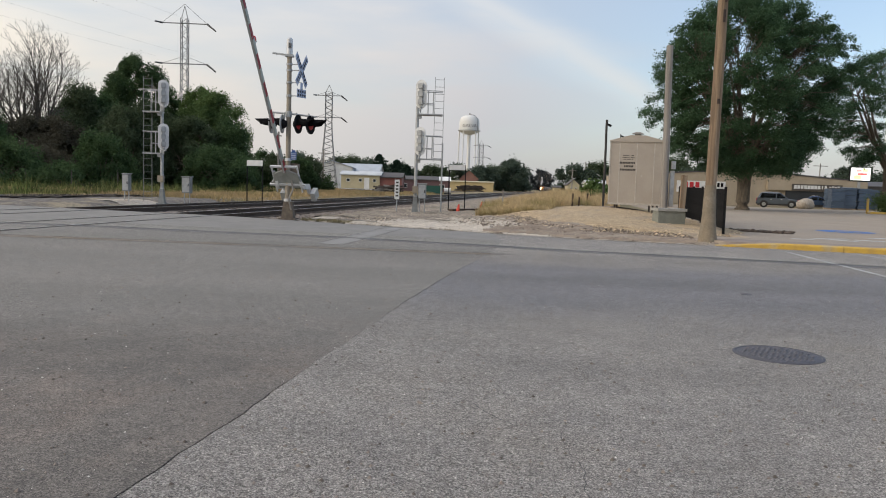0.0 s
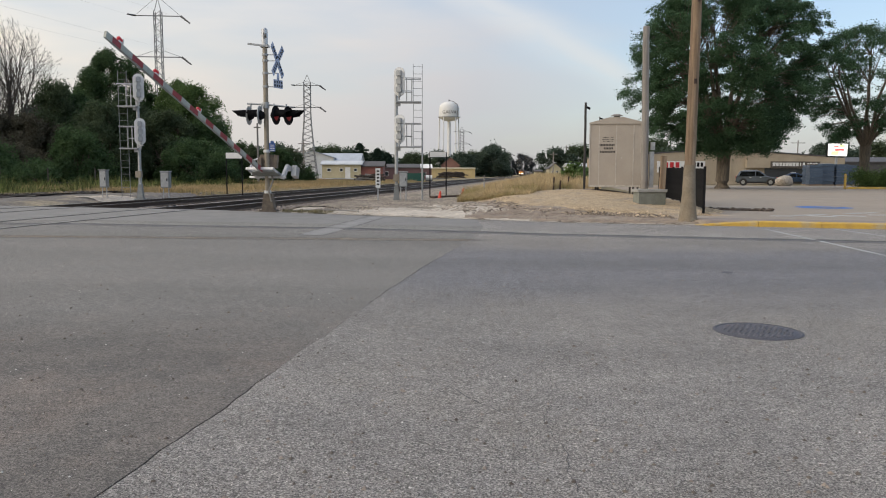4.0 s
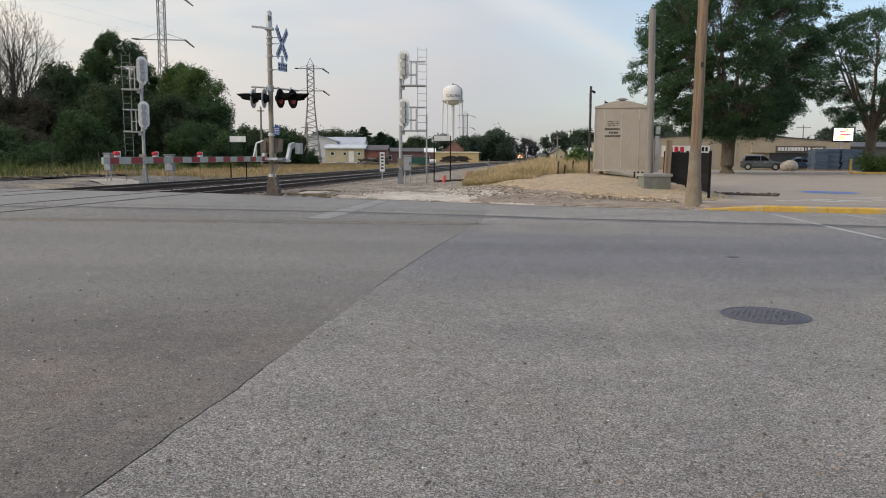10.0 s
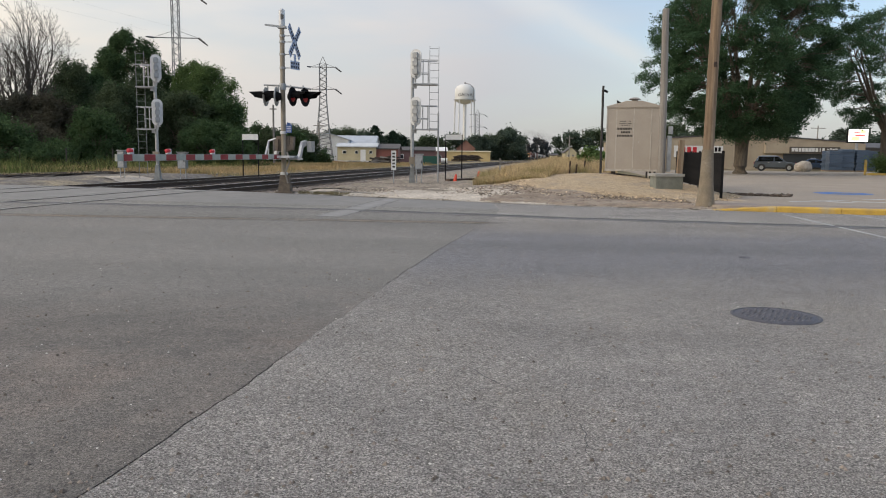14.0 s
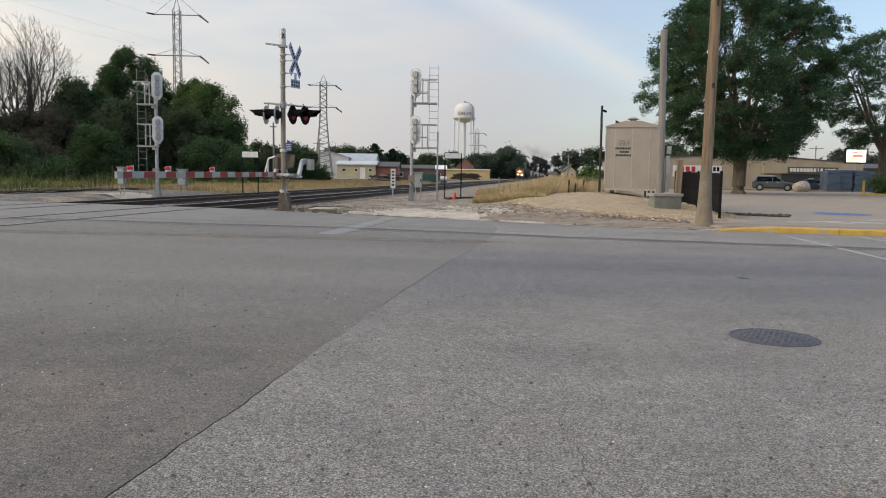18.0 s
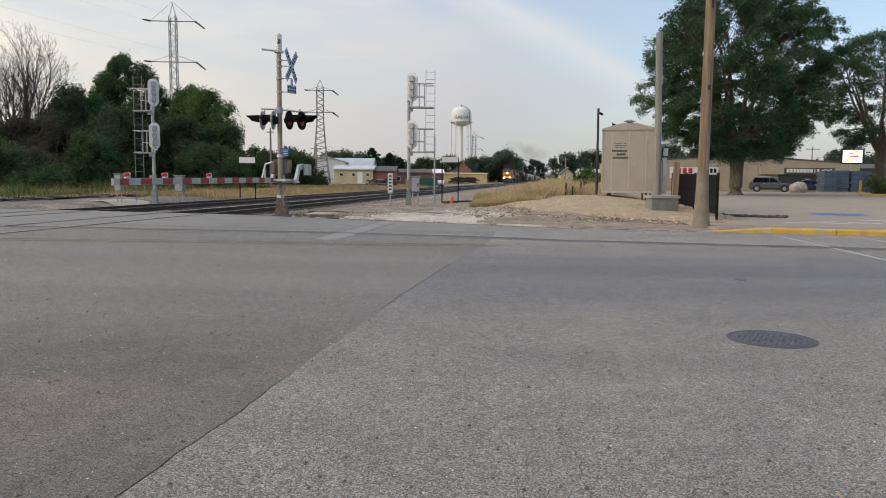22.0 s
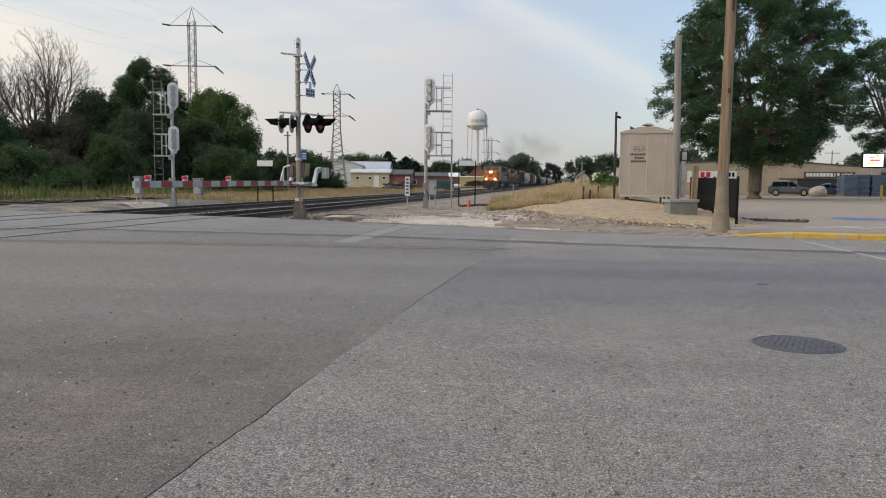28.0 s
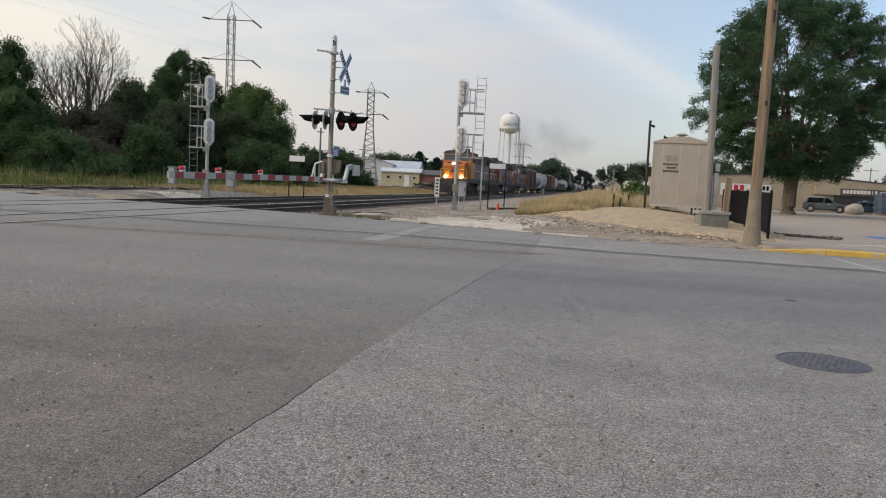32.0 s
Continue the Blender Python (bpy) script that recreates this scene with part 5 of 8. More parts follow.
def pole(name, m, h, r0, r1, mat, label, lean=(0, 0), extras=()):
    t = thing(name, m, label, "pole")
    bm = bmesh.new()
    lathe(bm, [(r0 + (r1 - r0) * k / 13, h * k / 13) for k in range(14)], 16)
    for v in bm.verts:
        u = v.co.z / h
        v.co.x += lean[0] * u + 0.02 * noise.noise((u * 5, h, 0))
        v.co.y += lean[1] * u
    part("shaft", bm, mat, t, smooth=True)
    return t


p1 = pole("utility_pole", pose(6.50, 18.95, -0.05), 9.5, 0.135, 0.11, M["wood_pole"], "brown wooden utility pole with a flared earthen foot", (0.06, 0))
part("foot_collar", R(((0, 0, 0), (0, 0, 0.30), 0.25, 0.205, 18), ((0, 0, 0.30), (0, 0, 0.75), 0.205, 0.165, 18), ((0, 0, 0.75), (0, 0, 1.5), 0.165, 0.138, 18)), M["pole_foot"], p1, "pale concrete-like collar", smooth=True)
part("tag", B(((0.03, -0.13, 3.55), (0.07, 0.02, 0.12))), M["rail"], p1)
part("tag", B(((0.05, -0.12, 5.6), (0.06, 0.02, 0.30))), M["rail"], p1)
part("bolt", R(((0.06, -0.13, 5.95), (0.06, -0.17, 5.95), 0.03, 0.03, 8)), M["rail"], p1)
p2 = pole("utility_pole", pose(7.85, 27.7, 0.3), 6.2, 0.135, 0.115, M["grey_pole"], "weathered grey pole cut short at the top", (-0.10, 0))
part("hook", R(((0.08, -0.08, 5.75), (0.16, -0.08, 5.85), 0.012, 0.012, 6), ((0.16, -0.08, 5.85), (0.18, -0.08, 5.75), 0.012, 0.012, 6)), M["grime"], p2)
part("meter_box", B(((0.22, -0.02, 1.1), (0.14, 0.14, 1.3))), M["steel"], p2, "slim grey conduit and meter box", bevel=0.01)
part("meter", B(((0.24, -0.05, 1.95), (0.14, 0.12, 0.28))), M["steel"], p2, bevel=0.02)
p3 = pole("lamp_pole", pose(6.70, 33.0, 0.35), 3.95, 0.055, 0.05, M["grime"], "thin dark pole with a small floodlight")
part("floodlight", B(((0.12, 0, 3.72), (0.16, 0.1, 0.08), (0, 25, 0)), ((0.05, 0, 3.74), (0.1, 0.03, 0.03))), M["black"], p3)
t = thing("wooden_post", pose(7.95, 26.0, 0.15, 0, 2, 0), "old brown timber post beside the fence", "post")
part("timber", B(((0, 0, 0.83), (0.17, 0.17, 1.75))), M["wood_pole"], t, bevel=0.01)

# black slatted fence
fence = thing("fence", pose(7.95, 21.9, 0.0, 0, 0, -82.5 + 162), "black metal slatted fence along the parking lot", "fence")
FL = 11.5
for k in range(6):
    u = k * FL / 5
    part("post", B(((u, 0, 0.70 + 0.02 * k), (0.07, 0.07, 1.52))), M["black"], fence)
for z in (0.28, 1.32):
    part("fence_rail", B(((FL / 2, 0, z + 0.05), (FL, 0.045, 0.05))), M["black"], fence)
slat_me = finish(B(((0, 0.03, 0), (0.135, 0.018, 1.14))), "slat", M["black"])
for k in range(int(FL / 0.145)):
    o = new("slat", slat_me)
    o.parent = fence
    o.location = (0.11 + k * 0.145, 0, 0.83 + 0.0017 * k)

# ---------------------------------------------------------------- manhole, valve lid, kerb, lot
M["stud"] = material("worn_iron_stud", (0.17, 0.17, 0.19), rough=0.5, metal=0.5)
mh = thing("manhole", pose(2.585, 5.765, 0.0), "dark cast-iron manhole cover with raised studs", "manhole cover")
bm = bmesh.new()
lathe(bm, [(0.33, -0.05), (0.33, 0.004), (0.312, 0.008), (0.305, 0.003), (0.302, 0.003)], 48)
part("rim_ring", bm, M["iron"], mh, smooth=True)
bm = bmesh.new()
lathe(bm, [(0.296, -0.03), (0.296, 0.004), (0.29, 0.006)], 48)
part("cover", bm, M["iron"], mh, smooth=True)
bm = bmesh.new()
for i in range(-6, 7):
    for j in range(-6, 7):
        x, y = i * 0.045 + (0.0225 if j % 2 else 0), j * 0.042
        if math.hypot(x, y) < 0.265:
            box(bm, (x, y, 0.008), (0.030, 0.010, 0.006), (0, 0, 45 if (i + j) % 2 else -45))
tagged(part("studs", bm, M["stud"], mh), "worn raised studs", kind="stuff")
v = thing("valve_lid", pose(3.72, 9.30, 0.0), "small dark iron valve lid in the street", "valve cover")
bm = bmesh.new()
lathe(bm, [(0.07, -0.03), (0.07, 0.006), (0.062, 0.009)], 24)
part("lid", bm, M["iron"], v)
v = thing("valve_lid", pose(-1.45, 9.45, 0.0, 0, 0, 8), "thin rusty plate edge set in the concrete", "plate")
part("plate", B(((0, 0, 0.004), (0.18, 0.06, 0.012))), M["rail"], v)

# crack between the pavings, filled with dirt
bm = bmesh.new()
prev = None
for k in range(112):
    y = 1.0 + k * 0.12
    x, w = seam_x(y), 0.002 + (0.010 - 0.005 * smooth(6.0, 13.0, y)) * abs(noise.noise((y * 2.1, 0, 0)))
    row = [bm.verts.new((x - w, y, road_z(x, y) - 0.008)), bm.verts.new((x + w, y, road_z(x, y) - 0.008))]
    if prev:
        bm.faces.new((prev[0], prev[1], row[1], row[0]))
    prev = row
tagged(new("joint_fill", finish(bm, "joint_fill", M["crack"])), "dirt-filled joint between two pavings", "road joint", kind="structure")


# fine cracks wandering over the asphalt
def crack(points, w, label="fine dark crack in the asphalt"):
    bm = bmesh.new()
    prev = None
    pts = [Vector(p) for p in points]
    n = 14 * (len(pts) - 1)
    for k in range(n + 1):
        u = k / n * (len(pts) - 1)
        i = min(int(u), len(pts) - 2)
        p = pts[i].lerp(pts[i + 1], u - i)
        d = (pts[i + 1] - pts[i]).normalized()
        s = Vector((-d.y, d.x))
        p = p + s * 0.05 * noise.noise((p.x * 3.1, p.y * 3.1, w * 50)) + s * 0.02 * noise.noise((p.x * 11, p.y * 11, w * 90))
        ww = w * 0.6 * (0.35 + 0.9 * abs(noise.noise((p.x * 2, p.y * 2, 3))))
        row = [bm.verts.new((q.x, q.y, road_z(q.x, q.y) + 0.002)) for q in (p - s * ww, p + s * ww)]
        if prev:
            bm.faces.new((prev[0], row[0], row[1], prev[1]))
        prev = row
    bmesh.ops.recalc_face_normals(bm, faces=bm.faces)
    tagged(new("road_crack", finish(bm, "road_crack", M["tar"])), label, "road crack", kind="structure")


for w, pts in ((0.006, ((-0.22, 4.45), (0.0, 4.35), (0.2, 4.12), (0.42, 3.75), (0.7, 3.6), (0.95, 3.5))), (0.005, ((0.62, 2.78), (0.63, 3.2), (0.6, 3.6), (0.75, 4.1), (0.75, 4.75))),
               (0.005, ((0.4, 4.85), (0.75, 4.7), (1.1, 4.75), (1.5, 4.65), (1.8, 4.7), (2.2, 5.0))), (0.006, ((1.5, 11.8), (2.4, 11.4), (3.3, 11.6), (4.6, 11.0))), (0.006, ((-3.4, 6.2), (-2.6, 6.6), (-1.9, 6.3), (-1.0, 6.9))),
               (0.007, ((1.05, 15.4), (1.6, 16.4), (1.7, 17.3)))):
    crack(pts, w)


def kerb_run(x0, x1, n):
    step = (x1 - x0) / n
    k = thing("kerb", pose(0, 0, 0), "yellow-painted concrete kerb, chipped and faded", "kerb", "", "structure")
    for i in range(n):
        a, b = x0 + i * step + 0.006, x0 + (i + 1) * step - 0.006
        bm = bmesh.new()
        top0 = 0.13 if i else 0.02
        ring = []
        for x, top in ((a, top0), (b, 0.13)):
            e = far_edge(x)
            ring.append([bm.verts.new((x, e + dy, z)) for dy, z in ((0.0, -0.1), (0.0, top * 0.8), (0.03, top), (0.19, top + 0.005), (0.21, -0.1))])
        for q in range(5):
            bm.faces.new((ring[0][q], ring[1][q], ring[1][(q + 1) % 5], ring[0][(q + 1) % 5]))
        bm.faces.new(ring[0][::-1])
        bm.faces.new(ring[1])
        bmesh.ops.recalc_face_normals(bm, faces=bm.faces)
        part("kerb_stone", bm, M["kerb"], k)


kerb_run(6.46, 22.0, 12)


def lot_z(x, y):
    return 0.10 - 0.0005 * (y - 20)


sheet("parking_lot", M["lot"], stations((6.6, 12, 0.3), (12, 80, 4)), stations((11, 40, 0.25), (40, 84, 4)), lot_z, "worn brownish-grey asphalt parking lot", "parking lot",
      lambda x, y: y > far_edge(x) + 0.22 and x > (6.6 if y < 20.6 else 8.15 + 0.11 * (y - 21)), skirt=0.25)
M["apron"] = material("pinkish_concrete_walk", (0.285, 0.235, 0.20), (0.24, 0.20, 0.172), 0.9, scale=2, fine=60, bump=0.3)
sheet("pavement", M["apron"], stations((6.7, 16, 0.3), (16, 22, 1)), stations((10, 20, 0.12)), lambda x, y: lot_z(x, y) + 0.012, "worn pinkish concrete walk behind the kerb", "pavement",
      lambda x, y: far_edge(x) + 0.21 < y < far_edge(x) + 1.5, skirt=0.2)
bm = bmesh.new()
v = [bm.verts.new((13.7 + 0.95 * math.cos(a) * (1.0 if k % 2 else 0.92), 26.2 + 1.0 * math.sin(a), lot_z(14, 27) + 0.006)) for k, a in enumerate(np.linspace(0, 2 * math.pi, 20, endpoint=False))]
bm.faces.new(v)
tagged(new("lot_marking_1", finish(bm, "lot_marking_1", M["blue_paint"])), "blue accessible parking patch on asphalt", "road marking", kind="structure")
bm = B(((13.5, 26.1, lot_z(14, 27) + 0.010), (0.5, 0.16, 0.004), (0, 0, 20)), ((14.0, 26.3, lot_z(14, 27) + 0.010), (0.16, 0.6, 0.004), (0, 0, 20)), ((13.8, 25.8, lot_z(14, 27) + 0.010), (0.6, 0.12, 0.004), (0, 0, -20)))
tagged(new("lot_marking_2", finish(bm, "lot_marking_2", M["white_line"])), "worn white symbol on the blue patch", "road marking", kind="structure")
for i, (x0, y0, x1, y1) in enumerate(((9.35, 20.6, 9.9, 20.5), (10.45, 20.75, 10.9, 20.2), (10.1, 20.9, 11.2, 21.3), (11.2, 20.9, 11.9, 20.5), (12.2, 22.0, 13.4, 22.5), (12.4, 21.2, 13.6, 21.0))):
    d = math.degrees(math.atan2(y1 - y0, x1 - x0))
    bm = B((((x0 + x1) / 2, (y0 + y1) / 2, lot_z(14, 22) + 0.004), (math.hypot(x1 - x0, y1 - y0), 0.28, 0.004), (0, 0, d)))
    tagged(new("lot_marking_%d" % (i + 3), finish(bm, "lot_marking", M["lot_line"])), "worn white bay line on the parking lot", "road marking", kind="structure")
rng = random.Random(12)
bm = bmesh.new()
for k in range(190):
    u = rng.random()
    box(bm, (8.6 + 1.9 * u + rng.uniform(-0.1, 0.1), 24.8 - 1.5 * u + rng.uniform(-0.35, 0.35) * (1 - u * 0.6), 0.10 + rng.random() * 0.04), (rng.uniform(0.05, 0.2), rng.uniform(0.05, 0.2), rng.uniform(0.02, 0.06)), (rng.uniform(-20, 20), rng.uniform(-20, 20), rng.uniform(0, 90)))
tagged(new("broken_asphalt", finish(bm, "broken_asphalt", M["clod"])), "crumbled dark asphalt lumps at the lot's edge", "rubble", kind="stuff")


# ---------------------------------------------------------------- trees, grass
def leaves_mesh(name, centres, size, mat, rng, flat=0.5, stretch=1.0):
    """Many small pointed leaves round the given centres."""
    n = len(centres)
    c = np.asarray(centres)
    a = rng.normal(size=(n, 3))
    a[:, 2] *= flat
    a /= np.linalg.norm(a, axis=1)[:, None]
    b = np.cross(a, rng.normal(size=(n, 3)))
    b /= np.linalg.norm(b, axis=1)[:, None]
    s = size * (0.6 + 0.8 * rng.rand(n))[:, None]
    a, b = a * s * stretch, b * s * 0.72
    v = np.stack([c - a, c + a * 0.7 + b, c + a * 0.7 - b], 1).reshape(-1, 3)
    me = bpy.data.meshes.new(name)
    me.vertices.add(3 * n)
    me.vertices.foreach_set("co", v.ravel().astype(np.float32))
    me.loops.add(3 * n)
    me.loops.foreach_set("vertex_index", np.arange(3 * n, dtype=np.int32))
    me.polygons.add(n)
    me.polygons.foreach_set("loop_start", np.arange(0, 3 * n, 3, dtype=np.int32))
    me.materials.append(mat)
    me.update(calc_edges=True)
    return me


ROUND = ((0, 0.55), (0.12, 0.84), (0.35, 1.0), (0.6, 0.95), (0.8, 0.74), (0.93, 0.45), (1.0, 0.2))
BUSHY = ((0, 0.85), (0.3, 1.0), (0.6, 0.9), (0.85, 0.6), (1.0, 0.25))


def tree(m, seed, height, radius, trunk, leaves, size, mat, label, bottom=0.2, fork=0.2, sprays=90, spray=1.5, thick=0.35, droop=0.3, profile=ROUND, lean=0.0, group="", inner=0.3, limbs=9, rag=0.16, loose=0.1):
    """Trunk, fanning limbs and branches, each branch ending in a spray of small leaves."""
    rng, npr = random.Random(seed), np.random.RandomState(seed)
    t = thing("tree", m, label, "tree", group)
    bm = bmesh.new()
    z0, zf = height * bottom, height * fork
    us, rs = zip(*profile)
    tube(bm, [(0, 0, -0.3), (0, 0, 0.1), (0, 0, zf * 0.2), (0.02, 0, zf * 0.45), (0.03, 0, zf * 0.75), (0.05, 0, zf)], [trunk * 1.3, trunk * 1.18, trunk * 1.06, trunk * 1.0, trunk * 1.04, trunk * 1.22], 12)

    def shell(u, a, k):
        lobe = 1 + rag * (math.sin(3 * a + seed + 5 * u) + 0.7 * math.sin(7 * a + 2 * seed + 11 * u))
        r = radius * float(np.interp(u, us, rs)) * lobe * k
        return Vector((r * math.cos(a) + lean * (u - 0.3), r * math.sin(a), z0 + (height - z0) * u))

    mains = []
    for k in range(limbs):
        a = 2.4 * k + rng.uniform(-0.25, 0.25)
        tip = shell(0.25 + 0.62 * ((k * 0.618) % 1.0), a, 0.58)
        root = Vector((0.05, 0, zf * rng.uniform(0.86, 1.0)))
        pts = []
        for q in range(7):
            w = q / 6
            p = root.lerp(tip, w)
            p.z += 0.10 * height * w * (1 - w) * (1 if tip.z < height * 0.6 else -0.3)
            pts.append(p + Vector((rng.gauss(0, 1), rng.gauss(0, 1), rng.gauss(0, 0.6))) * 0.10 * w * (1 - w) * 4)
        tube(bm, pts, [trunk * 0.52 * (1 - 0.78 * q / 6) for q in range(7)], 7)
        mains.append(pts)
    centres, axes, sizes = [], [], []
    for k in range(sprays):
        u = (k + rng.random()) / sprays
        c = shell(u, rng.random() * 6.283, inner + (1 - inner) * math.sqrt(rng.random()) if rng.random() < 0.45 else rng.uniform(0.84 - loose, 1.0 + 0.4 * loose))
        s = spray * rng.uniform(0.5, 1.35)
        best = min((p for line in mains for p in line[2:]), key=lambda p: (p - c).length + 0.6 * max(0.0, p.z - c.z))
        mid = best.lerp(c, 0.5) + Vector((0, 0, 0.12 * (best - c).length))
        tube(bm, [best, mid, c], [trunk * 0.085, trunk * 0.05, 0.01], 4)
        d = c - best
        d.z *= 0.4
        d = d.normalized() if d.length > 0.01 else Vector((1, 0, 0))
        d = (d + Vector((0, 0, rng.uniform(-0.3, 0.45) - droop * rng.uniform(0.3, 1.5)))).normalized()
        centres.append(tuple(c))
        axes.append(tuple(d))
        sizes.append(s)
    part("trunk", bm, M["bark"], t, smooth=True)
    c, d, s = np.array(centres), np.array(axes), np.array(sizes)
    pick = npr.choice(len(s), leaves, p=s ** 2 / (s ** 2).sum())
    side = np.stack([-d[:, 1], d[:, 0], np.zeros(len(s))], 1)
    side /= np.linalg.norm(side, axis=1)[:, None] + 1e-6
    up = np.cross(d, side)
    # leaves sit along a few twigs of each spray
    twig = npr.randint(0, 9, leaves)
    fan = (twig - 4) / 4 * 0.95 + npr.normal(size=leaves) * 0.10
    out = npr.rand(leaves) ** 0.7 * 1.35 - 0.45
    x, y = out * np.cos(fan * 0.9), out * np.sin(fan * 0.9) + npr.normal(size=leaves) * 0.16
    z = npr.normal(size=leaves) * thick * 0.55 + 0.22 * np.sin(twig * 2.3 + pick) * thick - 0.10 * out * np.abs(out)
    k = s[pick]
    p = c[pick] + d[pick] * (x * k)[:, None] + side[pick] * (y * k)[:, None] + up[pick] * (z * k)[:, None]
    p = p[p[:, 2] > 0.1]
    o = new("crown", leaves_mesh("crown", p, size, mat, npr))
    o.parent = t
    return t


# the big honey locusts on the lot's far side
LOCUST = ((0, 0.42), (0.14, 0.70), (0.3, 0.88), (0.58, 1.0), (0.8, 0.84), (0.93, 0.56), (1.0, 0.25))
tree(pose(24.65, 64.0, 0.1), 11, 16.9, 7.5, 0.52, 320000, 0.07, M["leaf_a"], "tall spreading green locust tree behind the lot", bottom=0.2, fork=0.19, sprays=900, spray=1.1, thick=0.3, droop=0.3, profile=LOCUST, lean=-0.5, limbs=15, rag=0.09, loose=0.22)
tree(pose(40.1, 70.0, 0.1), 23, 14.5, 5.7, 0.42, 75000, 0.07, M["leaf_a"], "green locust tree beside the bright sign", bottom=0.33, fork=0.26, sprays=300, spray=1.1, thick=0.3, droop=0.25, profile=LOCUST, limbs=11, rag=0.1, loose=0.2)

# the wood beyond the tracks
WOOD = ((-41.8, 64, 11.6, 2.2, "leaf_b", 31),
        (-46.1, 66, 12.8, 2.6, "leaf_b", 32),
        (-37.0, 58, 6.8, 2.5, "leaf_b", 33),
        (-32.8, 56, 3.5, 2.1, "leaf_b", 34),
        (-37.2, 66, 7.2, 2.6, "leaf_c", 35),
        (-32.4, 60, 4.0, 2.1, "leaf_c", 36),
        (-34.0, 66, 7.6, 2.0, "leaf_c", 37),
        (-33.9, 70, 9.4, 1.9, "leaf_e", 38),
        (-27.5, 60, 4.5, 2.0, "leaf_b", 39),
        (-32.8, 72, 8.8, 2.4, "leaf_b", 40),
        (-28.1, 66, 7.2, 2.4, "leaf_e", 41),
        (-33.5, 82, 14.2, 3.4, "leaf_b", 42),
        (-35.2, 80, 12.0, 1.4, "leaf_b", 43),
        (-29.6, 76, 9.0, 3.0, "leaf_e", 44),
        (-26.2, 80, 10.9, 2.4, "leaf_d", 45),
        (-23.9, 78, 10.2, 2.6, "leaf_d", 46),
        (-21.4, 74, 7.1, 1.5, "leaf_b", 47),
        (-24.6, 72, 6.9, 2.9, "leaf_e", 48),
        (-20.8, 68, 4.1, 2.8, "leaf_b", 49),
        (-28.6, 57, 1.8, 2.6, "leaf_b", 50))
for x, y, h, r, mt, sd in WOOD:
    dull = mt == "leaf_c"
    r, h = r * 1.12, h * (0.78 if dull else 0.95) - 0.3
    tree(pose(x, y, ground_z(x, y)), sd, h, r, 0.2, int(8000 + 2300 * r * h * 0.75), 0.085, M[mt], "dull brownish broadleaf tree at the wood's edge" if dull else "dense dark broadleaf tree at the wood's edge", bottom=0.04, fork=0.14, sprays=int(36 + 4.2 * r * h * 0.75), spray=0.95, thick=0.6, droop=0.2, profile=ROUND if h > 9 else BUSHY, group="wood beyond the tracks", inner=0.3, limbs=7, rag=0.09, loose=0.18)


for x, y, h, r, sd in ((-26.6, 98, 5.0, 2.4, 71), (-24.6, 102, 5.8, 2.4, 72), (-22.9, 100, 5.2, 2.2, 73), (-20.9, 103, 4.9, 2.0, 74), (-19.2, 106, 5.2, 1.6, 75), (-28.5, 96, 4.2, 2.2, 76), (-31.5, 92, 4.0, 2.6, 77)):
    tree(pose(x, y, 0.2), sd, h * 0.82, r, 0.14, 11000, 0.11, M["leaf_e" if sd % 2 else "leaf_b"], "low dark tree in the hedge behind the tracks", bottom=0.03, fork=0.15, sprays=60, spray=0.8, thick=0.6, profile=BUSHY, group="hedge behind the tracks", limbs=5)


def bare_tree(m, seed, height, breadth, label, limbs_n=9):
    """Limbs fan out from a low fork into a round dome of fine twigs."""
    rng = random.Random(seed)
    t = thing("bare_tree", m, label, "tree", "bare trees")
    bm = bmesh.new()
    fork = height * 0.2
    stem = bmesh.new()
    rod(stem, (0, 0, -0.2), (0, 0, fork), 0.28, 0.2, 10)
    part("trunk", stem, M["bare"], t)
    mid = height * 0.52

    def inside(p):
        q = (p.z - mid) / (height - mid) if p.z > mid else (p.z - mid) / (mid - fork * 0.6)
        return (p.x / breadth) ** 2 + (p.y / breadth) ** 2 + q * q < 1.0 + 0.12 * noise.noise(p * 0.35)

    def branch(p, d, length, r, level):
        pts, radii = [p.copy()], [r]
        steps = max(3, int(length / 0.55))
        lift = 0.05 if level == 0 else 0.02
        for k in range(steps):
            p = p + d * (length / steps)
            d = (d + Vector((rng.gauss(0, 1), rng.gauss(0, 1), rng.gauss(0, 1))) * 0.09 + Vector((0, 0, lift))).normalized()
            pts.append(p.copy())
            radii.append(max(0.010, r * (1 - 0.8 * (k + 1) / steps)))
            if level > 0 and not inside(p):
                break
            if (level < 3 or level == 3 and rng.random() < 0.35) and k > (1 if level else steps * 0.25):
                for q in range(2 if level == 2 or rng.random() < 0.7 else 1):
                    side = Vector((rng.gauss(0, 1), rng.gauss(0, 1), rng.gauss(0.15, 0.7))).normalized()
                    e = (d + side * rng.uniform(0.45, 0.85)).normalized()
                    left = length * (1 - 0.6 * k / steps)
                    branch(p, e, left * rng.uniform(0.34, 0.52), max(0.011, radii[-1] * 0.6), level + 1)
        tube(bm, pts, radii, 5 if level == 0 else 3)

    for k in range(limbs_n):
        a = 2 * math.pi * k / limbs_n + rng.uniform(-0.3, 0.3)
        out = rng.uniform(0.25, 0.95)
        d = Vector((math.cos(a) * out, math.sin(a) * out, 1.15)).normalized()
        reach = 1.0 / math.sqrt((d.x / breadth) ** 2 + (d.y / breadth) ** 2 + (d.z / (height - fork)) ** 2)
        branch(Vector((0, 0, fork * rng.uniform(0.85, 1.0))), d, reach * 0.97, 0.115, 0)
    part("bare_crown", bm, M["bare"], t)
    return t


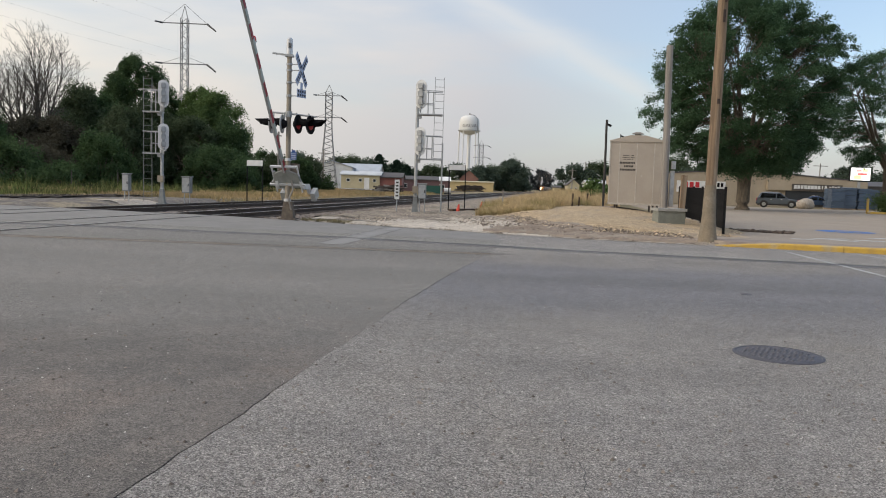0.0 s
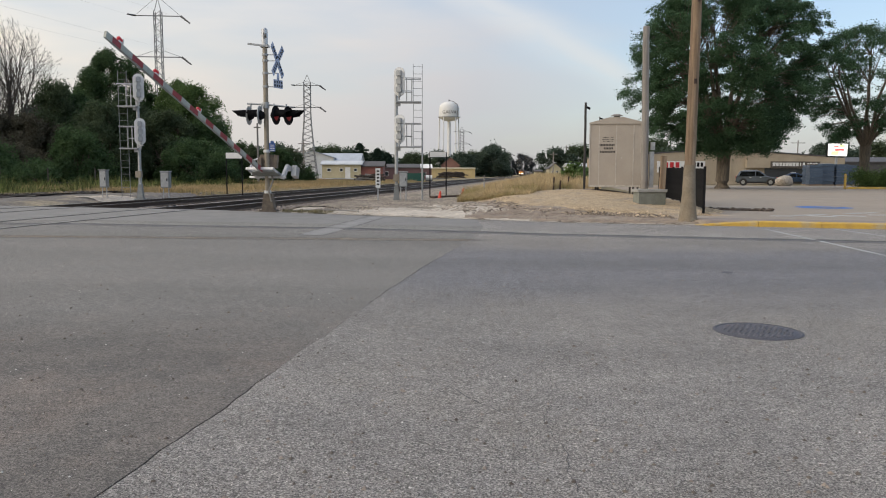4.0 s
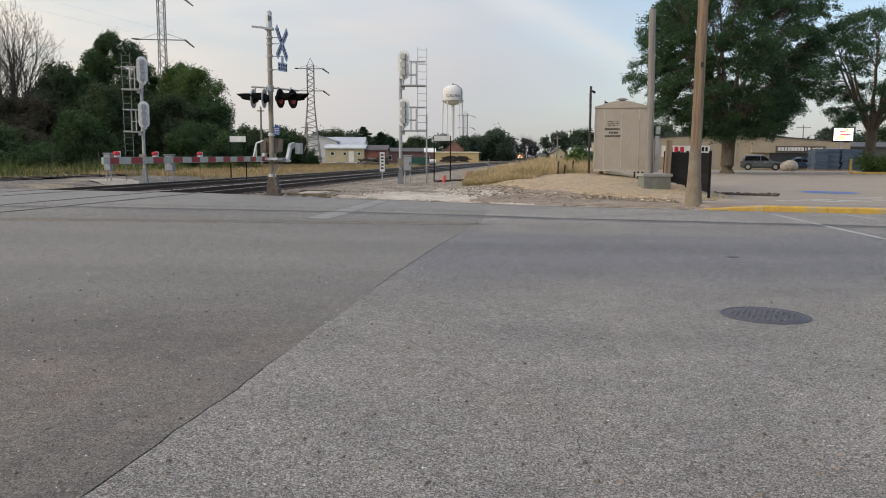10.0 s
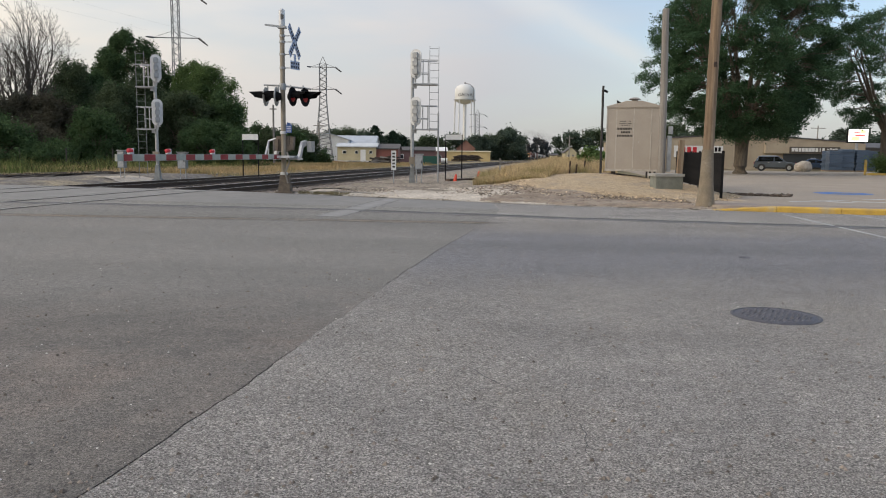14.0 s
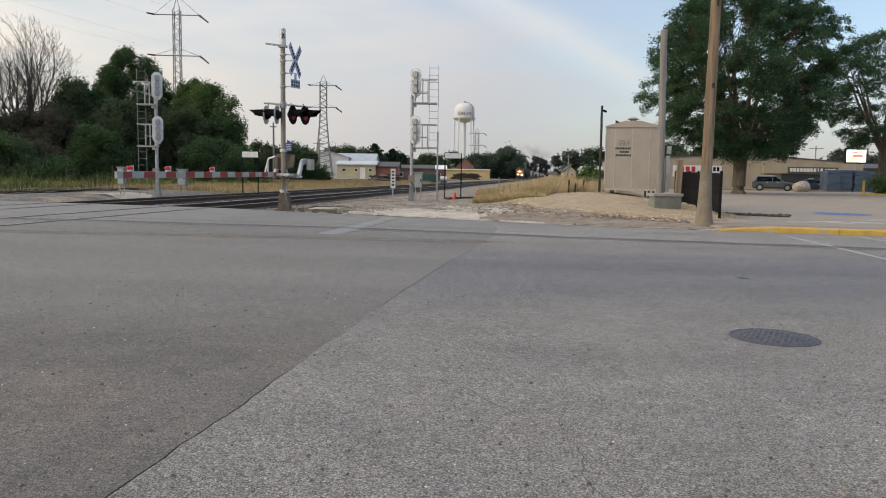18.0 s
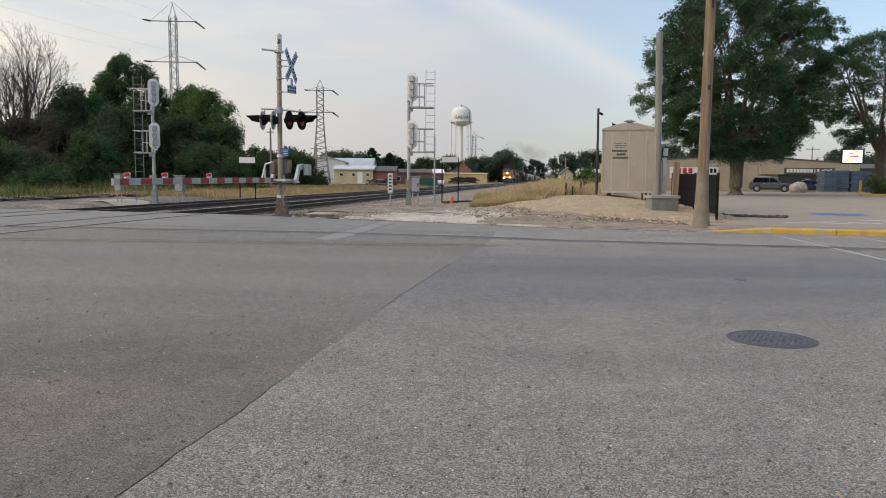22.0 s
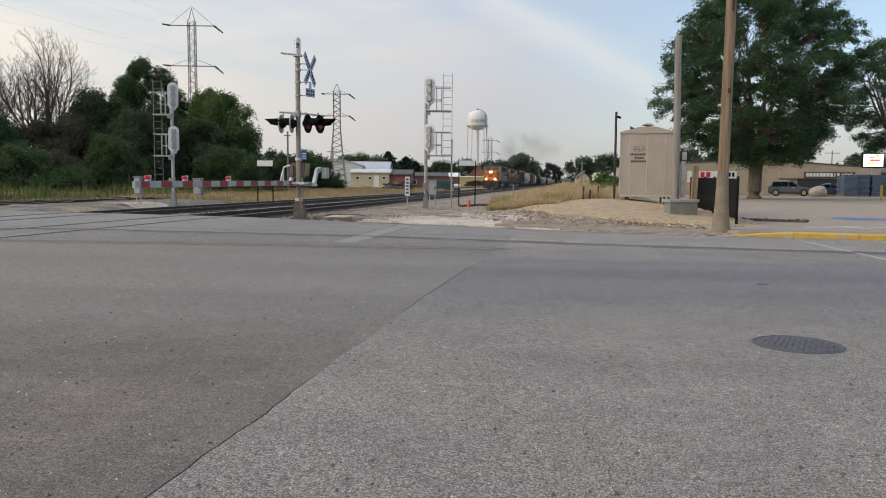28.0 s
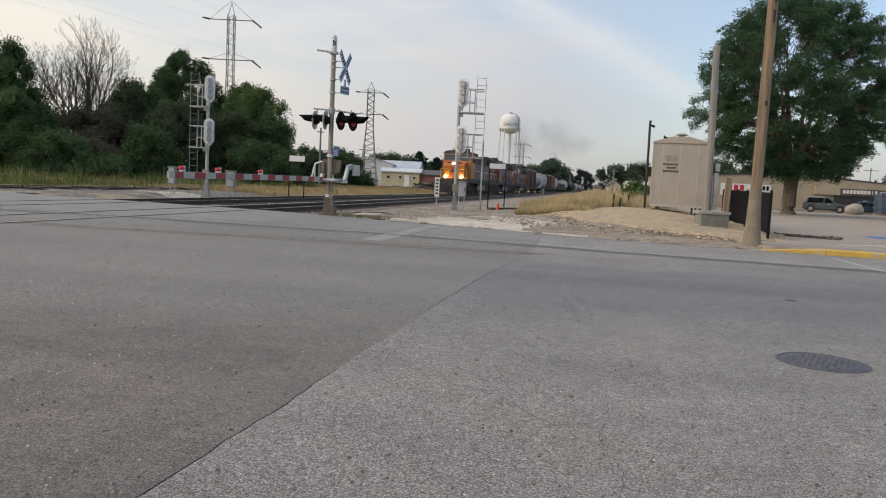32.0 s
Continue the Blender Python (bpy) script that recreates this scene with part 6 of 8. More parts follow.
bare_tree(pose(-39.4, 72.0, 0.3), 5, 15.0, 6.2, "leafless grey tree with fine arching branches", 18)
bare_tree(pose(-46.0, 73.0, 0.3), 8, 14.6, 4.2, "leafless grey tree with fine arching branches", 13)

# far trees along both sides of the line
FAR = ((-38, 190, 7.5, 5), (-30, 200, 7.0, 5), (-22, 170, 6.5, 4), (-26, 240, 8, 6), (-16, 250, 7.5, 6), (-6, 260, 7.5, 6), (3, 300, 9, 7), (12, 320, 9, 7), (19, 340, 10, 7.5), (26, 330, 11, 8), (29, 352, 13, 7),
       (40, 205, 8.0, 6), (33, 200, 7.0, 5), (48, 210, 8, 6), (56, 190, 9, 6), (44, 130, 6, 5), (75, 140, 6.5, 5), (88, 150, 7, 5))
far_models = []
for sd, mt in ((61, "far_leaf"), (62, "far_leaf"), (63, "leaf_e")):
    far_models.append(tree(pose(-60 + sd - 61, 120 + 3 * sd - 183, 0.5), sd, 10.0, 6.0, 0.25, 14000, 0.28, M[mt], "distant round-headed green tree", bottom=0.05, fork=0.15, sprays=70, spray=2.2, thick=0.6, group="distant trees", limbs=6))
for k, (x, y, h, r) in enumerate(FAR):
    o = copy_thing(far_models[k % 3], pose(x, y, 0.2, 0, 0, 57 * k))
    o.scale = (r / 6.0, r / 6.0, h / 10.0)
# dark dome of unclear kind, modelled as trees with haze in the leaf colour
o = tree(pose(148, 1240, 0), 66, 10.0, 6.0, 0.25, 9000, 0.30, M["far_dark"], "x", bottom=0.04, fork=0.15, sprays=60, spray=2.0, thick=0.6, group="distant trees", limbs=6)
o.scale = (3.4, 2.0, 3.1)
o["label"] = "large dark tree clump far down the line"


def conifer(m, h, seed):
    t = thing("conifer", m, "dark ragged pine behind the sheds", "tree", "pines")
    npr = np.random.RandomState(seed)
    part("trunk", R(((0, 0, 0), (0, 0, h * 0.97), 0.22, 0.05, 8)), M["bark"], t)
    c = []
    for k in range(13):
        u = 0.18 + 0.8 * k / 12
        r = h * 0.52 * (1 - u) ** 0.7 * npr.uniform(0.7, 1.15) + 0.3
        for j in range(6):
            a = npr.rand() * 6.28
            for q in range(60):
                w = npr.rand() ** 0.6
                c.append((r * w * math.cos(a) + npr.normal() * 0.16, r * w * math.sin(a) + npr.normal() * 0.16, h * u + 0.2 * r * w + npr.normal() * 0.12))
    o = new("crown", leaves_mesh("crown", c, 0.26, M["needles"], npr))
    o.parent = t
    return t


conifer(pose(-20.4, 220, 0.2), 9.6, 3)
conifer(pose(-15.5, 222, 0.2), 8.2, 4)
conifer(pose(-13.0, 228, 0.2), 7.0, 6)
conifer(pose(-27.5, 215, 0.2), 7.4, 7)


def blades(name, n, spot, h0, h1, w, mat, label, seed):
    """Standing grass: thin bent blades, each two faces."""
    rng = np.random.RandomState(seed)
    verts, faces = [], []
    k = 0
    while k < n:
        x, y, f = spot(rng)
        k += 1
        z = ground_z(x, y) - 0.03
        h = (h0 + (h1 - h0) * rng.rand()) * f
        a = rng.rand() * 6.28
        dx, dy = w * math.cos(a), w * math.sin(a)
        bx, by = rng.normal() * h * 0.28, rng.normal() * h * 0.28
        i = len(verts)
        verts += [(x - dx, y - dy, z), (x + dx, y + dy, z), (x + bx * 0.4 + dx * 0.8, y + by * 0.4 + dy * 0.8, z + h * 0.6), (x + bx * 0.4 - dx * 0.8, y + by * 0.4 - dy * 0.8, z + h * 0.6), (x + bx, y + by, z + h)]
        faces += [(i, i + 1, i + 2, i + 3), (i + 3, i + 2, i + 4)]
    me = bpy.data.meshes.new(name)
    me.from_pydata(verts, [], faces)
    me.materials.append(mat)
    return tagged(new(name, me), label, "grass", kind="stuff")


def straw_spot(rng):
    while True:
        y = 26.6 + 92 * rng.rand() ** 2.2
        lo, hi = 4.2, -2.5 - (y - 30) * 0.05
        l = lo + (hi - lo) * rng.rand()
        p = TL * l + TD * (y / TD.y)
        if p.y < 26.6 or p.x < 1.0 + 0.10 * (p.y - 27) - 0.004 * (p.y - 27) ** 2 and p.y < 38 or (p.x > 3.4 + (p.y - 26.6) * 0.28 and p.y < 36) or (p.x > 5.6 and p.y < 33):
            continue
        edge = smooth(4.2, 3.0, l + 0.5 * noise.noise((p.x, p.y * 0.6, 7))) ** 1.3
        near = smooth(26.0, 29.5, p.y + 0.8 * noise.noise((p.x * 0.9, 3, 1)))
        if rng.rand() > 0.04 + 0.96 * edge:
            continue
        return p.x, p.y, (0.35 + 0.65 * edge) * (0.4 + 0.6 * near) * (0.75 + 0.5 * noise.noise((p.x * 0.5, p.y * 0.3, 1)))


def weed_spot(rng):
    s = 24 + 45 * rng.rand()
    l = 26.0 + 20 * rng.rand() ** 1.2
    p = at_track(s, l)
    return p.x, p.y, 0.25 + 1.7 * abs(noise.noise((p.x * 0.35, p.y * 0.35, 4)))


def field_spot(rng):
    s = 40 + 85 * rng.rand() ** 1.3
    l = 18.6 + 22 * rng.rand()
    p = at_track(s, l)
    return p.x, p.y, 0.6 + 0.6 * abs(noise.noise((p.x * 0.2, p.y * 0.2, 8)))


blades("tall_dry_grass", 100000, straw_spot, 0.30, 0.82, 0.010, M["straw"], "tall golden dry grass beside the railway", 21)
blades("green_weeds", 34000, weed_spot, 0.3, 1.0, 0.016, M["green_grass"], "rank yellow-green weeds below the wood", 22)
def siding_spot(rng):
    p = at_track(22 + 55 * rng.rand(), 24.0 + 3.0 * rng.rand())
    if p.y < far_edge(p.x) + 0.6:
        p = at_track(60 + 20 * rng.rand(), 22 + 5 * rng.rand())
    return p.x, p.y, 0.4 + 0.9 * abs(noise.noise((p.x * 0.5, p.y * 0.5, 2)))


def mast_weed_spot(rng):
    x = -4.3 + 1.5 * rng.rand()
    return x, far_edge(x) + 0.15 + 0.9 * rng.rand() ** 1.5, 0.4 + 0.8 * abs(noise.noise((x * 2, 0, 2)))


M["dull_weed"] = material("dull_olive_weeds", (0.16, 0.145, 0.08), (0.22, 0.19, 0.12), 0.95, scale=2, fine=6, bump=0, grain=0.2, rnd=0.5, spec=0.1)
blades("mast_weeds", 1500, mast_weed_spot, 0.06, 0.22, 0.008, M["dull_weed"], "low dull weeds beside the crossing mast", 27)
blades("siding_weeds", 9000, siding_spot, 0.06, 0.3, 0.014, M["straw"], "short dry weeds round the old siding", 24)
blades("field_grass", 70000, field_spot, 0.15, 0.5, 0.014, M["field"], "dry yellow grass beyond the tracks", 23)


def bush(m, seed, sx, sy, sz, n, mat, label, size=0.10):
    npr = np.random.RandomState(seed)
    t = thing("bush", m, label, "bush", "bushes")
    lobes = npr.normal(size=(26, 3)) * (0.42, 0.42, 0.30)
    c = lobes[npr.randint(0, 26, n)] + npr.normal(size=(n, 3)) * 0.17
    c *= (sx, sy, sz)
    c[:, 2] = np.abs(c[:, 2] + sz * 0.45)
    o = new("foliage", leaves_mesh("foliage", c, size, mat, npr))
    o.parent = t
    part("stems", R(((0, 0, -0.1), (0.2, 0, sz * 0.7), 0.04, 0.02, 6), ((0, 0, -0.1), (-0.25, 0.1, sz * 0.6), 0.04, 0.02, 6)), M["bark"], t)
    return t


bush(pose(8.4, 42.0, 0.45), 2, 0.9, 0.8, 0.95, 8000, M["leaf_d"], "green scrub behind the bungalow")
bush(pose(10.0, 53.0, 0.55), 3, 2.4, 1.2, 0.45, 4000, M["leaf_d"], "green scrub behind the bungalow")
bush(pose(40.2, 65.6, 0.1), 4, 3.4, 1.5, 1.7, 22000, M["leaf_d"], "clipped green hedge on the island", 0.07)
bush(pose(-16.6, 104.0, 0.2), 5, 1.0, 0.9, 1.6, 1500, M["leaf_b"], "dark shrub in the dry field")
bush(pose(-19.0, 104.0, 0.2), 6, 1.6, 1.2, 2.0, 2400, M["leaf_b"], "dark shrub in the dry field")
bush(pose(-23.5, 100.0, 0.2), 7, 3.6, 2.2, 2.2, 9000, M["leaf_b"], "dark shrub in the dry field")


# ---------------------------------------------------------------- pylons, water tower
M["lattice"] = material("weathered_lattice_steel", (0.28, 0.28, 0.28), (0.2, 0.2, 0.2), 0.6, 0.4, scale=2)
M["wire"] = material("wire", (0.30, 0.30, 0.31), rough=0.6, metal=0.5)
M["insulator"] = material("dark_insulator", (0.03, 0.03, 0.035), rough=0.4)


def pylon(m, h, wide, foot, arms, label, r=0.07):
    """A slender lattice mast whose legs spread towards the foot."""
    t = thing("power_pylon", m, label, "pylon", "power pylons")
    top = h * 0.965
    def half(z):
        u = max(0.0, 1 - z / (h * 0.62))
        return wide / 2 + (foot - wide) / 2 * u ** 1.3
    levels = [h * 0.93 * (k / 32) for k in range(33)]
    for sx in (-1, 1):
        for sy in (-1, 1):
            bm = bmesh.new()
            tube(bm, [(sx * half(z), sy * half(z), z) for z in levels], [r] * len(levels), 5)
            part("leg", bm, M["lattice"], t)
    bm = bmesh.new()
    for i, (a, b) in enumerate(zip(levels, levels[1:])):
        f = 1 if i % 2 else -1
        for sy in (-1, 1):
            rod(bm, (-f * half(a), sy * half(a), a), (f * half(b), sy * half(b), b), r * 0.55, None, 4)
            rod(bm, (sy * half(a), -f * half(a), a), (sy * half(b), f * half(b), b), r * 0.55, None, 4)
    tagged(part("bracing", bm, M["lattice"], t), kind="stuff")
    part("peak", R(((-wide / 2, 0, h * 0.93), (0, 0, h), r * 0.8, r * 0.6, 5), ((wide / 2, 0, h * 0.93), (0, 0, h), r * 0.8, r * 0.6, 5)), M["lattice"], t)
    for zr, reach in arms:
        z = h * zr
        a = part("crossarm", R(((-reach, 0, z), (reach, 0, z), r * 1.1, None, 6), ((-reach, 0, z), (0, 0, z + reach * 0.85 if zr > 0.9 else z + reach * 0.35), r * 0.4, None, 4), ((reach, 0, z), (0, 0, z + reach * 0.85 if zr > 0.9 else z + reach * 0.35), r * 0.4, None, 4)), M["lattice"], t)
        part("insulator", R(((reach, 0, z), (reach + 1.1, -0.6, z - 0.85), r * 2.2, r * 1.4, 8)), M["insulator"], a)
        part("insulator", R(((-reach, 0, z), (-reach - 0.4, -1.2, z - 0.1), r * 2.0, r * 1.4, 8)), M["insulator"], a)
    return t


pylon(pose(-30.4, 87.0, 0.2, 0, 0, 4), 20.4, 0.72, 1.3, ((0.905, 2.5), (0.685, 2.5)), "slender lattice power pylon rising behind the wood", 0.055)
pylon(pose(-22.15, 138.0, 0.3, 0, 0, 4), 18.5, 1.17, 3.35, ((0.90, 2.2), (0.69, 2.25)), "lattice power pylon with splayed legs behind the sheds", 0.07)
pylon(pose(13.0, 323.0, 0.2, 0, 0, 4), 21.0, 1.6, 3.4, ((0.90, 3.0), (0.66, 3.0)), "distant lattice power pylon by the line", 0.08)
pylon(pose(48.2, 536.0, 0.2, 0, 0, 4), 21.4, 2.0, 4.0, ((0.90, 3.0), (0.66, 3.0)), "distant lattice power pylon by the line", 0.2)
pylon(pose(66.0, 640.0, 0.2, 0, 0, 4), 19.4, 2.0, 4.0, ((0.90, 3.0), (0.66, 3.0)), "distant lattice power pylon by the line", 0.2)


def wire(a, b, sag, r, label="thin dark overhead wire"):
    bm = bmesh.new()
    a, b = Vector(a), Vector(b)
    prev = a
    for k in range(1, 15):
        u = k / 14
        p = a.lerp(b, u)
        p.z -= sag * 4 * u * (1 - u)
        rod(bm, prev, p, r, None, 4)
        prev = p
    solid("overhead_wire", bm, M["wire"], pose(0, 0, 0), label, "wire", "overhead wires")


for x, z in ((-2.3, 18.4), (2.3, 18.4), (-2.3, 14.6), (2.3, 14.6)):
    wire((-30.4 + x - 1, 87.0, z + 0.4), (-52.0 + x, -40.0, z + 0.9), 1.5, 0.0045)

wt = thing("water_tower", pose(8.9, 380, 0), "white town water tower on slim legs with dark lettering", "water tower")
bm = bmesh.new()
lathe(bm, [(0.6, 27.3), (3.2, 27.9), (4.75, 29.0), (4.95, 29.6), (4.95, 33.6), (4.7, 34.8), (3.9, 36.0), (2.3, 36.8), (0.4, 37.1)], 40)
part("tank", bm, M["white"], wt, smooth=True)
bm = bmesh.new()
lathe(bm, [(5.3, 29.3), (5.55, 29.3), (5.55, 29.55), (5.3, 29.55)], 40)
part("balcony", bm, M["steel"], wt)
for k in range(5):
    a = math.radians(20 + 72 * k)
    part("leg", R(((5.6 * math.cos(a), 5.6 * math.sin(a), 0), (4.95 * math.cos(a), 4.95 * math.sin(a), 29.4), 0.32, 0.3, 10)), M["white"], wt)
part("riser", R(((0, 0, 0), (0, 0, 27.6), 0.85, 0.85, 16)), M["white"], wt)
part("overflow_pipe", R(((4.0, -3.4, 29.6), (4.0, -3.4, 35.2), 0.16, None, 8), ((4.0, -3.4, 35.2), (2.2, -2.0, 36.9), 0.16, None, 8), ((2.2, -2.0, 36.9), (0, 0, 37.5), 0.16, None, 8)), M["lattice"], wt)
part("finial", R(((0, 0, 37.0), (0, 0, 38.0), 0.5, 0.3, 12)), M["lattice"], wt)
txt = bpy.data.curves.new("town_name", "FONT")
txt.body, txt.size, txt.extrude, txt.align_x = "GALVA", 2.1, 0.02, "CENTER"
tmp = bpy.data.objects.new("tmp", txt)
scene.collection.objects.link(tmp)
dg = bpy.context.evaluated_depsgraph_get()
me = bpy.data.meshes.new_from_object(tmp.evaluated_get(dg))
bpy.data.objects.remove(tmp)
for v in me.vertices:
    a = v.co.x * 1.15 / 5.0
    v.co = Vector((5.0 * math.sin(a), -5.0 * math.cos(a) - v.co.z, 30.9 + v.co.y))
me.materials.clear()
me.materials.append(M["dark_text"])
o = new("town_name", me)
o.parent = wt
o["label"] = "dark town name lettering"


# ---------------------------------------------------------------- buildings
def paint(name, col, **kw):
    M[name] = material(name, col, tuple(v * 0.85 for v in col), kw.pop("rough", 0.75), scale=0.6, fine=9, grain=0.08, bump=0.05, **kw)


paint("pale_metal", (0.55, 0.58, 0.60))
paint("beige_metal", (0.42, 0.35, 0.255))
paint("roof_dark", (0.09, 0.085, 0.085))
paint("roof_blue", (0.42, 0.46, 0.51), rough=0.5)
paint("shed_white", (0.80, 0.80, 0.78))
paint("shed_cream", (0.52, 0.46, 0.30))
paint("shed_red", (0.26, 0.10, 0.08))
paint("shed_maroon", (0.15, 0.085, 0.085))
paint("wall_yellow", (0.56, 0.43, 0.21))
paint("brick_dull", (0.25, 0.13, 0.10))
paint("dumpster_green", (0.02, 0.09, 0.07))
paint("pallet_blue", (0.075, 0.11, 0.165), rough=0.3)
paint("sign_red", (0.55, 0.03, 0.04))
M["window_dark"] = glass("dark_window", (0.03, 0.035, 0.04), 0.15)


def house(name, m, w, d, h, rise, wall, roof, label, windows=(), ridge="x", door=None, over=0.25, category="building", ribs=0):
    """A gabled building; its front faces -y. windows: (x, z, w, h) on the front."""
    t = thing(name, m, label, category)
    bm = bmesh.new()
    if ridge == "x":
        prism(bm, [(-d / 2, 0), (d / 2, 0), (d / 2, h), (0, h + rise), (-d / 2, h)], "x", -w / 2, w / 2)
    else:
        prism(bm, [(-w / 2, 0), (w / 2, 0), (w / 2, h), (0, h + rise), (-w / 2, h)], "y", -d / 2, d / 2)
    part("wall", bm, M[wall], t)
    span, length = (d, w) if ridge == "x" else (w, d)
    for s in (-1, 1):
        a, b = span / 2 + over, 0.0
        zl = h - rise * over / (span / 2)
        bm = bmesh.new()
        prism(bm, [(s * a, zl + 0.01), (s * b, h + rise + 0.01), (s * b, h + rise + 0.16), (s * a, zl + 0.16)], "x" if ridge == "x" else "y", -length / 2 - over, length / 2 + over)
        part("roof", bm, M[roof], t)
    for k in range(ribs):
        x = -w / 2 + w * (k + 0.5) / ribs
        top = h + (rise * (1 - abs(x) / (w / 2)) if ridge == "y" else 0)
        part("wall_rib", B(((x, -d / 2 - 0.02, top / 2), (0.07, 0.04, top - 0.1))), M[wall], t)
    for x, z, ww, hh in windows:
        wi = part("window", B(((x, -d / 2 - 0.03, z), (ww + 0.12, 0.05, hh + 0.12))), M["white"], t)
        part("pane", B(((x, -d / 2 - 0.06, z), (ww, 0.02, hh))), M["window_dark"], wi)
    if door:
        x, ww, hh = door
        part("door", B(((x, -d / 2 - 0.03, hh / 2), (ww, 0.06, hh))), M["shed_white"], t)
    return t


# the long store beyond the lot
store = house("store_building", pose(38.7, 105.5, 0.0, 0, 0, 0), 32.0, 10.0, 3.55, 1.05, "beige_metal", "roof_dark", "long beige ribbed-metal store with low gable", ridge="y", over=0.1, ribs=40)
part("fascia", B(((9.5, -5.25, 2.85), (13.0, 0.5, 1.35))), M["beige_metal"], store, "projecting beige fascia")
part("shopfront", B(((10.8, -5.06, 1.15), (10.5, 0.1, 2.0))), M["window_dark"], store, "dark glazed shopfront")
M["sign_brown"] = material("dull_brown_board", (0.10, 0.085, 0.07), (0.08, 0.068, 0.058), 0.8, scale=2)
sign = part("name_sign", B(((9.4, -5.55, 2.62), (6.6, 0.06, 0.85))), M["sign_brown"], store, "dull brown sign board with white lettering")
for k, w in enumerate((0.34, 0.34, 0.30, 0.34, 0.34, 0.40, 0.34, 0.32, 0.10, 0.28)):
    part("letter_shape", B(((6.55 + k * 0.44, -5.6, 2.66), (w, 0.04, 0.46)), ((6.55 + k * 0.44, -5.6, 2.66 + 0.12 * (-1) ** k), (w + 0.06, 0.05, 0.08))), M["white"], sign)
for k in range(4):
    part("letter_shape", B(((11.1 + k * 0.36, -5.6, 2.74 + 0.06 * (k % 2)), (0.27, 0.04, 0.14))), M["white"], sign)
b2 = part("banner", B(((-5.6, -5.08, 2.3), (6.4, 0.05, 1.5))), M["white"], store, "white banner with red and black lettering")
for k in range(3):
    part("letter_shape", B(((-7.6 + k * 0.75, -5.13, 2.55), (0.5, 0.04, 0.7))), M["sign_red"], b2)
for k in range(4):
    part("letter_shape", B(((-4.3 + k * 0.48, -5.13, 2.6), (0.3, 0.04, 0.55))), M["black"], b2)
for k in range(6):
    part("letter_shape", B(((-6.0 + k * 0.62, -5.13, 1.83), (0.42, 0.04, 0.42))), M["black"], b2)
house("store_wing", pose(66.0, 122, 0.0), 20, 14, 3.2, 0.8, "roof_dark", "roof_dark", "dark low building behind the sign", ridge="x")

# electronic sign on its post
sg = thing("electronic_sign", pose(49.88, 93, 0.1), "bright electronic message board on a steel post", "sign")
part("sign_post", R(((0, 0.2, 0), (0, 0.2, 3.4), 0.16, None, 12)), M["steel"], sg)
part("cabinet", B(((0, 0.12, 4.2), (2.5, 0.28, 1.7))), M["black"], sg)
part("display", B(((0, -0.04, 4.25), (2.35, 0.04, 1.5))), glow("white_display", (1.0, 0.98, 0.92), 1.5), sg, "glowing white display")
part("display_field", B(((-0.35, -0.065, 3.85), (1.0, 0.01, 0.5)), ((0.55, -0.065, 4.7), (0.7, 0.01, 0.4))), glow("yellow_green_display", (0.75, 0.85, 0.35), 1.1), sg, "yellow-green lit field")
part("display_text", B(((0.2, -0.07, 4.25), (1.2, 0.02, 0.24)), ((-0.2, -0.07, 4.62), (0.7, 0.02, 0.16))), glow("red_display", (0.85, 0.12, 0.12), 0.9), sg, "red lit bars")

# sheds beyond the tracks
house("white_shed", pose(-22.2, 148, 0.2, 0, 0, 4), 7.4, 16, 4.0, 1.1, "shed_white", "roof_blue", "large white shed with blue-grey metal roof", ridge="y")
house("blue_roof_shed", pose(-17.6, 150, 0.2, 0, 0, 0), 8.0, 12, 2.8, 2.1, "shed_white", "roof_blue", "low shed with blue-grey metal roof", ridge="x")
house("cream_annex", pose(-13.9, 121, 0.55, 0, 0, 0), 6.0, 5, 2.1, 0.5, "shed_cream", "pale_metal", "cream low annex with two small windows", ((-1.9, 1.3, 0.5, 0.4), (0.0, 1.3, 0.4, 0.4), (2.2, 1.3, 0.4, 0.4)), door=(1.0, 0.8, 1.7))
house("red_shed", pose(-9.2, 122, 0.5, 0, 0, 0), 3.4, 6, 1.9, 0.7, "shed_red", "roof_dark", "small red shed with dark roof", ridge="x")
house("maroon_shed", pose(-6.5, 160, 0.1, 0, 0, 2), 8.0, 8, 2.4, 0.7, "shed_maroon", "roof_dark", "long dull maroon shed", ((-3, 1.2, 1.2, 0.8), (1, 1.2, 1.2, 0.8)))
house("pale_roof_shed", pose(-5.0, 190, 0.1, 0, 0, 2), 10.0, 8, 2.6, 0.9, "shed_maroon", "shed_white", "long shed with pale metal roof", ((-3, 1.2, 1.2, 0.8), (3, 1.2, 1.2, 0.8)))
house("yellow_building", pose(6.4, 236, 0.0, 0, 0, 0), 14.0, 8, 2.9, 0.25, "wall_yellow", "shed_cream", "long plain yellow building beside the line")
house("brick_house", pose(6.5, 258, 0.0), 6.0, 6, 4.2, 2.6, "brick_dull", "brick_dull", "dull red house with a steep roof behind the yellow building", ridge="y")
house("gable_house", pose(27.7, 172, 0.3), 2.6, 4, 2.3, 1.1, "shed_cream", "roof_dark", "small cream gabled house beyond the grass", ((-0.5, 1.4, 0.35, 0.6), (0.5, 1.4, 0.35, 0.6)), ridge="y")
house("white_barn", pose(30.6, 154, 0.5), 6.4, 6, 2.3, 0.55, "shed_white", "pale_metal", "long white metal building beyond the grass", ridge="x")
house("cream_hut", pose(25.0, 178, 0.3), 1.5, 2, 1.6, 0.3, "shed_cream", "roof_dark", "tiny cream hut beyond the grass")
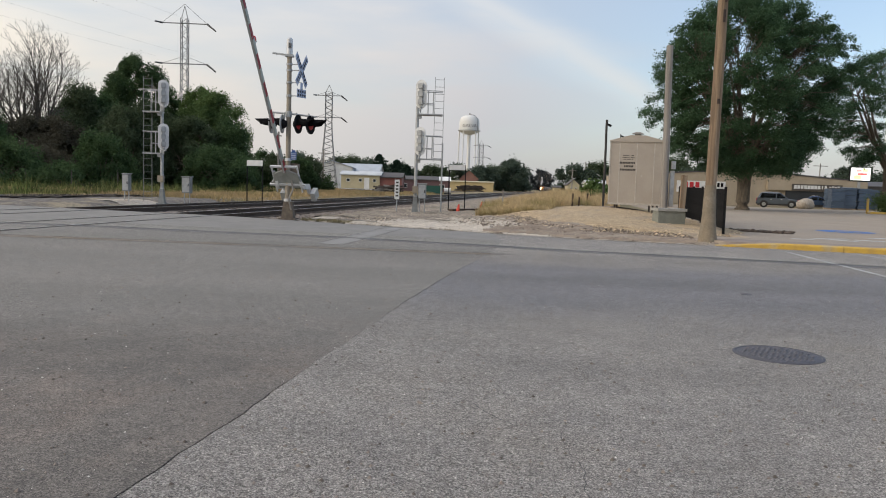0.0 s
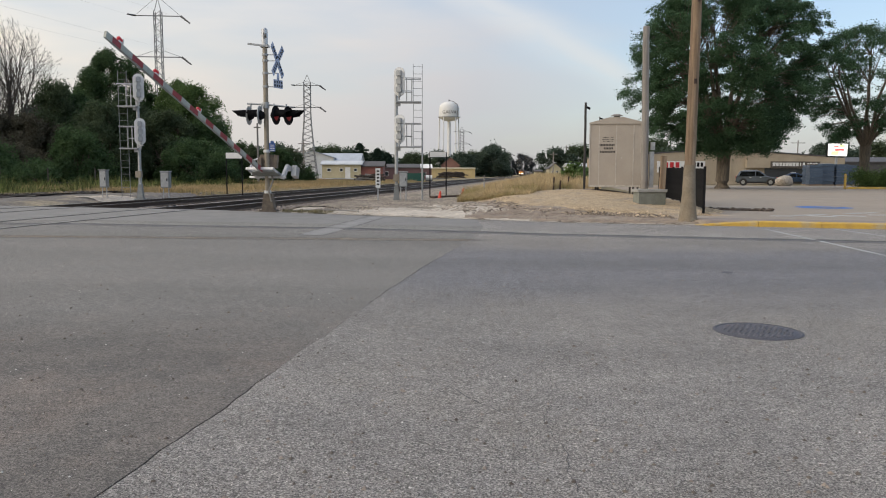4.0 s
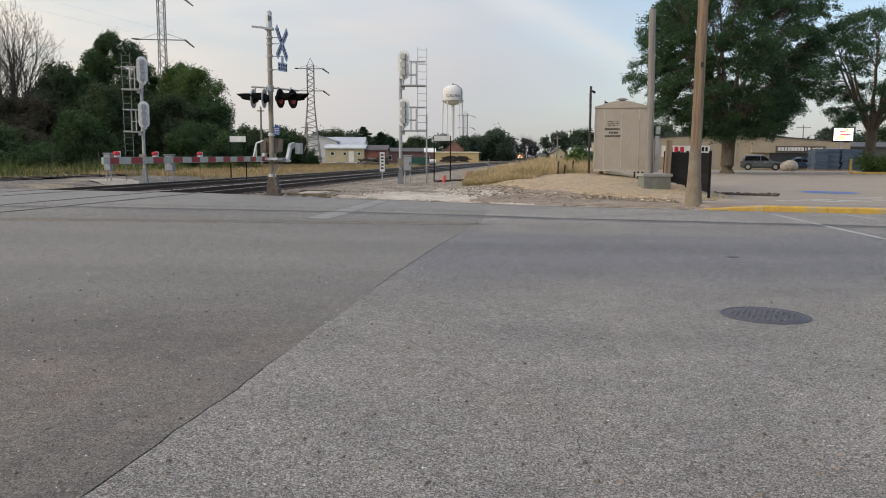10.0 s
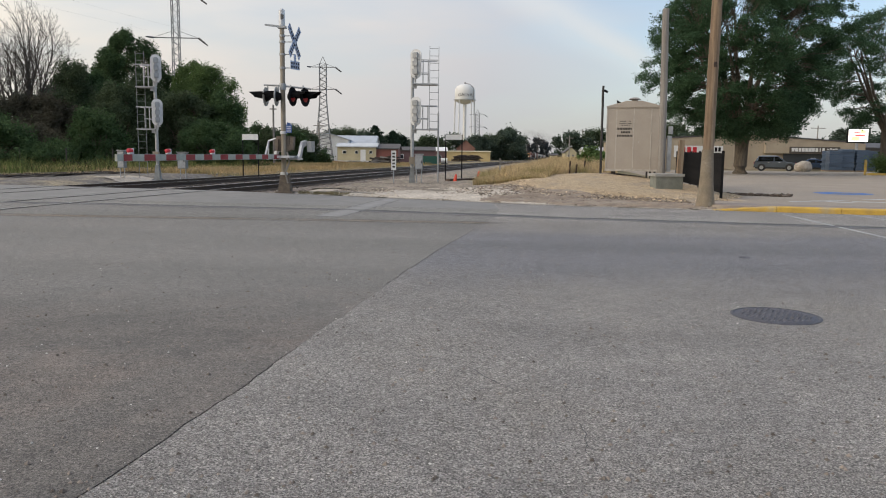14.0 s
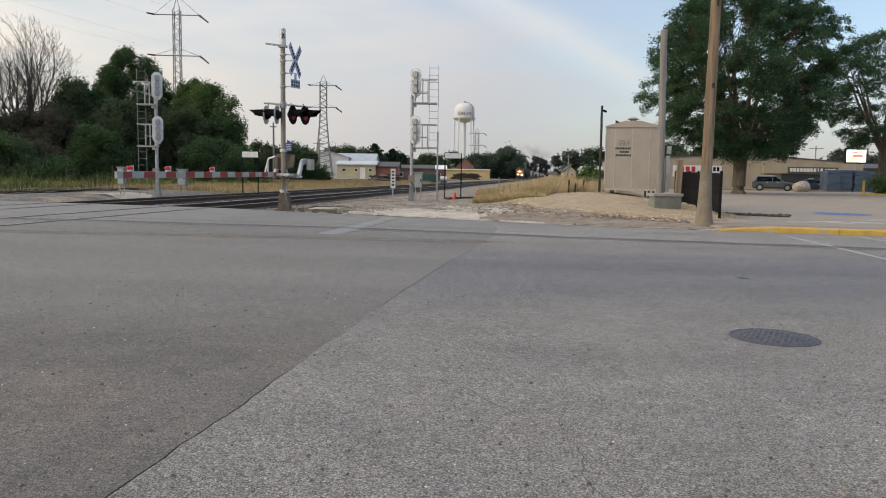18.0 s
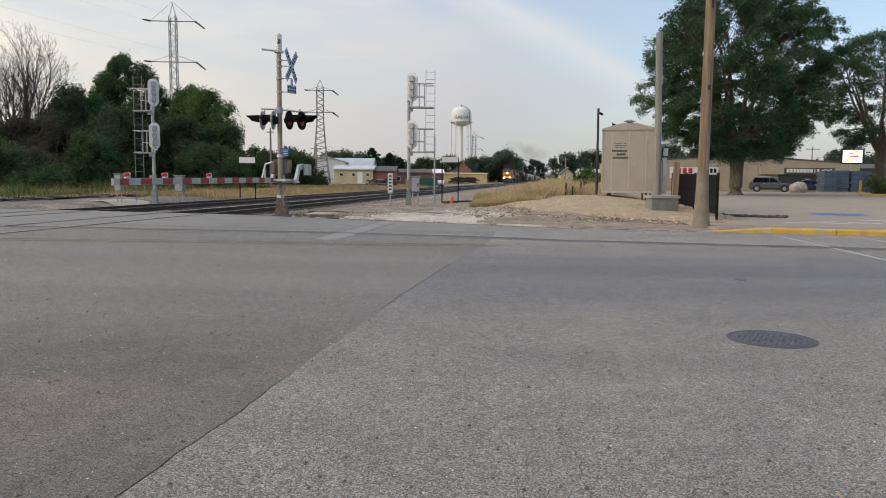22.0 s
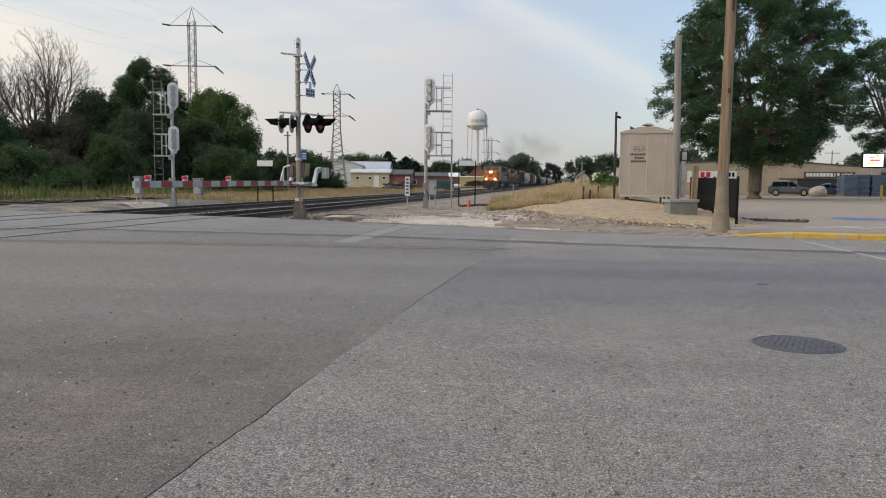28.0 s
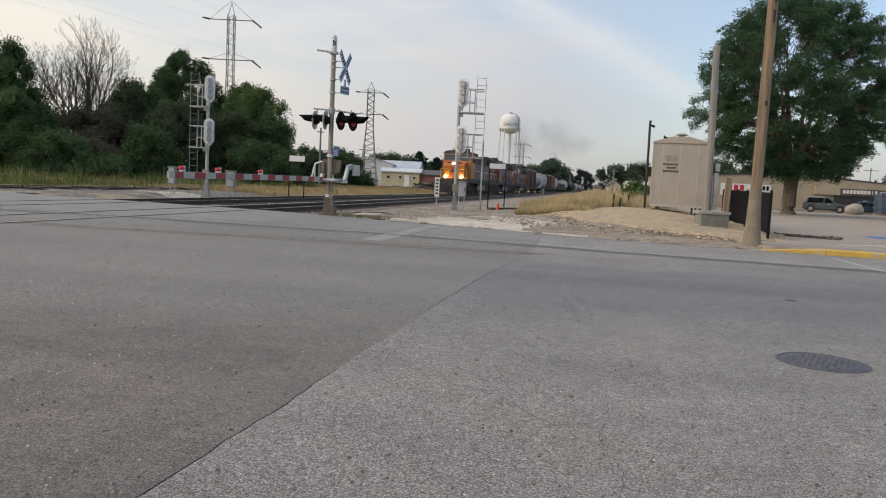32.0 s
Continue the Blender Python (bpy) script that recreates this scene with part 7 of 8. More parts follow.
house("white_trailer", pose(-39.5, 78, 0.2), 3.4, 2.2, 1.1, 0.15, "shed_white", "shed_white", "white trailer glimpsed under the trees")

t = thing("dumpster", pose(-2.6, 118, 0.1), "dark green metal dumpster", "dumpster")
part("bin", B(((0, 0, 0.62), (3.0, 1.7, 1.1), None, 1.05)), M["dumpster_green"], t)
part("lid", B(((0, 0, 1.22), (3.2, 1.8, 0.10))), M["dumpster_green"], t)
t = thing("storage_tank", pose(-0.3, 120, 0.1), "small white tank on skids", "tank")
part("shell", R(((-0.5, 0, 0.55), (0.5, 0, 0.55), 0.42, None, 18)), M["white"], t, smooth=True)
part("skid", B(((0, 0, 0.08), (1.1, 0.6, 0.16))), M["grime"], t)
rng = random.Random(8)
for sx, sy, n, sp, lab in ((-8.4, 104, 30, 2.0, "heap of dark weathered timbers in the dry grass"), (5.6, 205, 60, 6.2, "stacked old ties beside the yellow building")):
    t = thing("timber_stack", pose(sx, sy, 0.15), lab, "timber")
    for k in range(n):
        part("timber", B(((rng.uniform(-sp / 2, sp / 2), rng.uniform(-0.6, 0.6), 0.12 + rng.random() * (0.8 if sp < 3 else 1.5)), (2.5, 0.24, 0.2), (rng.uniform(-8, 8), rng.uniform(-10, 10), rng.uniform(-25, 25)))), M["tie"] if sp > 3 or k % 3 else M["grey_pole"], t)


def line_pole(x, y, h, arm=0.8):
    t = thing("telegraph_pole", pose(x, y, 0.1), "slim wooden pole with a short crossarm", "pole", "telegraph poles")
    part("shaft", R(((0, 0, 0), (0, 0, h), 0.14, 0.10, 8)), M["grey_pole"], t)
    part("crossarm", B(((0, -0.1, h - 0.5), (arm * 2, 0.1, 0.12))), M["grey_pole"], t)


line_pole(-18.6, 112, 6.0)
line_pole(-20.5, 118, 5.0)
line_pole(-20.3, 90, 7.0, 0.4)
line_pole(26.5, 165, 6.0)
line_pole(72.5, 150, 8.0, 1.4)
line_pole(36.4, 205, 9.0)
# stakes of an old wire fence in the grass
for x, y, h in ((5.5, 34.0, 0.85), (5.9, 34.6, 0.7), (6.7, 37.0, 0.85), (7.6, 41.0, 0.8)):
    t = thing("fence_stake", pose(x, y, 0.25, 2, 3, 0), "old rusty fence stake in the grass", "stake", "fence stakes")
    part("stake", B(((0, 0, h / 2), (0.07, 0.05, h))), M["rail"], t)
for k in range(9):
    x = -50 + 3.3 * k
    t = thing("fence_stake", pose(x, 54, 0.1), "dark fence stake below the wood", "stake", "fence stakes")
    part("stake", B(((0, 0, 0.7), (0.07, 0.05, 1.5))), M["grime"], t)


# ---------------------------------------------------------------- parked cars and clutter
def wheel(parent, x, y, r, w):
    tyre = part("wheel", R(((x, y - w / 2, r), (x, y + w / 2, r), r, None, 24)), M["tyre"], parent, smooth=True)
    part("rim", R(((x, y - w / 2 - 0.01, r), (x, y + w / 2 + 0.01, r), r * 0.62, None, 18)), M["rim"], tyre)


def car(m, body, length, width, height, suv, label):
    """Front towards +x: rounded lower body with dark sills and arches, a tapered glasshouse, lamps and mirrors."""
    t = thing("car", m, label, "car", "parked cars")
    L, W, H = length / 2, width / 2, height
    belt = (0.60 if suv else 0.62) * H
    nose = belt - 0.12
    prof = [(-L + 0.06, 0.34), (-L, 0.5), (-L + 0.02, belt - 0.12), (-L + 0.12, belt), (L - 1.35, belt), (L - 0.55, nose + 0.02), (L - 0.14, nose - 0.14), (L, 0.55), (L - 0.04, 0.34)]
    bm = bmesh.new()
    prism(bm, prof, "y", -W, W)
    for q in bm.verts:
        tip = max(0.0, abs(q.co.x) - (L - 0.5)) / 0.5
        q.co.y *= (1 - 0.16 * tip) * (0.95 if q.co.z > belt - 0.05 else 1.0)
    part("body", bm, body, t, bevel=0.06, smooth=True)
    part("sill", B(((0, 0, 0.30), (length - 0.3, width - 0.02, 0.16))), M["tyre"], t, "dark lower cladding")
    back = -L + (0.10 if suv else 0.55)
    lean_back = 0.35 if suv else 0.8
    roof0, roof1 = back + lean_back, L - (2.15 if suv else 2.35)
    foot = L - 1.25
    bm = bmesh.new()
    prism(bm, [(back, belt - 0.02), (roof0, H - 0.08), (roof0 + 0.5, H), (roof1 - 0.3, H), (roof1, H - 0.05), (foot, belt - 0.02)], "y", -W + 0.08, W - 0.08)
    for q in bm.verts:
        if q.co.z > belt + 0.2:
            q.co.y *= 0.80
    part("roof", bm, body, t, bevel=0.04, smooth=True)
    for s in (-1, 1):
        for name, x0, x1, x2, x3 in (("side_window", back + 0.30, roof0 + 0.12, -0.25, -0.25), ("side_window", -0.17, -0.17, roof1 - 0.05, foot - 0.22)):
            lo, hi = belt + 0.04, H - 0.13
            y0, y1 = W - 0.075, (W - 0.08) * (1 - 0.20 * (hi - belt) / (H - belt)) + 0.02
            bm = bmesh.new()
            v = [bm.verts.new((x, s * y, z)) for x, y, z in ((x0, y0, lo), (x3, y0, lo), (x2, y1, hi), (x1, y1, hi))]
            bm.faces.new(v)
            bmesh.ops.solidify(bm, geom=bm.faces[:], thickness=0.02)
            part(name, bm, M["car_glass"], t)
        part("wing_mirror", B(((foot - 0.30, s * (W + 0.06), belt + 0.10), (0.16, 0.18, 0.13))), body, t, bevel=0.03)
        part("roof_rail", R(((roof0 + 0.2, s * (W - 0.32), H + 0.03), (roof1 - 0.2, s * (W - 0.32), H + 0.03), 0.018, None, 6)), M["alu"], t)
        for x in (-0.75, 0.35):
            part("door_handle", B(((x, s * (W + 0.005), belt - 0.13), (0.2, 0.03, 0.04))), M["alu"], t)
        part("headlight", B(((L - 0.16, s * (W - 0.32), nose - 0.16), (0.22, 0.40, 0.15))), M["alu"], t, bevel=0.03)
        part("tail_light", B(((-L + 0.02, s * (W - 0.18), belt - 0.14), (0.08, 0.24, 0.26))), M["red_refl"], t)
    bm = bmesh.new()
    prism(bm, [(roof1 + 0.02, H - 0.08), (roof1 + 0.05, H - 0.05), (foot + 0.03, belt), (foot - 0.02, belt)], "y", -W + 0.26, W - 0.26)
    part("windscreen", bm, M["car_glass"], t)
    part("grille", B(((L - 0.02, 0, nose - 0.26), (0.05, 0.9, 0.2))), M["black"], t)
    part("bumper", B(((L - 0.05, 0, 0.42), (0.12, width * 0.86, 0.16)), ((-L + 0.05, 0, 0.42), (0.12, width * 0.9, 0.16))), M["tyre"], t, bevel=0.03)
    for x in (-L + 0.85, L - 0.92):
        for y in (-W + 0.10, W - 0.10):
            part("wheel_arch", R(((x, y - 0.13, 0.37), (x, y + 0.13, 0.37), 0.43, None, 22)), M["tyre"], t)
            wheel(t, x, y * 1.03, 0.35, 0.27)
    return t


M["suv_paint"] = material("blue_grey_car_paint", (0.13, 0.155, 0.185), (0.115, 0.14, 0.165), 0.25, 0.35, scale=1, grain=0.03, bump=0)
M["blue_car_paint"] = material("dark_blue_car_paint", (0.045, 0.08, 0.15), (0.04, 0.07, 0.135), 0.25, 0.35, scale=1, grain=0.03, bump=0)
car(pose(38.2, 88.5, 0.07, 0, 0, -24), M["suv_paint"], 4.7, 1.85, 1.72, True, "blue-grey SUV parked by the store")
car(pose(44.4, 91.5, 0.07, 0, 0, -20), M["blue_car_paint"], 4.6, 1.8, 1.45, False, "dark blue saloon parked by the store")
t = thing("boulder", pose(38.38, 82.0, 0.05), "pale tan boulder at the lot's edge", "boulder")
bm = bmesh.new()
bmesh.ops.create_icosphere(bm, subdivisions=3, radius=1.0)
for v in bm.verts:
    v.co *= 1 + 0.16 * noise.noise(v.co * 1.7)
    v.co = Vector((v.co.x * 0.95, v.co.y * 0.75, max(-0.1, v.co.z * 0.66 + 0.5)))
part("rock", bm, M["gravel"], t, smooth=True)
rng = random.Random(4)
for k, (x, y, s) in enumerate(((43.89, 86.6, 1.0), (45.40, 86.9, 1.08), (47.04, 87.0, 1.05), (48.28, 87.6, 1.0), (44.65, 88.9, 1.0), (46.22, 89.2, 1.0))):
    t = thing("wrapped_pallet", pose(x, y, 0.06, 0, 0, -6 + 4 * k), "pallet of goods wrapped in dark blue film", "pallet", "wrapped pallets")
    part("pallet_base", B(((0, 0, 0.07), (1.4, 1.2, 0.14))), M["wood_pole"], t)
    for q in range(8):
        part("sack_layer", B(((rng.uniform(-0.05, 0.05), rng.uniform(-0.05, 0.05), 0.14 + (q + 0.5) * 0.275 * s), (1.40 + rng.uniform(-0.06, 0.04), 1.15, 0.262 * s), (rng.uniform(-2, 2), rng.uniform(-2, 2), rng.uniform(-3, 3)))), M["pallet_blue"], t, bevel=0.09, smooth=True)
t = thing("bollard", pose(35.25, 64.2, 0.05), "yellow painted steel bollard by the island", "bollard")
part("tube", R(((0, 0, 0), (0, 0, 1.25), 0.1, None, 14), ((0, 0, 1.25), (0, 0, 1.3), 0.1, 0.05, 14)), M["kerb"], t)
bm = B(((0, 0, 0.08), (9, 0.3, 0.26)))
solid("island_kerb", bm, M["kerb"], pose(39.6, 63.4, 0.05, 0, 0, -6), "yellow kerb of a planted island", "kerb", kind="structure", bevel=0.03)


# ---------------------------------------------------------------- the freight train, heading towards the crossing
# each vehicle: local -y is its front, z = 0 at the rail head
def truck(parent, y, wheels=3, base=1.85, name="truck"):
    tr = part(name, B(((0, y, 0.62), (2.3, base * (wheels - 1) + 0.9, 0.22)), ((-1.02, y, 0.58), (0.16, base * (wheels - 1) + 1.2, 0.36)), ((1.02, y, 0.58), (0.16, base * (wheels - 1) + 1.2, 0.36))), M["grime"], parent)
    for k in range(wheels):
        yy = y + (k - (wheels - 1) / 2) * base
        for s in (-1, 1):
            part("wheel", R(((s * 0.70, yy, 0.5), (s * 0.86, yy, 0.5), 0.5, None, 20)), M["rail"], tr)
            part("axle_box", B(((s * 1.10, yy, 0.52), (0.14, 0.3, 0.3))), M["grime"], tr)
    return tr


def locomotive(nose, side, cab_side, label, lit):
    t = thing("locomotive", pose(0, 0, 0), label, "locomotive", "freight train")
    ln = 22.3
    part("underframe", B(((0, ln / 2, 1.42), (3.0, ln - 0.6, 0.34))), M["grime"], t)
    part("fuel_tank", B(((0, ln / 2, 0.88), (2.7, 5.6, 0.85))), M["silver"], t, "dirty silver fuel tank", bevel=0.12)
    part("side_sill", B(((-1.52, ln / 2, 1.5), (0.06, ln - 1.2, 0.36)), ((1.52, ln / 2, 1.5), (0.06, ln - 1.2, 0.36))), M["grime"], t)
    # low nose, sloped, with chamfered edges
    bm = bmesh.new()
    prism(bm, [(0.55, 1.58), (0.50, 3.0), (0.85, 3.32), (2.3, 3.42), (2.3, 1.58)], "x", -1.1, 1.1)
    part("nose", bm, nose, t, "sloping nose with headlights", bevel=0.08)
    bm = bmesh.new()
    prism(bm, [(1.9, 1.58), (1.9, 3.4), (2.15, 4.32), (4.75, 4.32), (4.75, 1.58)], "x", -1.53, 1.53)
    cab = part("cab", bm, cab_side, t, bevel=0.05)
    part("cab_front", B(((-1.32, 1.88, 2.45), (0.44, 0.06, 1.8)), ((1.32, 1.88, 2.45), (0.44, 0.06, 1.8)), ((0, 1.95, 3.5), (3.0, 0.08, 0.26), (-14, 0, 0))), nose, cab)
    bm = bmesh.new()
    prism(bm, [(-1.56, 4.28), (-1.30, 4.55), (-0.6, 4.68), (0.6, 4.68), (1.30, 4.55), (1.56, 4.28)], "y", 1.95, 4.95)
    part("cab_roof", bm, M["soot"], cab, "sooty dark cab roof")
    for x in (-0.74, 0.74):
        part("windscreen", B(((x, 2.02, 3.86), (1.12, 0.05, 0.62), (-14, 0, 0))), M["car_glass"], cab)
        part("windscreen_frame", B(((x, 2.035, 3.86), (1.24, 0.04, 0.74), (-14, 0, 0))), M["black"], cab)
        part("number_board", B(((x * 0.72, 0.80, 3.24), (0.5, 0.08, 0.16), (-40, 0, 0))), M["black"], cab)
        part("wiper", R(((x - 0.3, 1.95, 3.6), (x + 0.15, 1.99, 3.95), 0.015, None, 5)), M["black"], cab)
    part("air_conditioner", B(((0.3, 3.7, 4.78), (1.3, 1.3, 0.24))), M["soot"], cab, bevel=0.05)
    part("horn", R(((-0.3, 2.9, 4.78), (-0.3, 2.4, 4.82), 0.05, 0.11, 8), ((-0.55, 2.9, 4.78), (-0.55, 2.5, 4.82), 0.05, 0.10, 8)), M["steel"], cab)
    part("aerial", R(((0.9, 3.2, 4.6), (0.9, 3.2, 5.2), 0.02, None, 5)), M["grime"], cab)
    part("visor_band", B(((0, 1.99, 4.22), (2.9, 0.05, 0.16), (-14, 0, 0))), M["silver"], cab)
    for s in (-1, 1):
        part("side_window", B(((s * 1.54, 3.2, 3.75), (0.03, 0.8, 0.6))), M["car_glass"], cab)
        part("side_window", B(((s * 1.54, 4.2, 3.75), (0.03, 0.6, 0.6))), M["car_glass"], cab)
        part("cab_panel", B(((s * 1.535, 3.4, 2.5), (0.02, 2.5, 1.3))), cab_side, cab)
    # long hood with doors, radiators and exhaust
    part("long_hood", B(((0, 11.4, 2.95), (2.0, 13.4, 2.7))), side, t, bevel=0.06)
    part("hood_roof", B(((0, 11.4, 4.24), (2.06, 13.45, 0.26))), M["soot"], t, "sooty roof of the hood", bevel=0.05)
    part("hood_stripe", B(((-1.02, 11.4, 3.0), (0.03, 13.3, 0.8)), ((1.02, 11.4, 3.0), (0.03, 13.3, 0.8))), M["maroon"], t, "maroon band along the hood")
    bm = bmesh.new()
    prism(bm, [(-1.0, 3.6), (-1.5, 3.75), (-1.5, 4.35), (-1.1, 4.62), (1.1, 4.62), (1.5, 4.35), (1.5, 3.75), (1.0, 3.6)], "y", 16.6, 21.2)
    part("radiator", bm, M["grime"], t, "flared radiator housing")
    part("rear_hood", B(((0, 19.6, 2.6), (2.0, 3.2, 2.0))), side, t)
    part("dynamic_brake", B(((0, 7.0, 4.35), (2.3, 3.2, 0.5))), M["grime"], t, bevel=0.06)
    part("exhaust_stack", B(((0, 11.2, 4.42), (0.9, 1.2, 0.32))), M["grime"], t)
    part("roof_fans", B(((0, 13.4, 4.36), (1.7, 2.2, 0.14))), M["grime"], t)
    for s in (-1, 1):
        for k in range(11):
            part("hood_door", B(((s * 1.005, 5.6 + k * 1.05, 2.35), (0.03, 0.95, 1.35))), side, t)
        for k in range(5):
            part("louvre", B(((s * 1.03, 6.0 + k * 2.35, 3.72), (0.03, 1.5, 0.55))), M["grime"], t)
        rails = bmesh.new()
        for k in range(12):
            rod(rails, (s * 1.48, 4.9 + k * 1.45, 1.6), (s * 1.48, 4.9 + k * 1.45, 2.6), 0.025, None, 5)
        rod(rails, (s * 1.48, 4.9, 2.6), (s * 1.48, 20.9, 2.6), 0.028, None, 5)
        part("handrail", rails, M["alu"] if lit else M["grime"], t)
        part("steps", B(((s * 1.35, 0.75, 0.8), (0.4, 0.5, 0.06)), ((s * 1.35, 0.75, 1.15), (0.4, 0.5, 0.06)), ((s * 1.52, 0.75, 0.95), (0.05, 0.6, 0.9))), M["grime"], t)
        part("air_tank", R(((s * 1.2, 7.9, 1.1), (s * 1.2, 13.6, 1.1), 0.2, None, 10)), M["grime"], t)
    for f in (-1, 1):
        part("front_rail", R(((f * 1.4, 0.35, 1.55), (f * 0.35, 0.35, 2.6), 0.03, None, 6), ((f * 1.4, 0.35, 2.6), (f * 0.35, 0.35, 2.6), 0.03, None, 6), ((f * 1.4, 0.35, 1.55), (f * 1.4, 0.35, 2.6), 0.03, None, 6)), M["yellow"], t, "yellow front handrail")
    bm = bmesh.new()
    prism(bm, [(-1.5, 0.12), (1.5, 0.12), (1.5, 1.5), (-1.5, 1.5)], "y", 0.28, 0.42)
    part("pilot", bm, M["grime"], t, "black snow plough pilot")
    part("plough", B(((-0.72, 0.16, 0.55), (1.5, 0.1, 0.85), (0, 0, 12)), ((0.72, 0.16, 0.55), (1.5, 0.1, 0.85), (0, 0, -12))), M["grime"], t)
    part("coupler", B(((0, 0.0, 0.95), (0.3, 0.6, 0.28))), M["rail"], t)
    part("emblem", B(((0, 0.47, 2.45), (0.9, 0.02, 0.30), (-2, 0, 0))), M["maroon"], t)
    lens = M["headlight"] if lit else M["car_glass"]
    for x, z, y in ((-0.13, 3.22, 0.72), (0.13, 3.22, 0.72)):
        part("headlight", R(((x, y + 0.1, z), (x, y - 0.06, z), 0.13, None, 14)), lens, t, "lit headlight" if lit else "")
    for x in (-0.85, 0.85):
        part("ditch_light", R(((x, 0.36, 1.82), (x, 0.20, 1.82), 0.13, None, 14)), lens, t, "lit ditch light" if lit else "")
    truck(t, 3.9)
    truck(t, ln - 3.9)
    return t


def freight(kind, mat, label, length=16.5):
    t = thing(kind, pose(0, 0, 0), label, "railway wagon", "freight train")
    L = length
    part("underframe", B(((0, L / 2, 1.05), (2.6, L - 0.9, 0.3))), M["grime"], t)
    part("coupler", B(((0, 0.15, 0.9), (0.26, 0.9, 0.24)), ((0, L - 0.15, 0.9), (0.26, 0.9, 0.24))), M["rail"], t)
    truck(t, 2.3, 2, 1.75)
    truck(t, L - 2.3, 2, 1.75)
    if kind == "boxcar":
        part("body", B(((0, L / 2, 2.85), (3.0, L - 1.2, 3.3))), mat, t, bevel=0.05)
        part("roof", B(((0, L / 2, 4.56), (3.05, L - 1.1, 0.14), None, 0.9)), M["tank_grey"], t)
        for s in (-1, 1):
            part("door", B(((s * 1.53, L / 2, 2.8), (0.05, 3.0, 3.0))), mat, t)
            for k in range(14):
                y = 0.9 + k * (L - 1.8) / 13
                if abs(y - L / 2) > 1.6:
                    part("rib", B(((s * 1.53, y, 2.85), (0.06, 0.10, 3.2))), mat, t)
        part("end_ladder", B(((-1.1, 0.56, 2.6), (0.4, 0.04, 2.6)), ((1.1, 0.56, 2.6), (0.4, 0.04, 0.1))), mat, t)
    elif kind == "covered_hopper":
        bm = bmesh.new()
        prism(bm, [(-0.9, 1.2), (0.9, 1.2), (1.5, 2.0), (1.55, 3.6), (1.2, 4.35), (0.5, 4.6), (-0.5, 4.6), (-1.2, 4.35), (-1.55, 3.6), (-1.5, 2.0)], "y", 1.3, L - 1.3)
        part("body", bm, mat, t, smooth=True)
        part("roof_hatch", B(((0, L / 2, 4.66), (0.7, L - 3.4, 0.12))), M["steel"], t)
        for k in range(3):
            part("hopper_bay", B(((0, 3.6 + k * (L - 7.2) / 2, 0.85), (1.5, 2.4, 0.8))), mat, t)
        part("end_frame", B(((0, 0.75, 2.4), (2.6, 0.06, 0.1)), ((-1.2, 0.75, 2.2), (0.08, 0.08, 2.2)), ((1.2, 0.75, 2.2), (0.08, 0.08, 2.2)), ((-0.8, 0.95, 3.4), (0.4, 0.05, 2.2))), mat, t)
    elif kind == "tank_wagon":
        bm = R(((0, 1.2, 2.75), (0, L - 1.2, 2.75), 1.5, None, 28), ((0, 0.75, 2.75), (0, 1.2, 2.75), 1.0, 1.5, 28), ((0, L - 1.2, 2.75), (0, L - 0.75, 2.75), 1.5, 1.0, 28))
        part("tank", bm, mat, t, smooth=True)
        part("dome", R(((0, L / 2, 4.2), (0, L / 2, 4.6), 0.55, None, 16)), mat, t)
        part("walkway", B(((0, L / 2, 4.28), (1.6, 2.4, 0.05))), M["steel"], t)
        part("end_rail", B(((0, 0.5, 1.9), (2.7, 0.05, 0.06)), ((-1.3, 0.5, 1.5), (0.05, 0.05, 0.8)), ((1.3, 0.5, 1.5), (0.05, 0.05, 0.8))), M["steel"], t)
    else:
        part("body", B(((-1.48, L / 2, 2.05), (0.08, L - 1.0, 1.9)), ((1.48, L / 2, 2.05), (0.08, L - 1.0, 1.9)), ((0, 0.54, 2.05), (3.0, 0.08, 1.9)), ((0, L - 0.54, 2.05), (3.0, 0.08, 1.9)), ((0, L / 2, 1.25), (2.95, L - 1.0, 0.12))), mat, t)
        for s in (-1, 1):
            for k in range(12):
                part("rib", B(((s * 1.53, 0.9 + k * (L - 1.8) / 11, 2.05), (0.06, 0.12, 1.85))), mat, t)
    return t


TRAIN_END, SPEED = 78.0, 17.2
models = {
    "box": freight("boxcar", M["box_brown"], "brown ribbed steel boxcar in the train"), "pink": freight("boxcar", M["box_pink"], "faded red ribbed boxcar in the train"),
    "tank": freight("tank_wagon", M["tank_grey"], "grey cylindrical tank wagon in the train"), "black": freight("tank_wagon", M["tank_black"], "black cylindrical tank wagon in the train"),
    "hop": freight("covered_hopper", M["hop_grey"], "pale grey covered hopper wagon in the train"), "gon": freight("gondola_wagon", M["tank_black"], "black open gondola wagon in the train"),
}
ORDER = "box tank hop box pink hop gon gon gon hop black black hop box gon gon black hop pink black black gon hop tank gon gon black hop".split()
train = [(locomotive(M["orange"], M["lead_hood"], M["orange"], "orange-nosed diesel locomotive with lit headlights", True), 0.0),
         (locomotive(M["maroon"], M["faded_hood"], M["faded_hood"], "faded pinkish-maroon second diesel locomotive", False), 22.9),
         (locomotive(M["faded_hood"], M["faded_hood"], M["dirty_hood"], "faded dusty pink third diesel locomotive", False), 45.8)]
used, offset = set(), 68.7
for kind in ORDER:
    if kind in used:
        o = copy_thing(models[kind], pose(0, 0, 0))
    else:
        o = models[kind]
        used.add(kind)
    train.append((o, offset))
    offset += 16.9


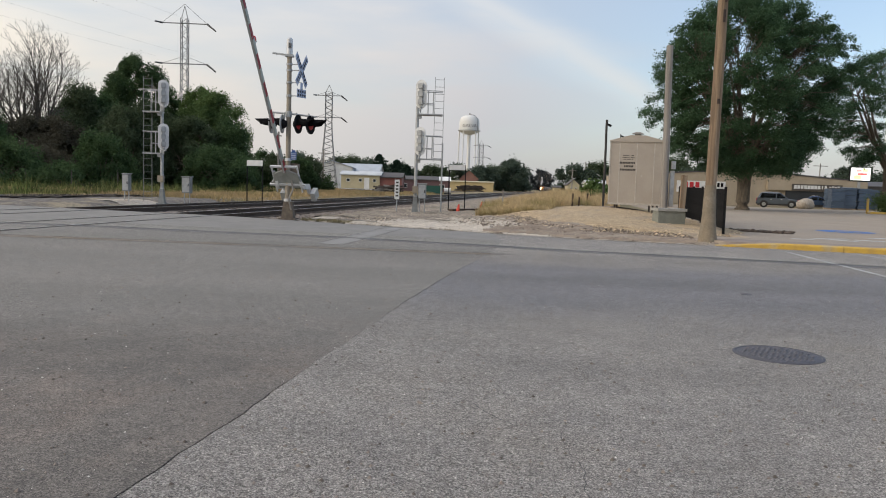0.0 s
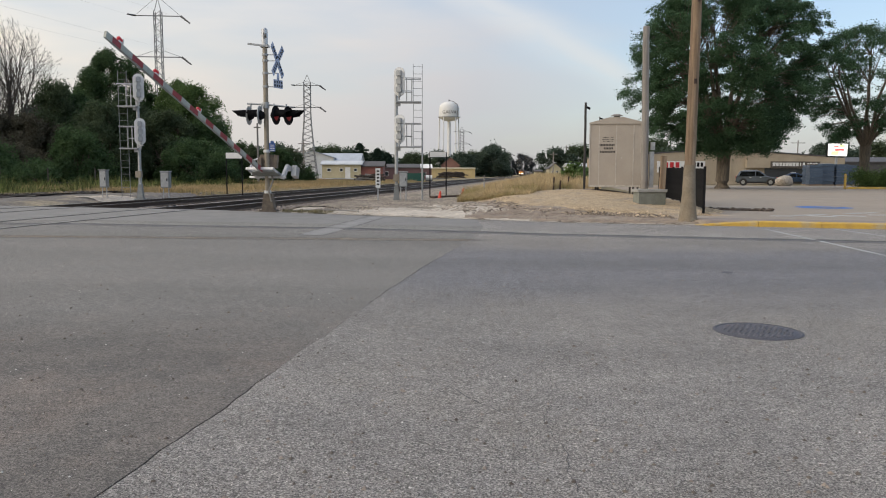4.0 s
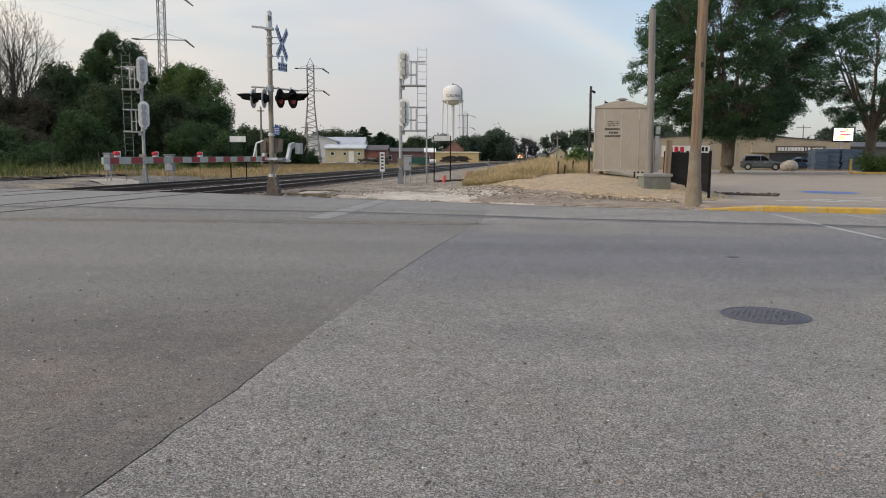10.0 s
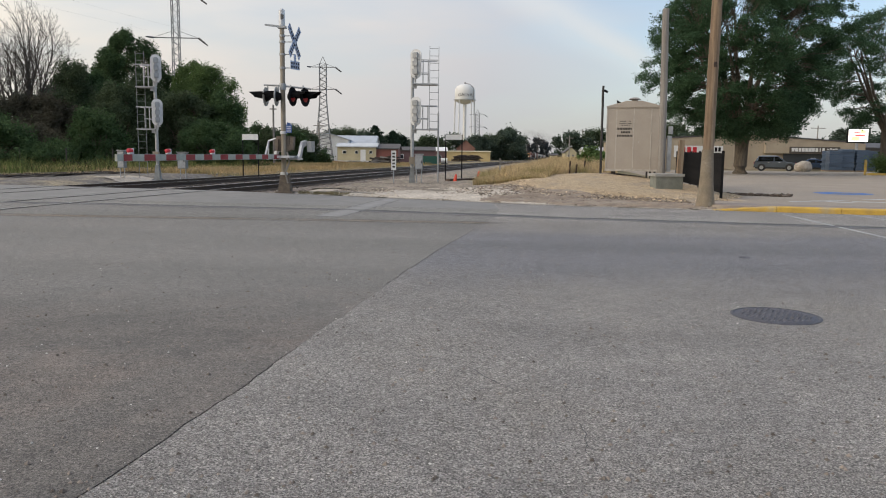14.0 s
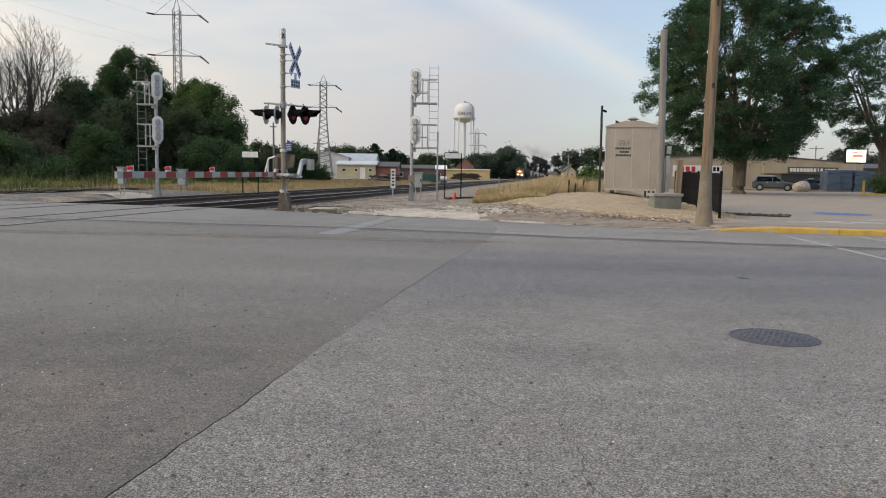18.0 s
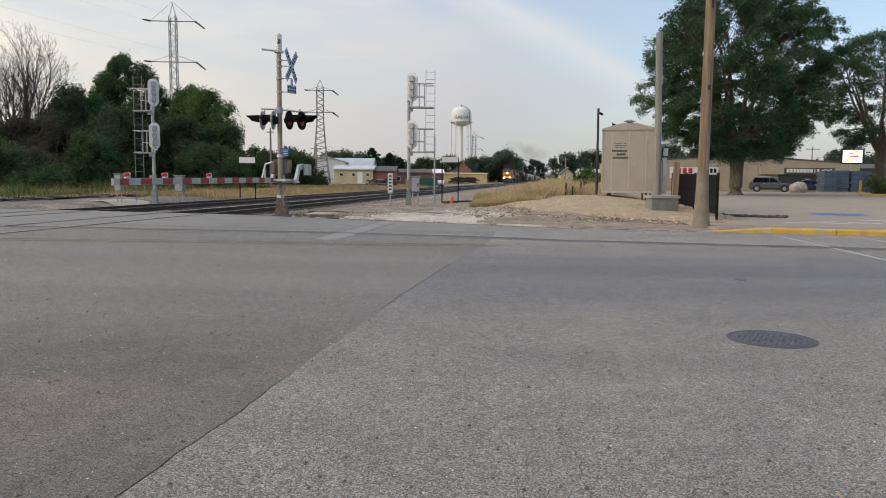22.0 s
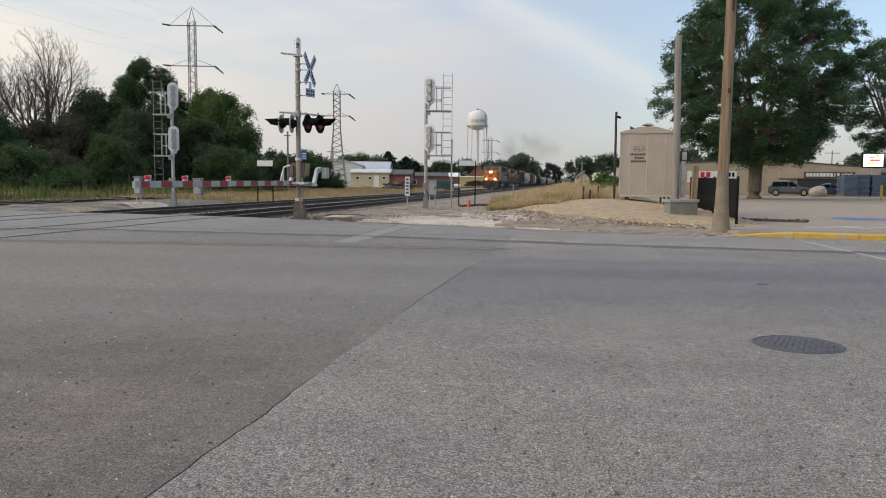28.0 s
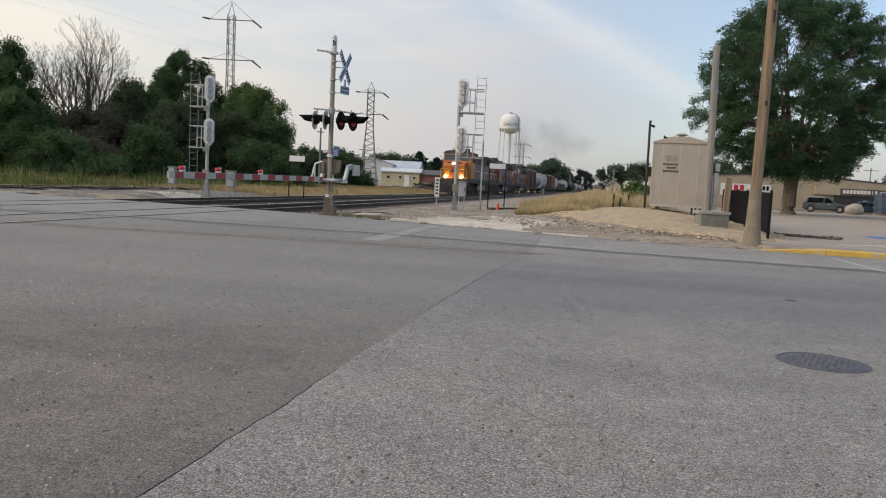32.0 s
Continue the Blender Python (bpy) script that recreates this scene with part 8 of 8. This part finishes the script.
def smoke():
    """A thin drift of exhaust over the train: loose wisps that let most light through."""
    m = bpy.data.materials.new("thin_exhaust_smoke")
    m.use_nodes = True
    nt = m.node_tree
    nt.nodes.remove(nt.nodes["Principled BSDF"])
    df, tr, mx = nt.nodes.new("ShaderNodeBsdfDiffuse"), nt.nodes.new("ShaderNodeBsdfTransparent"), nt.nodes.new("ShaderNodeMixShader")
    df.inputs["Color"].default_value = (0.20, 0.19, 0.19, 1)
    at = nt.nodes.new("ShaderNodeAttribute")
    at.attribute_name = "cover"
    nt.links.new(at.outputs["Fac"], mx.inputs[0])
    nt.links.new(tr.outputs[0], mx.inputs[1])
    nt.links.new(df.outputs[0], mx.inputs[2])
    nt.links.new(mx.outputs[0], nt.nodes["Material Output"].inputs["Surface"])
    t = thing("exhaust_smoke", pose(0, 0, 0), "thin grey exhaust smoke drifting over the train", "smoke", kind="stuff")
    rng = random.Random(31)
    for k in range(12):
        u = (k - 5.5) / 4
        c = Vector((rng.gauss(0, 4.5) + 4.5 * u, 24 * u, max(9.0, 14 + rng.gauss(0, 2.2) + 2.5 * u)))
        a = Vector((rng.gauss(0, 1), rng.gauss(0, 0.5), rng.gauss(0, 1))).normalized()
        b = a.cross(Vector((rng.gauss(0, 0.4), 1, rng.gauss(0, 0.4)))).normalized()
        r = rng.uniform(3.5, 5.5)
        verts = [tuple(c)] + [tuple(c + (a * math.cos(w * math.pi / 6) + b * math.sin(w * math.pi / 6)) * r * rng.uniform(0.8, 1.15)) for w in range(12)]
        me = bpy.data.meshes.new("smoke_wisp")
        me.from_pydata(verts, [], [(0, 1 + w, 1 + (w + 1) % 12) for w in range(12)])
        me.attributes.new("cover", "FLOAT", "POINT").data.foreach_set("value", [0.15] + [0.0] * 12)
        me.materials.append(m)
        o = new("smoke_wisp", me)
        o.parent = t
    return t


train.append((smoke(), 130.0))


def motions():
    """The boom comes down in the first seven seconds; the train rolls towards the crossing all along."""
    walk(arm, [(t, arm_pose(a)) for t, a in ((0, 55.5), (0.5, 52.0), (1.0, 47.0), (1.5, 42.0), (2.0, 37.0), (2.5, 32.0), (3.0, 27.5), (3.5, 23.0), (4.5, 15.0), (5.5, 8.0), (6.0, 4.8), (6.5, 1.5), (7.0, -0.6), (7.5, -0.3), (32.0, -0.3))])
    for o, back in train:
        rows = []
        for t in (0.0, 8.0, 16.0, 24.0, 32.0):
            p = at_track(TRAIN_END + SPEED * (32.0 - t) + back, FAR_TRACK, RAIL_Z)
            rows.append((t, Matrix.Translation(p) @ Matrix.Rotation(radians(TRACK_DEG), 4, "Z")))
        walk(o, rows)


motions()
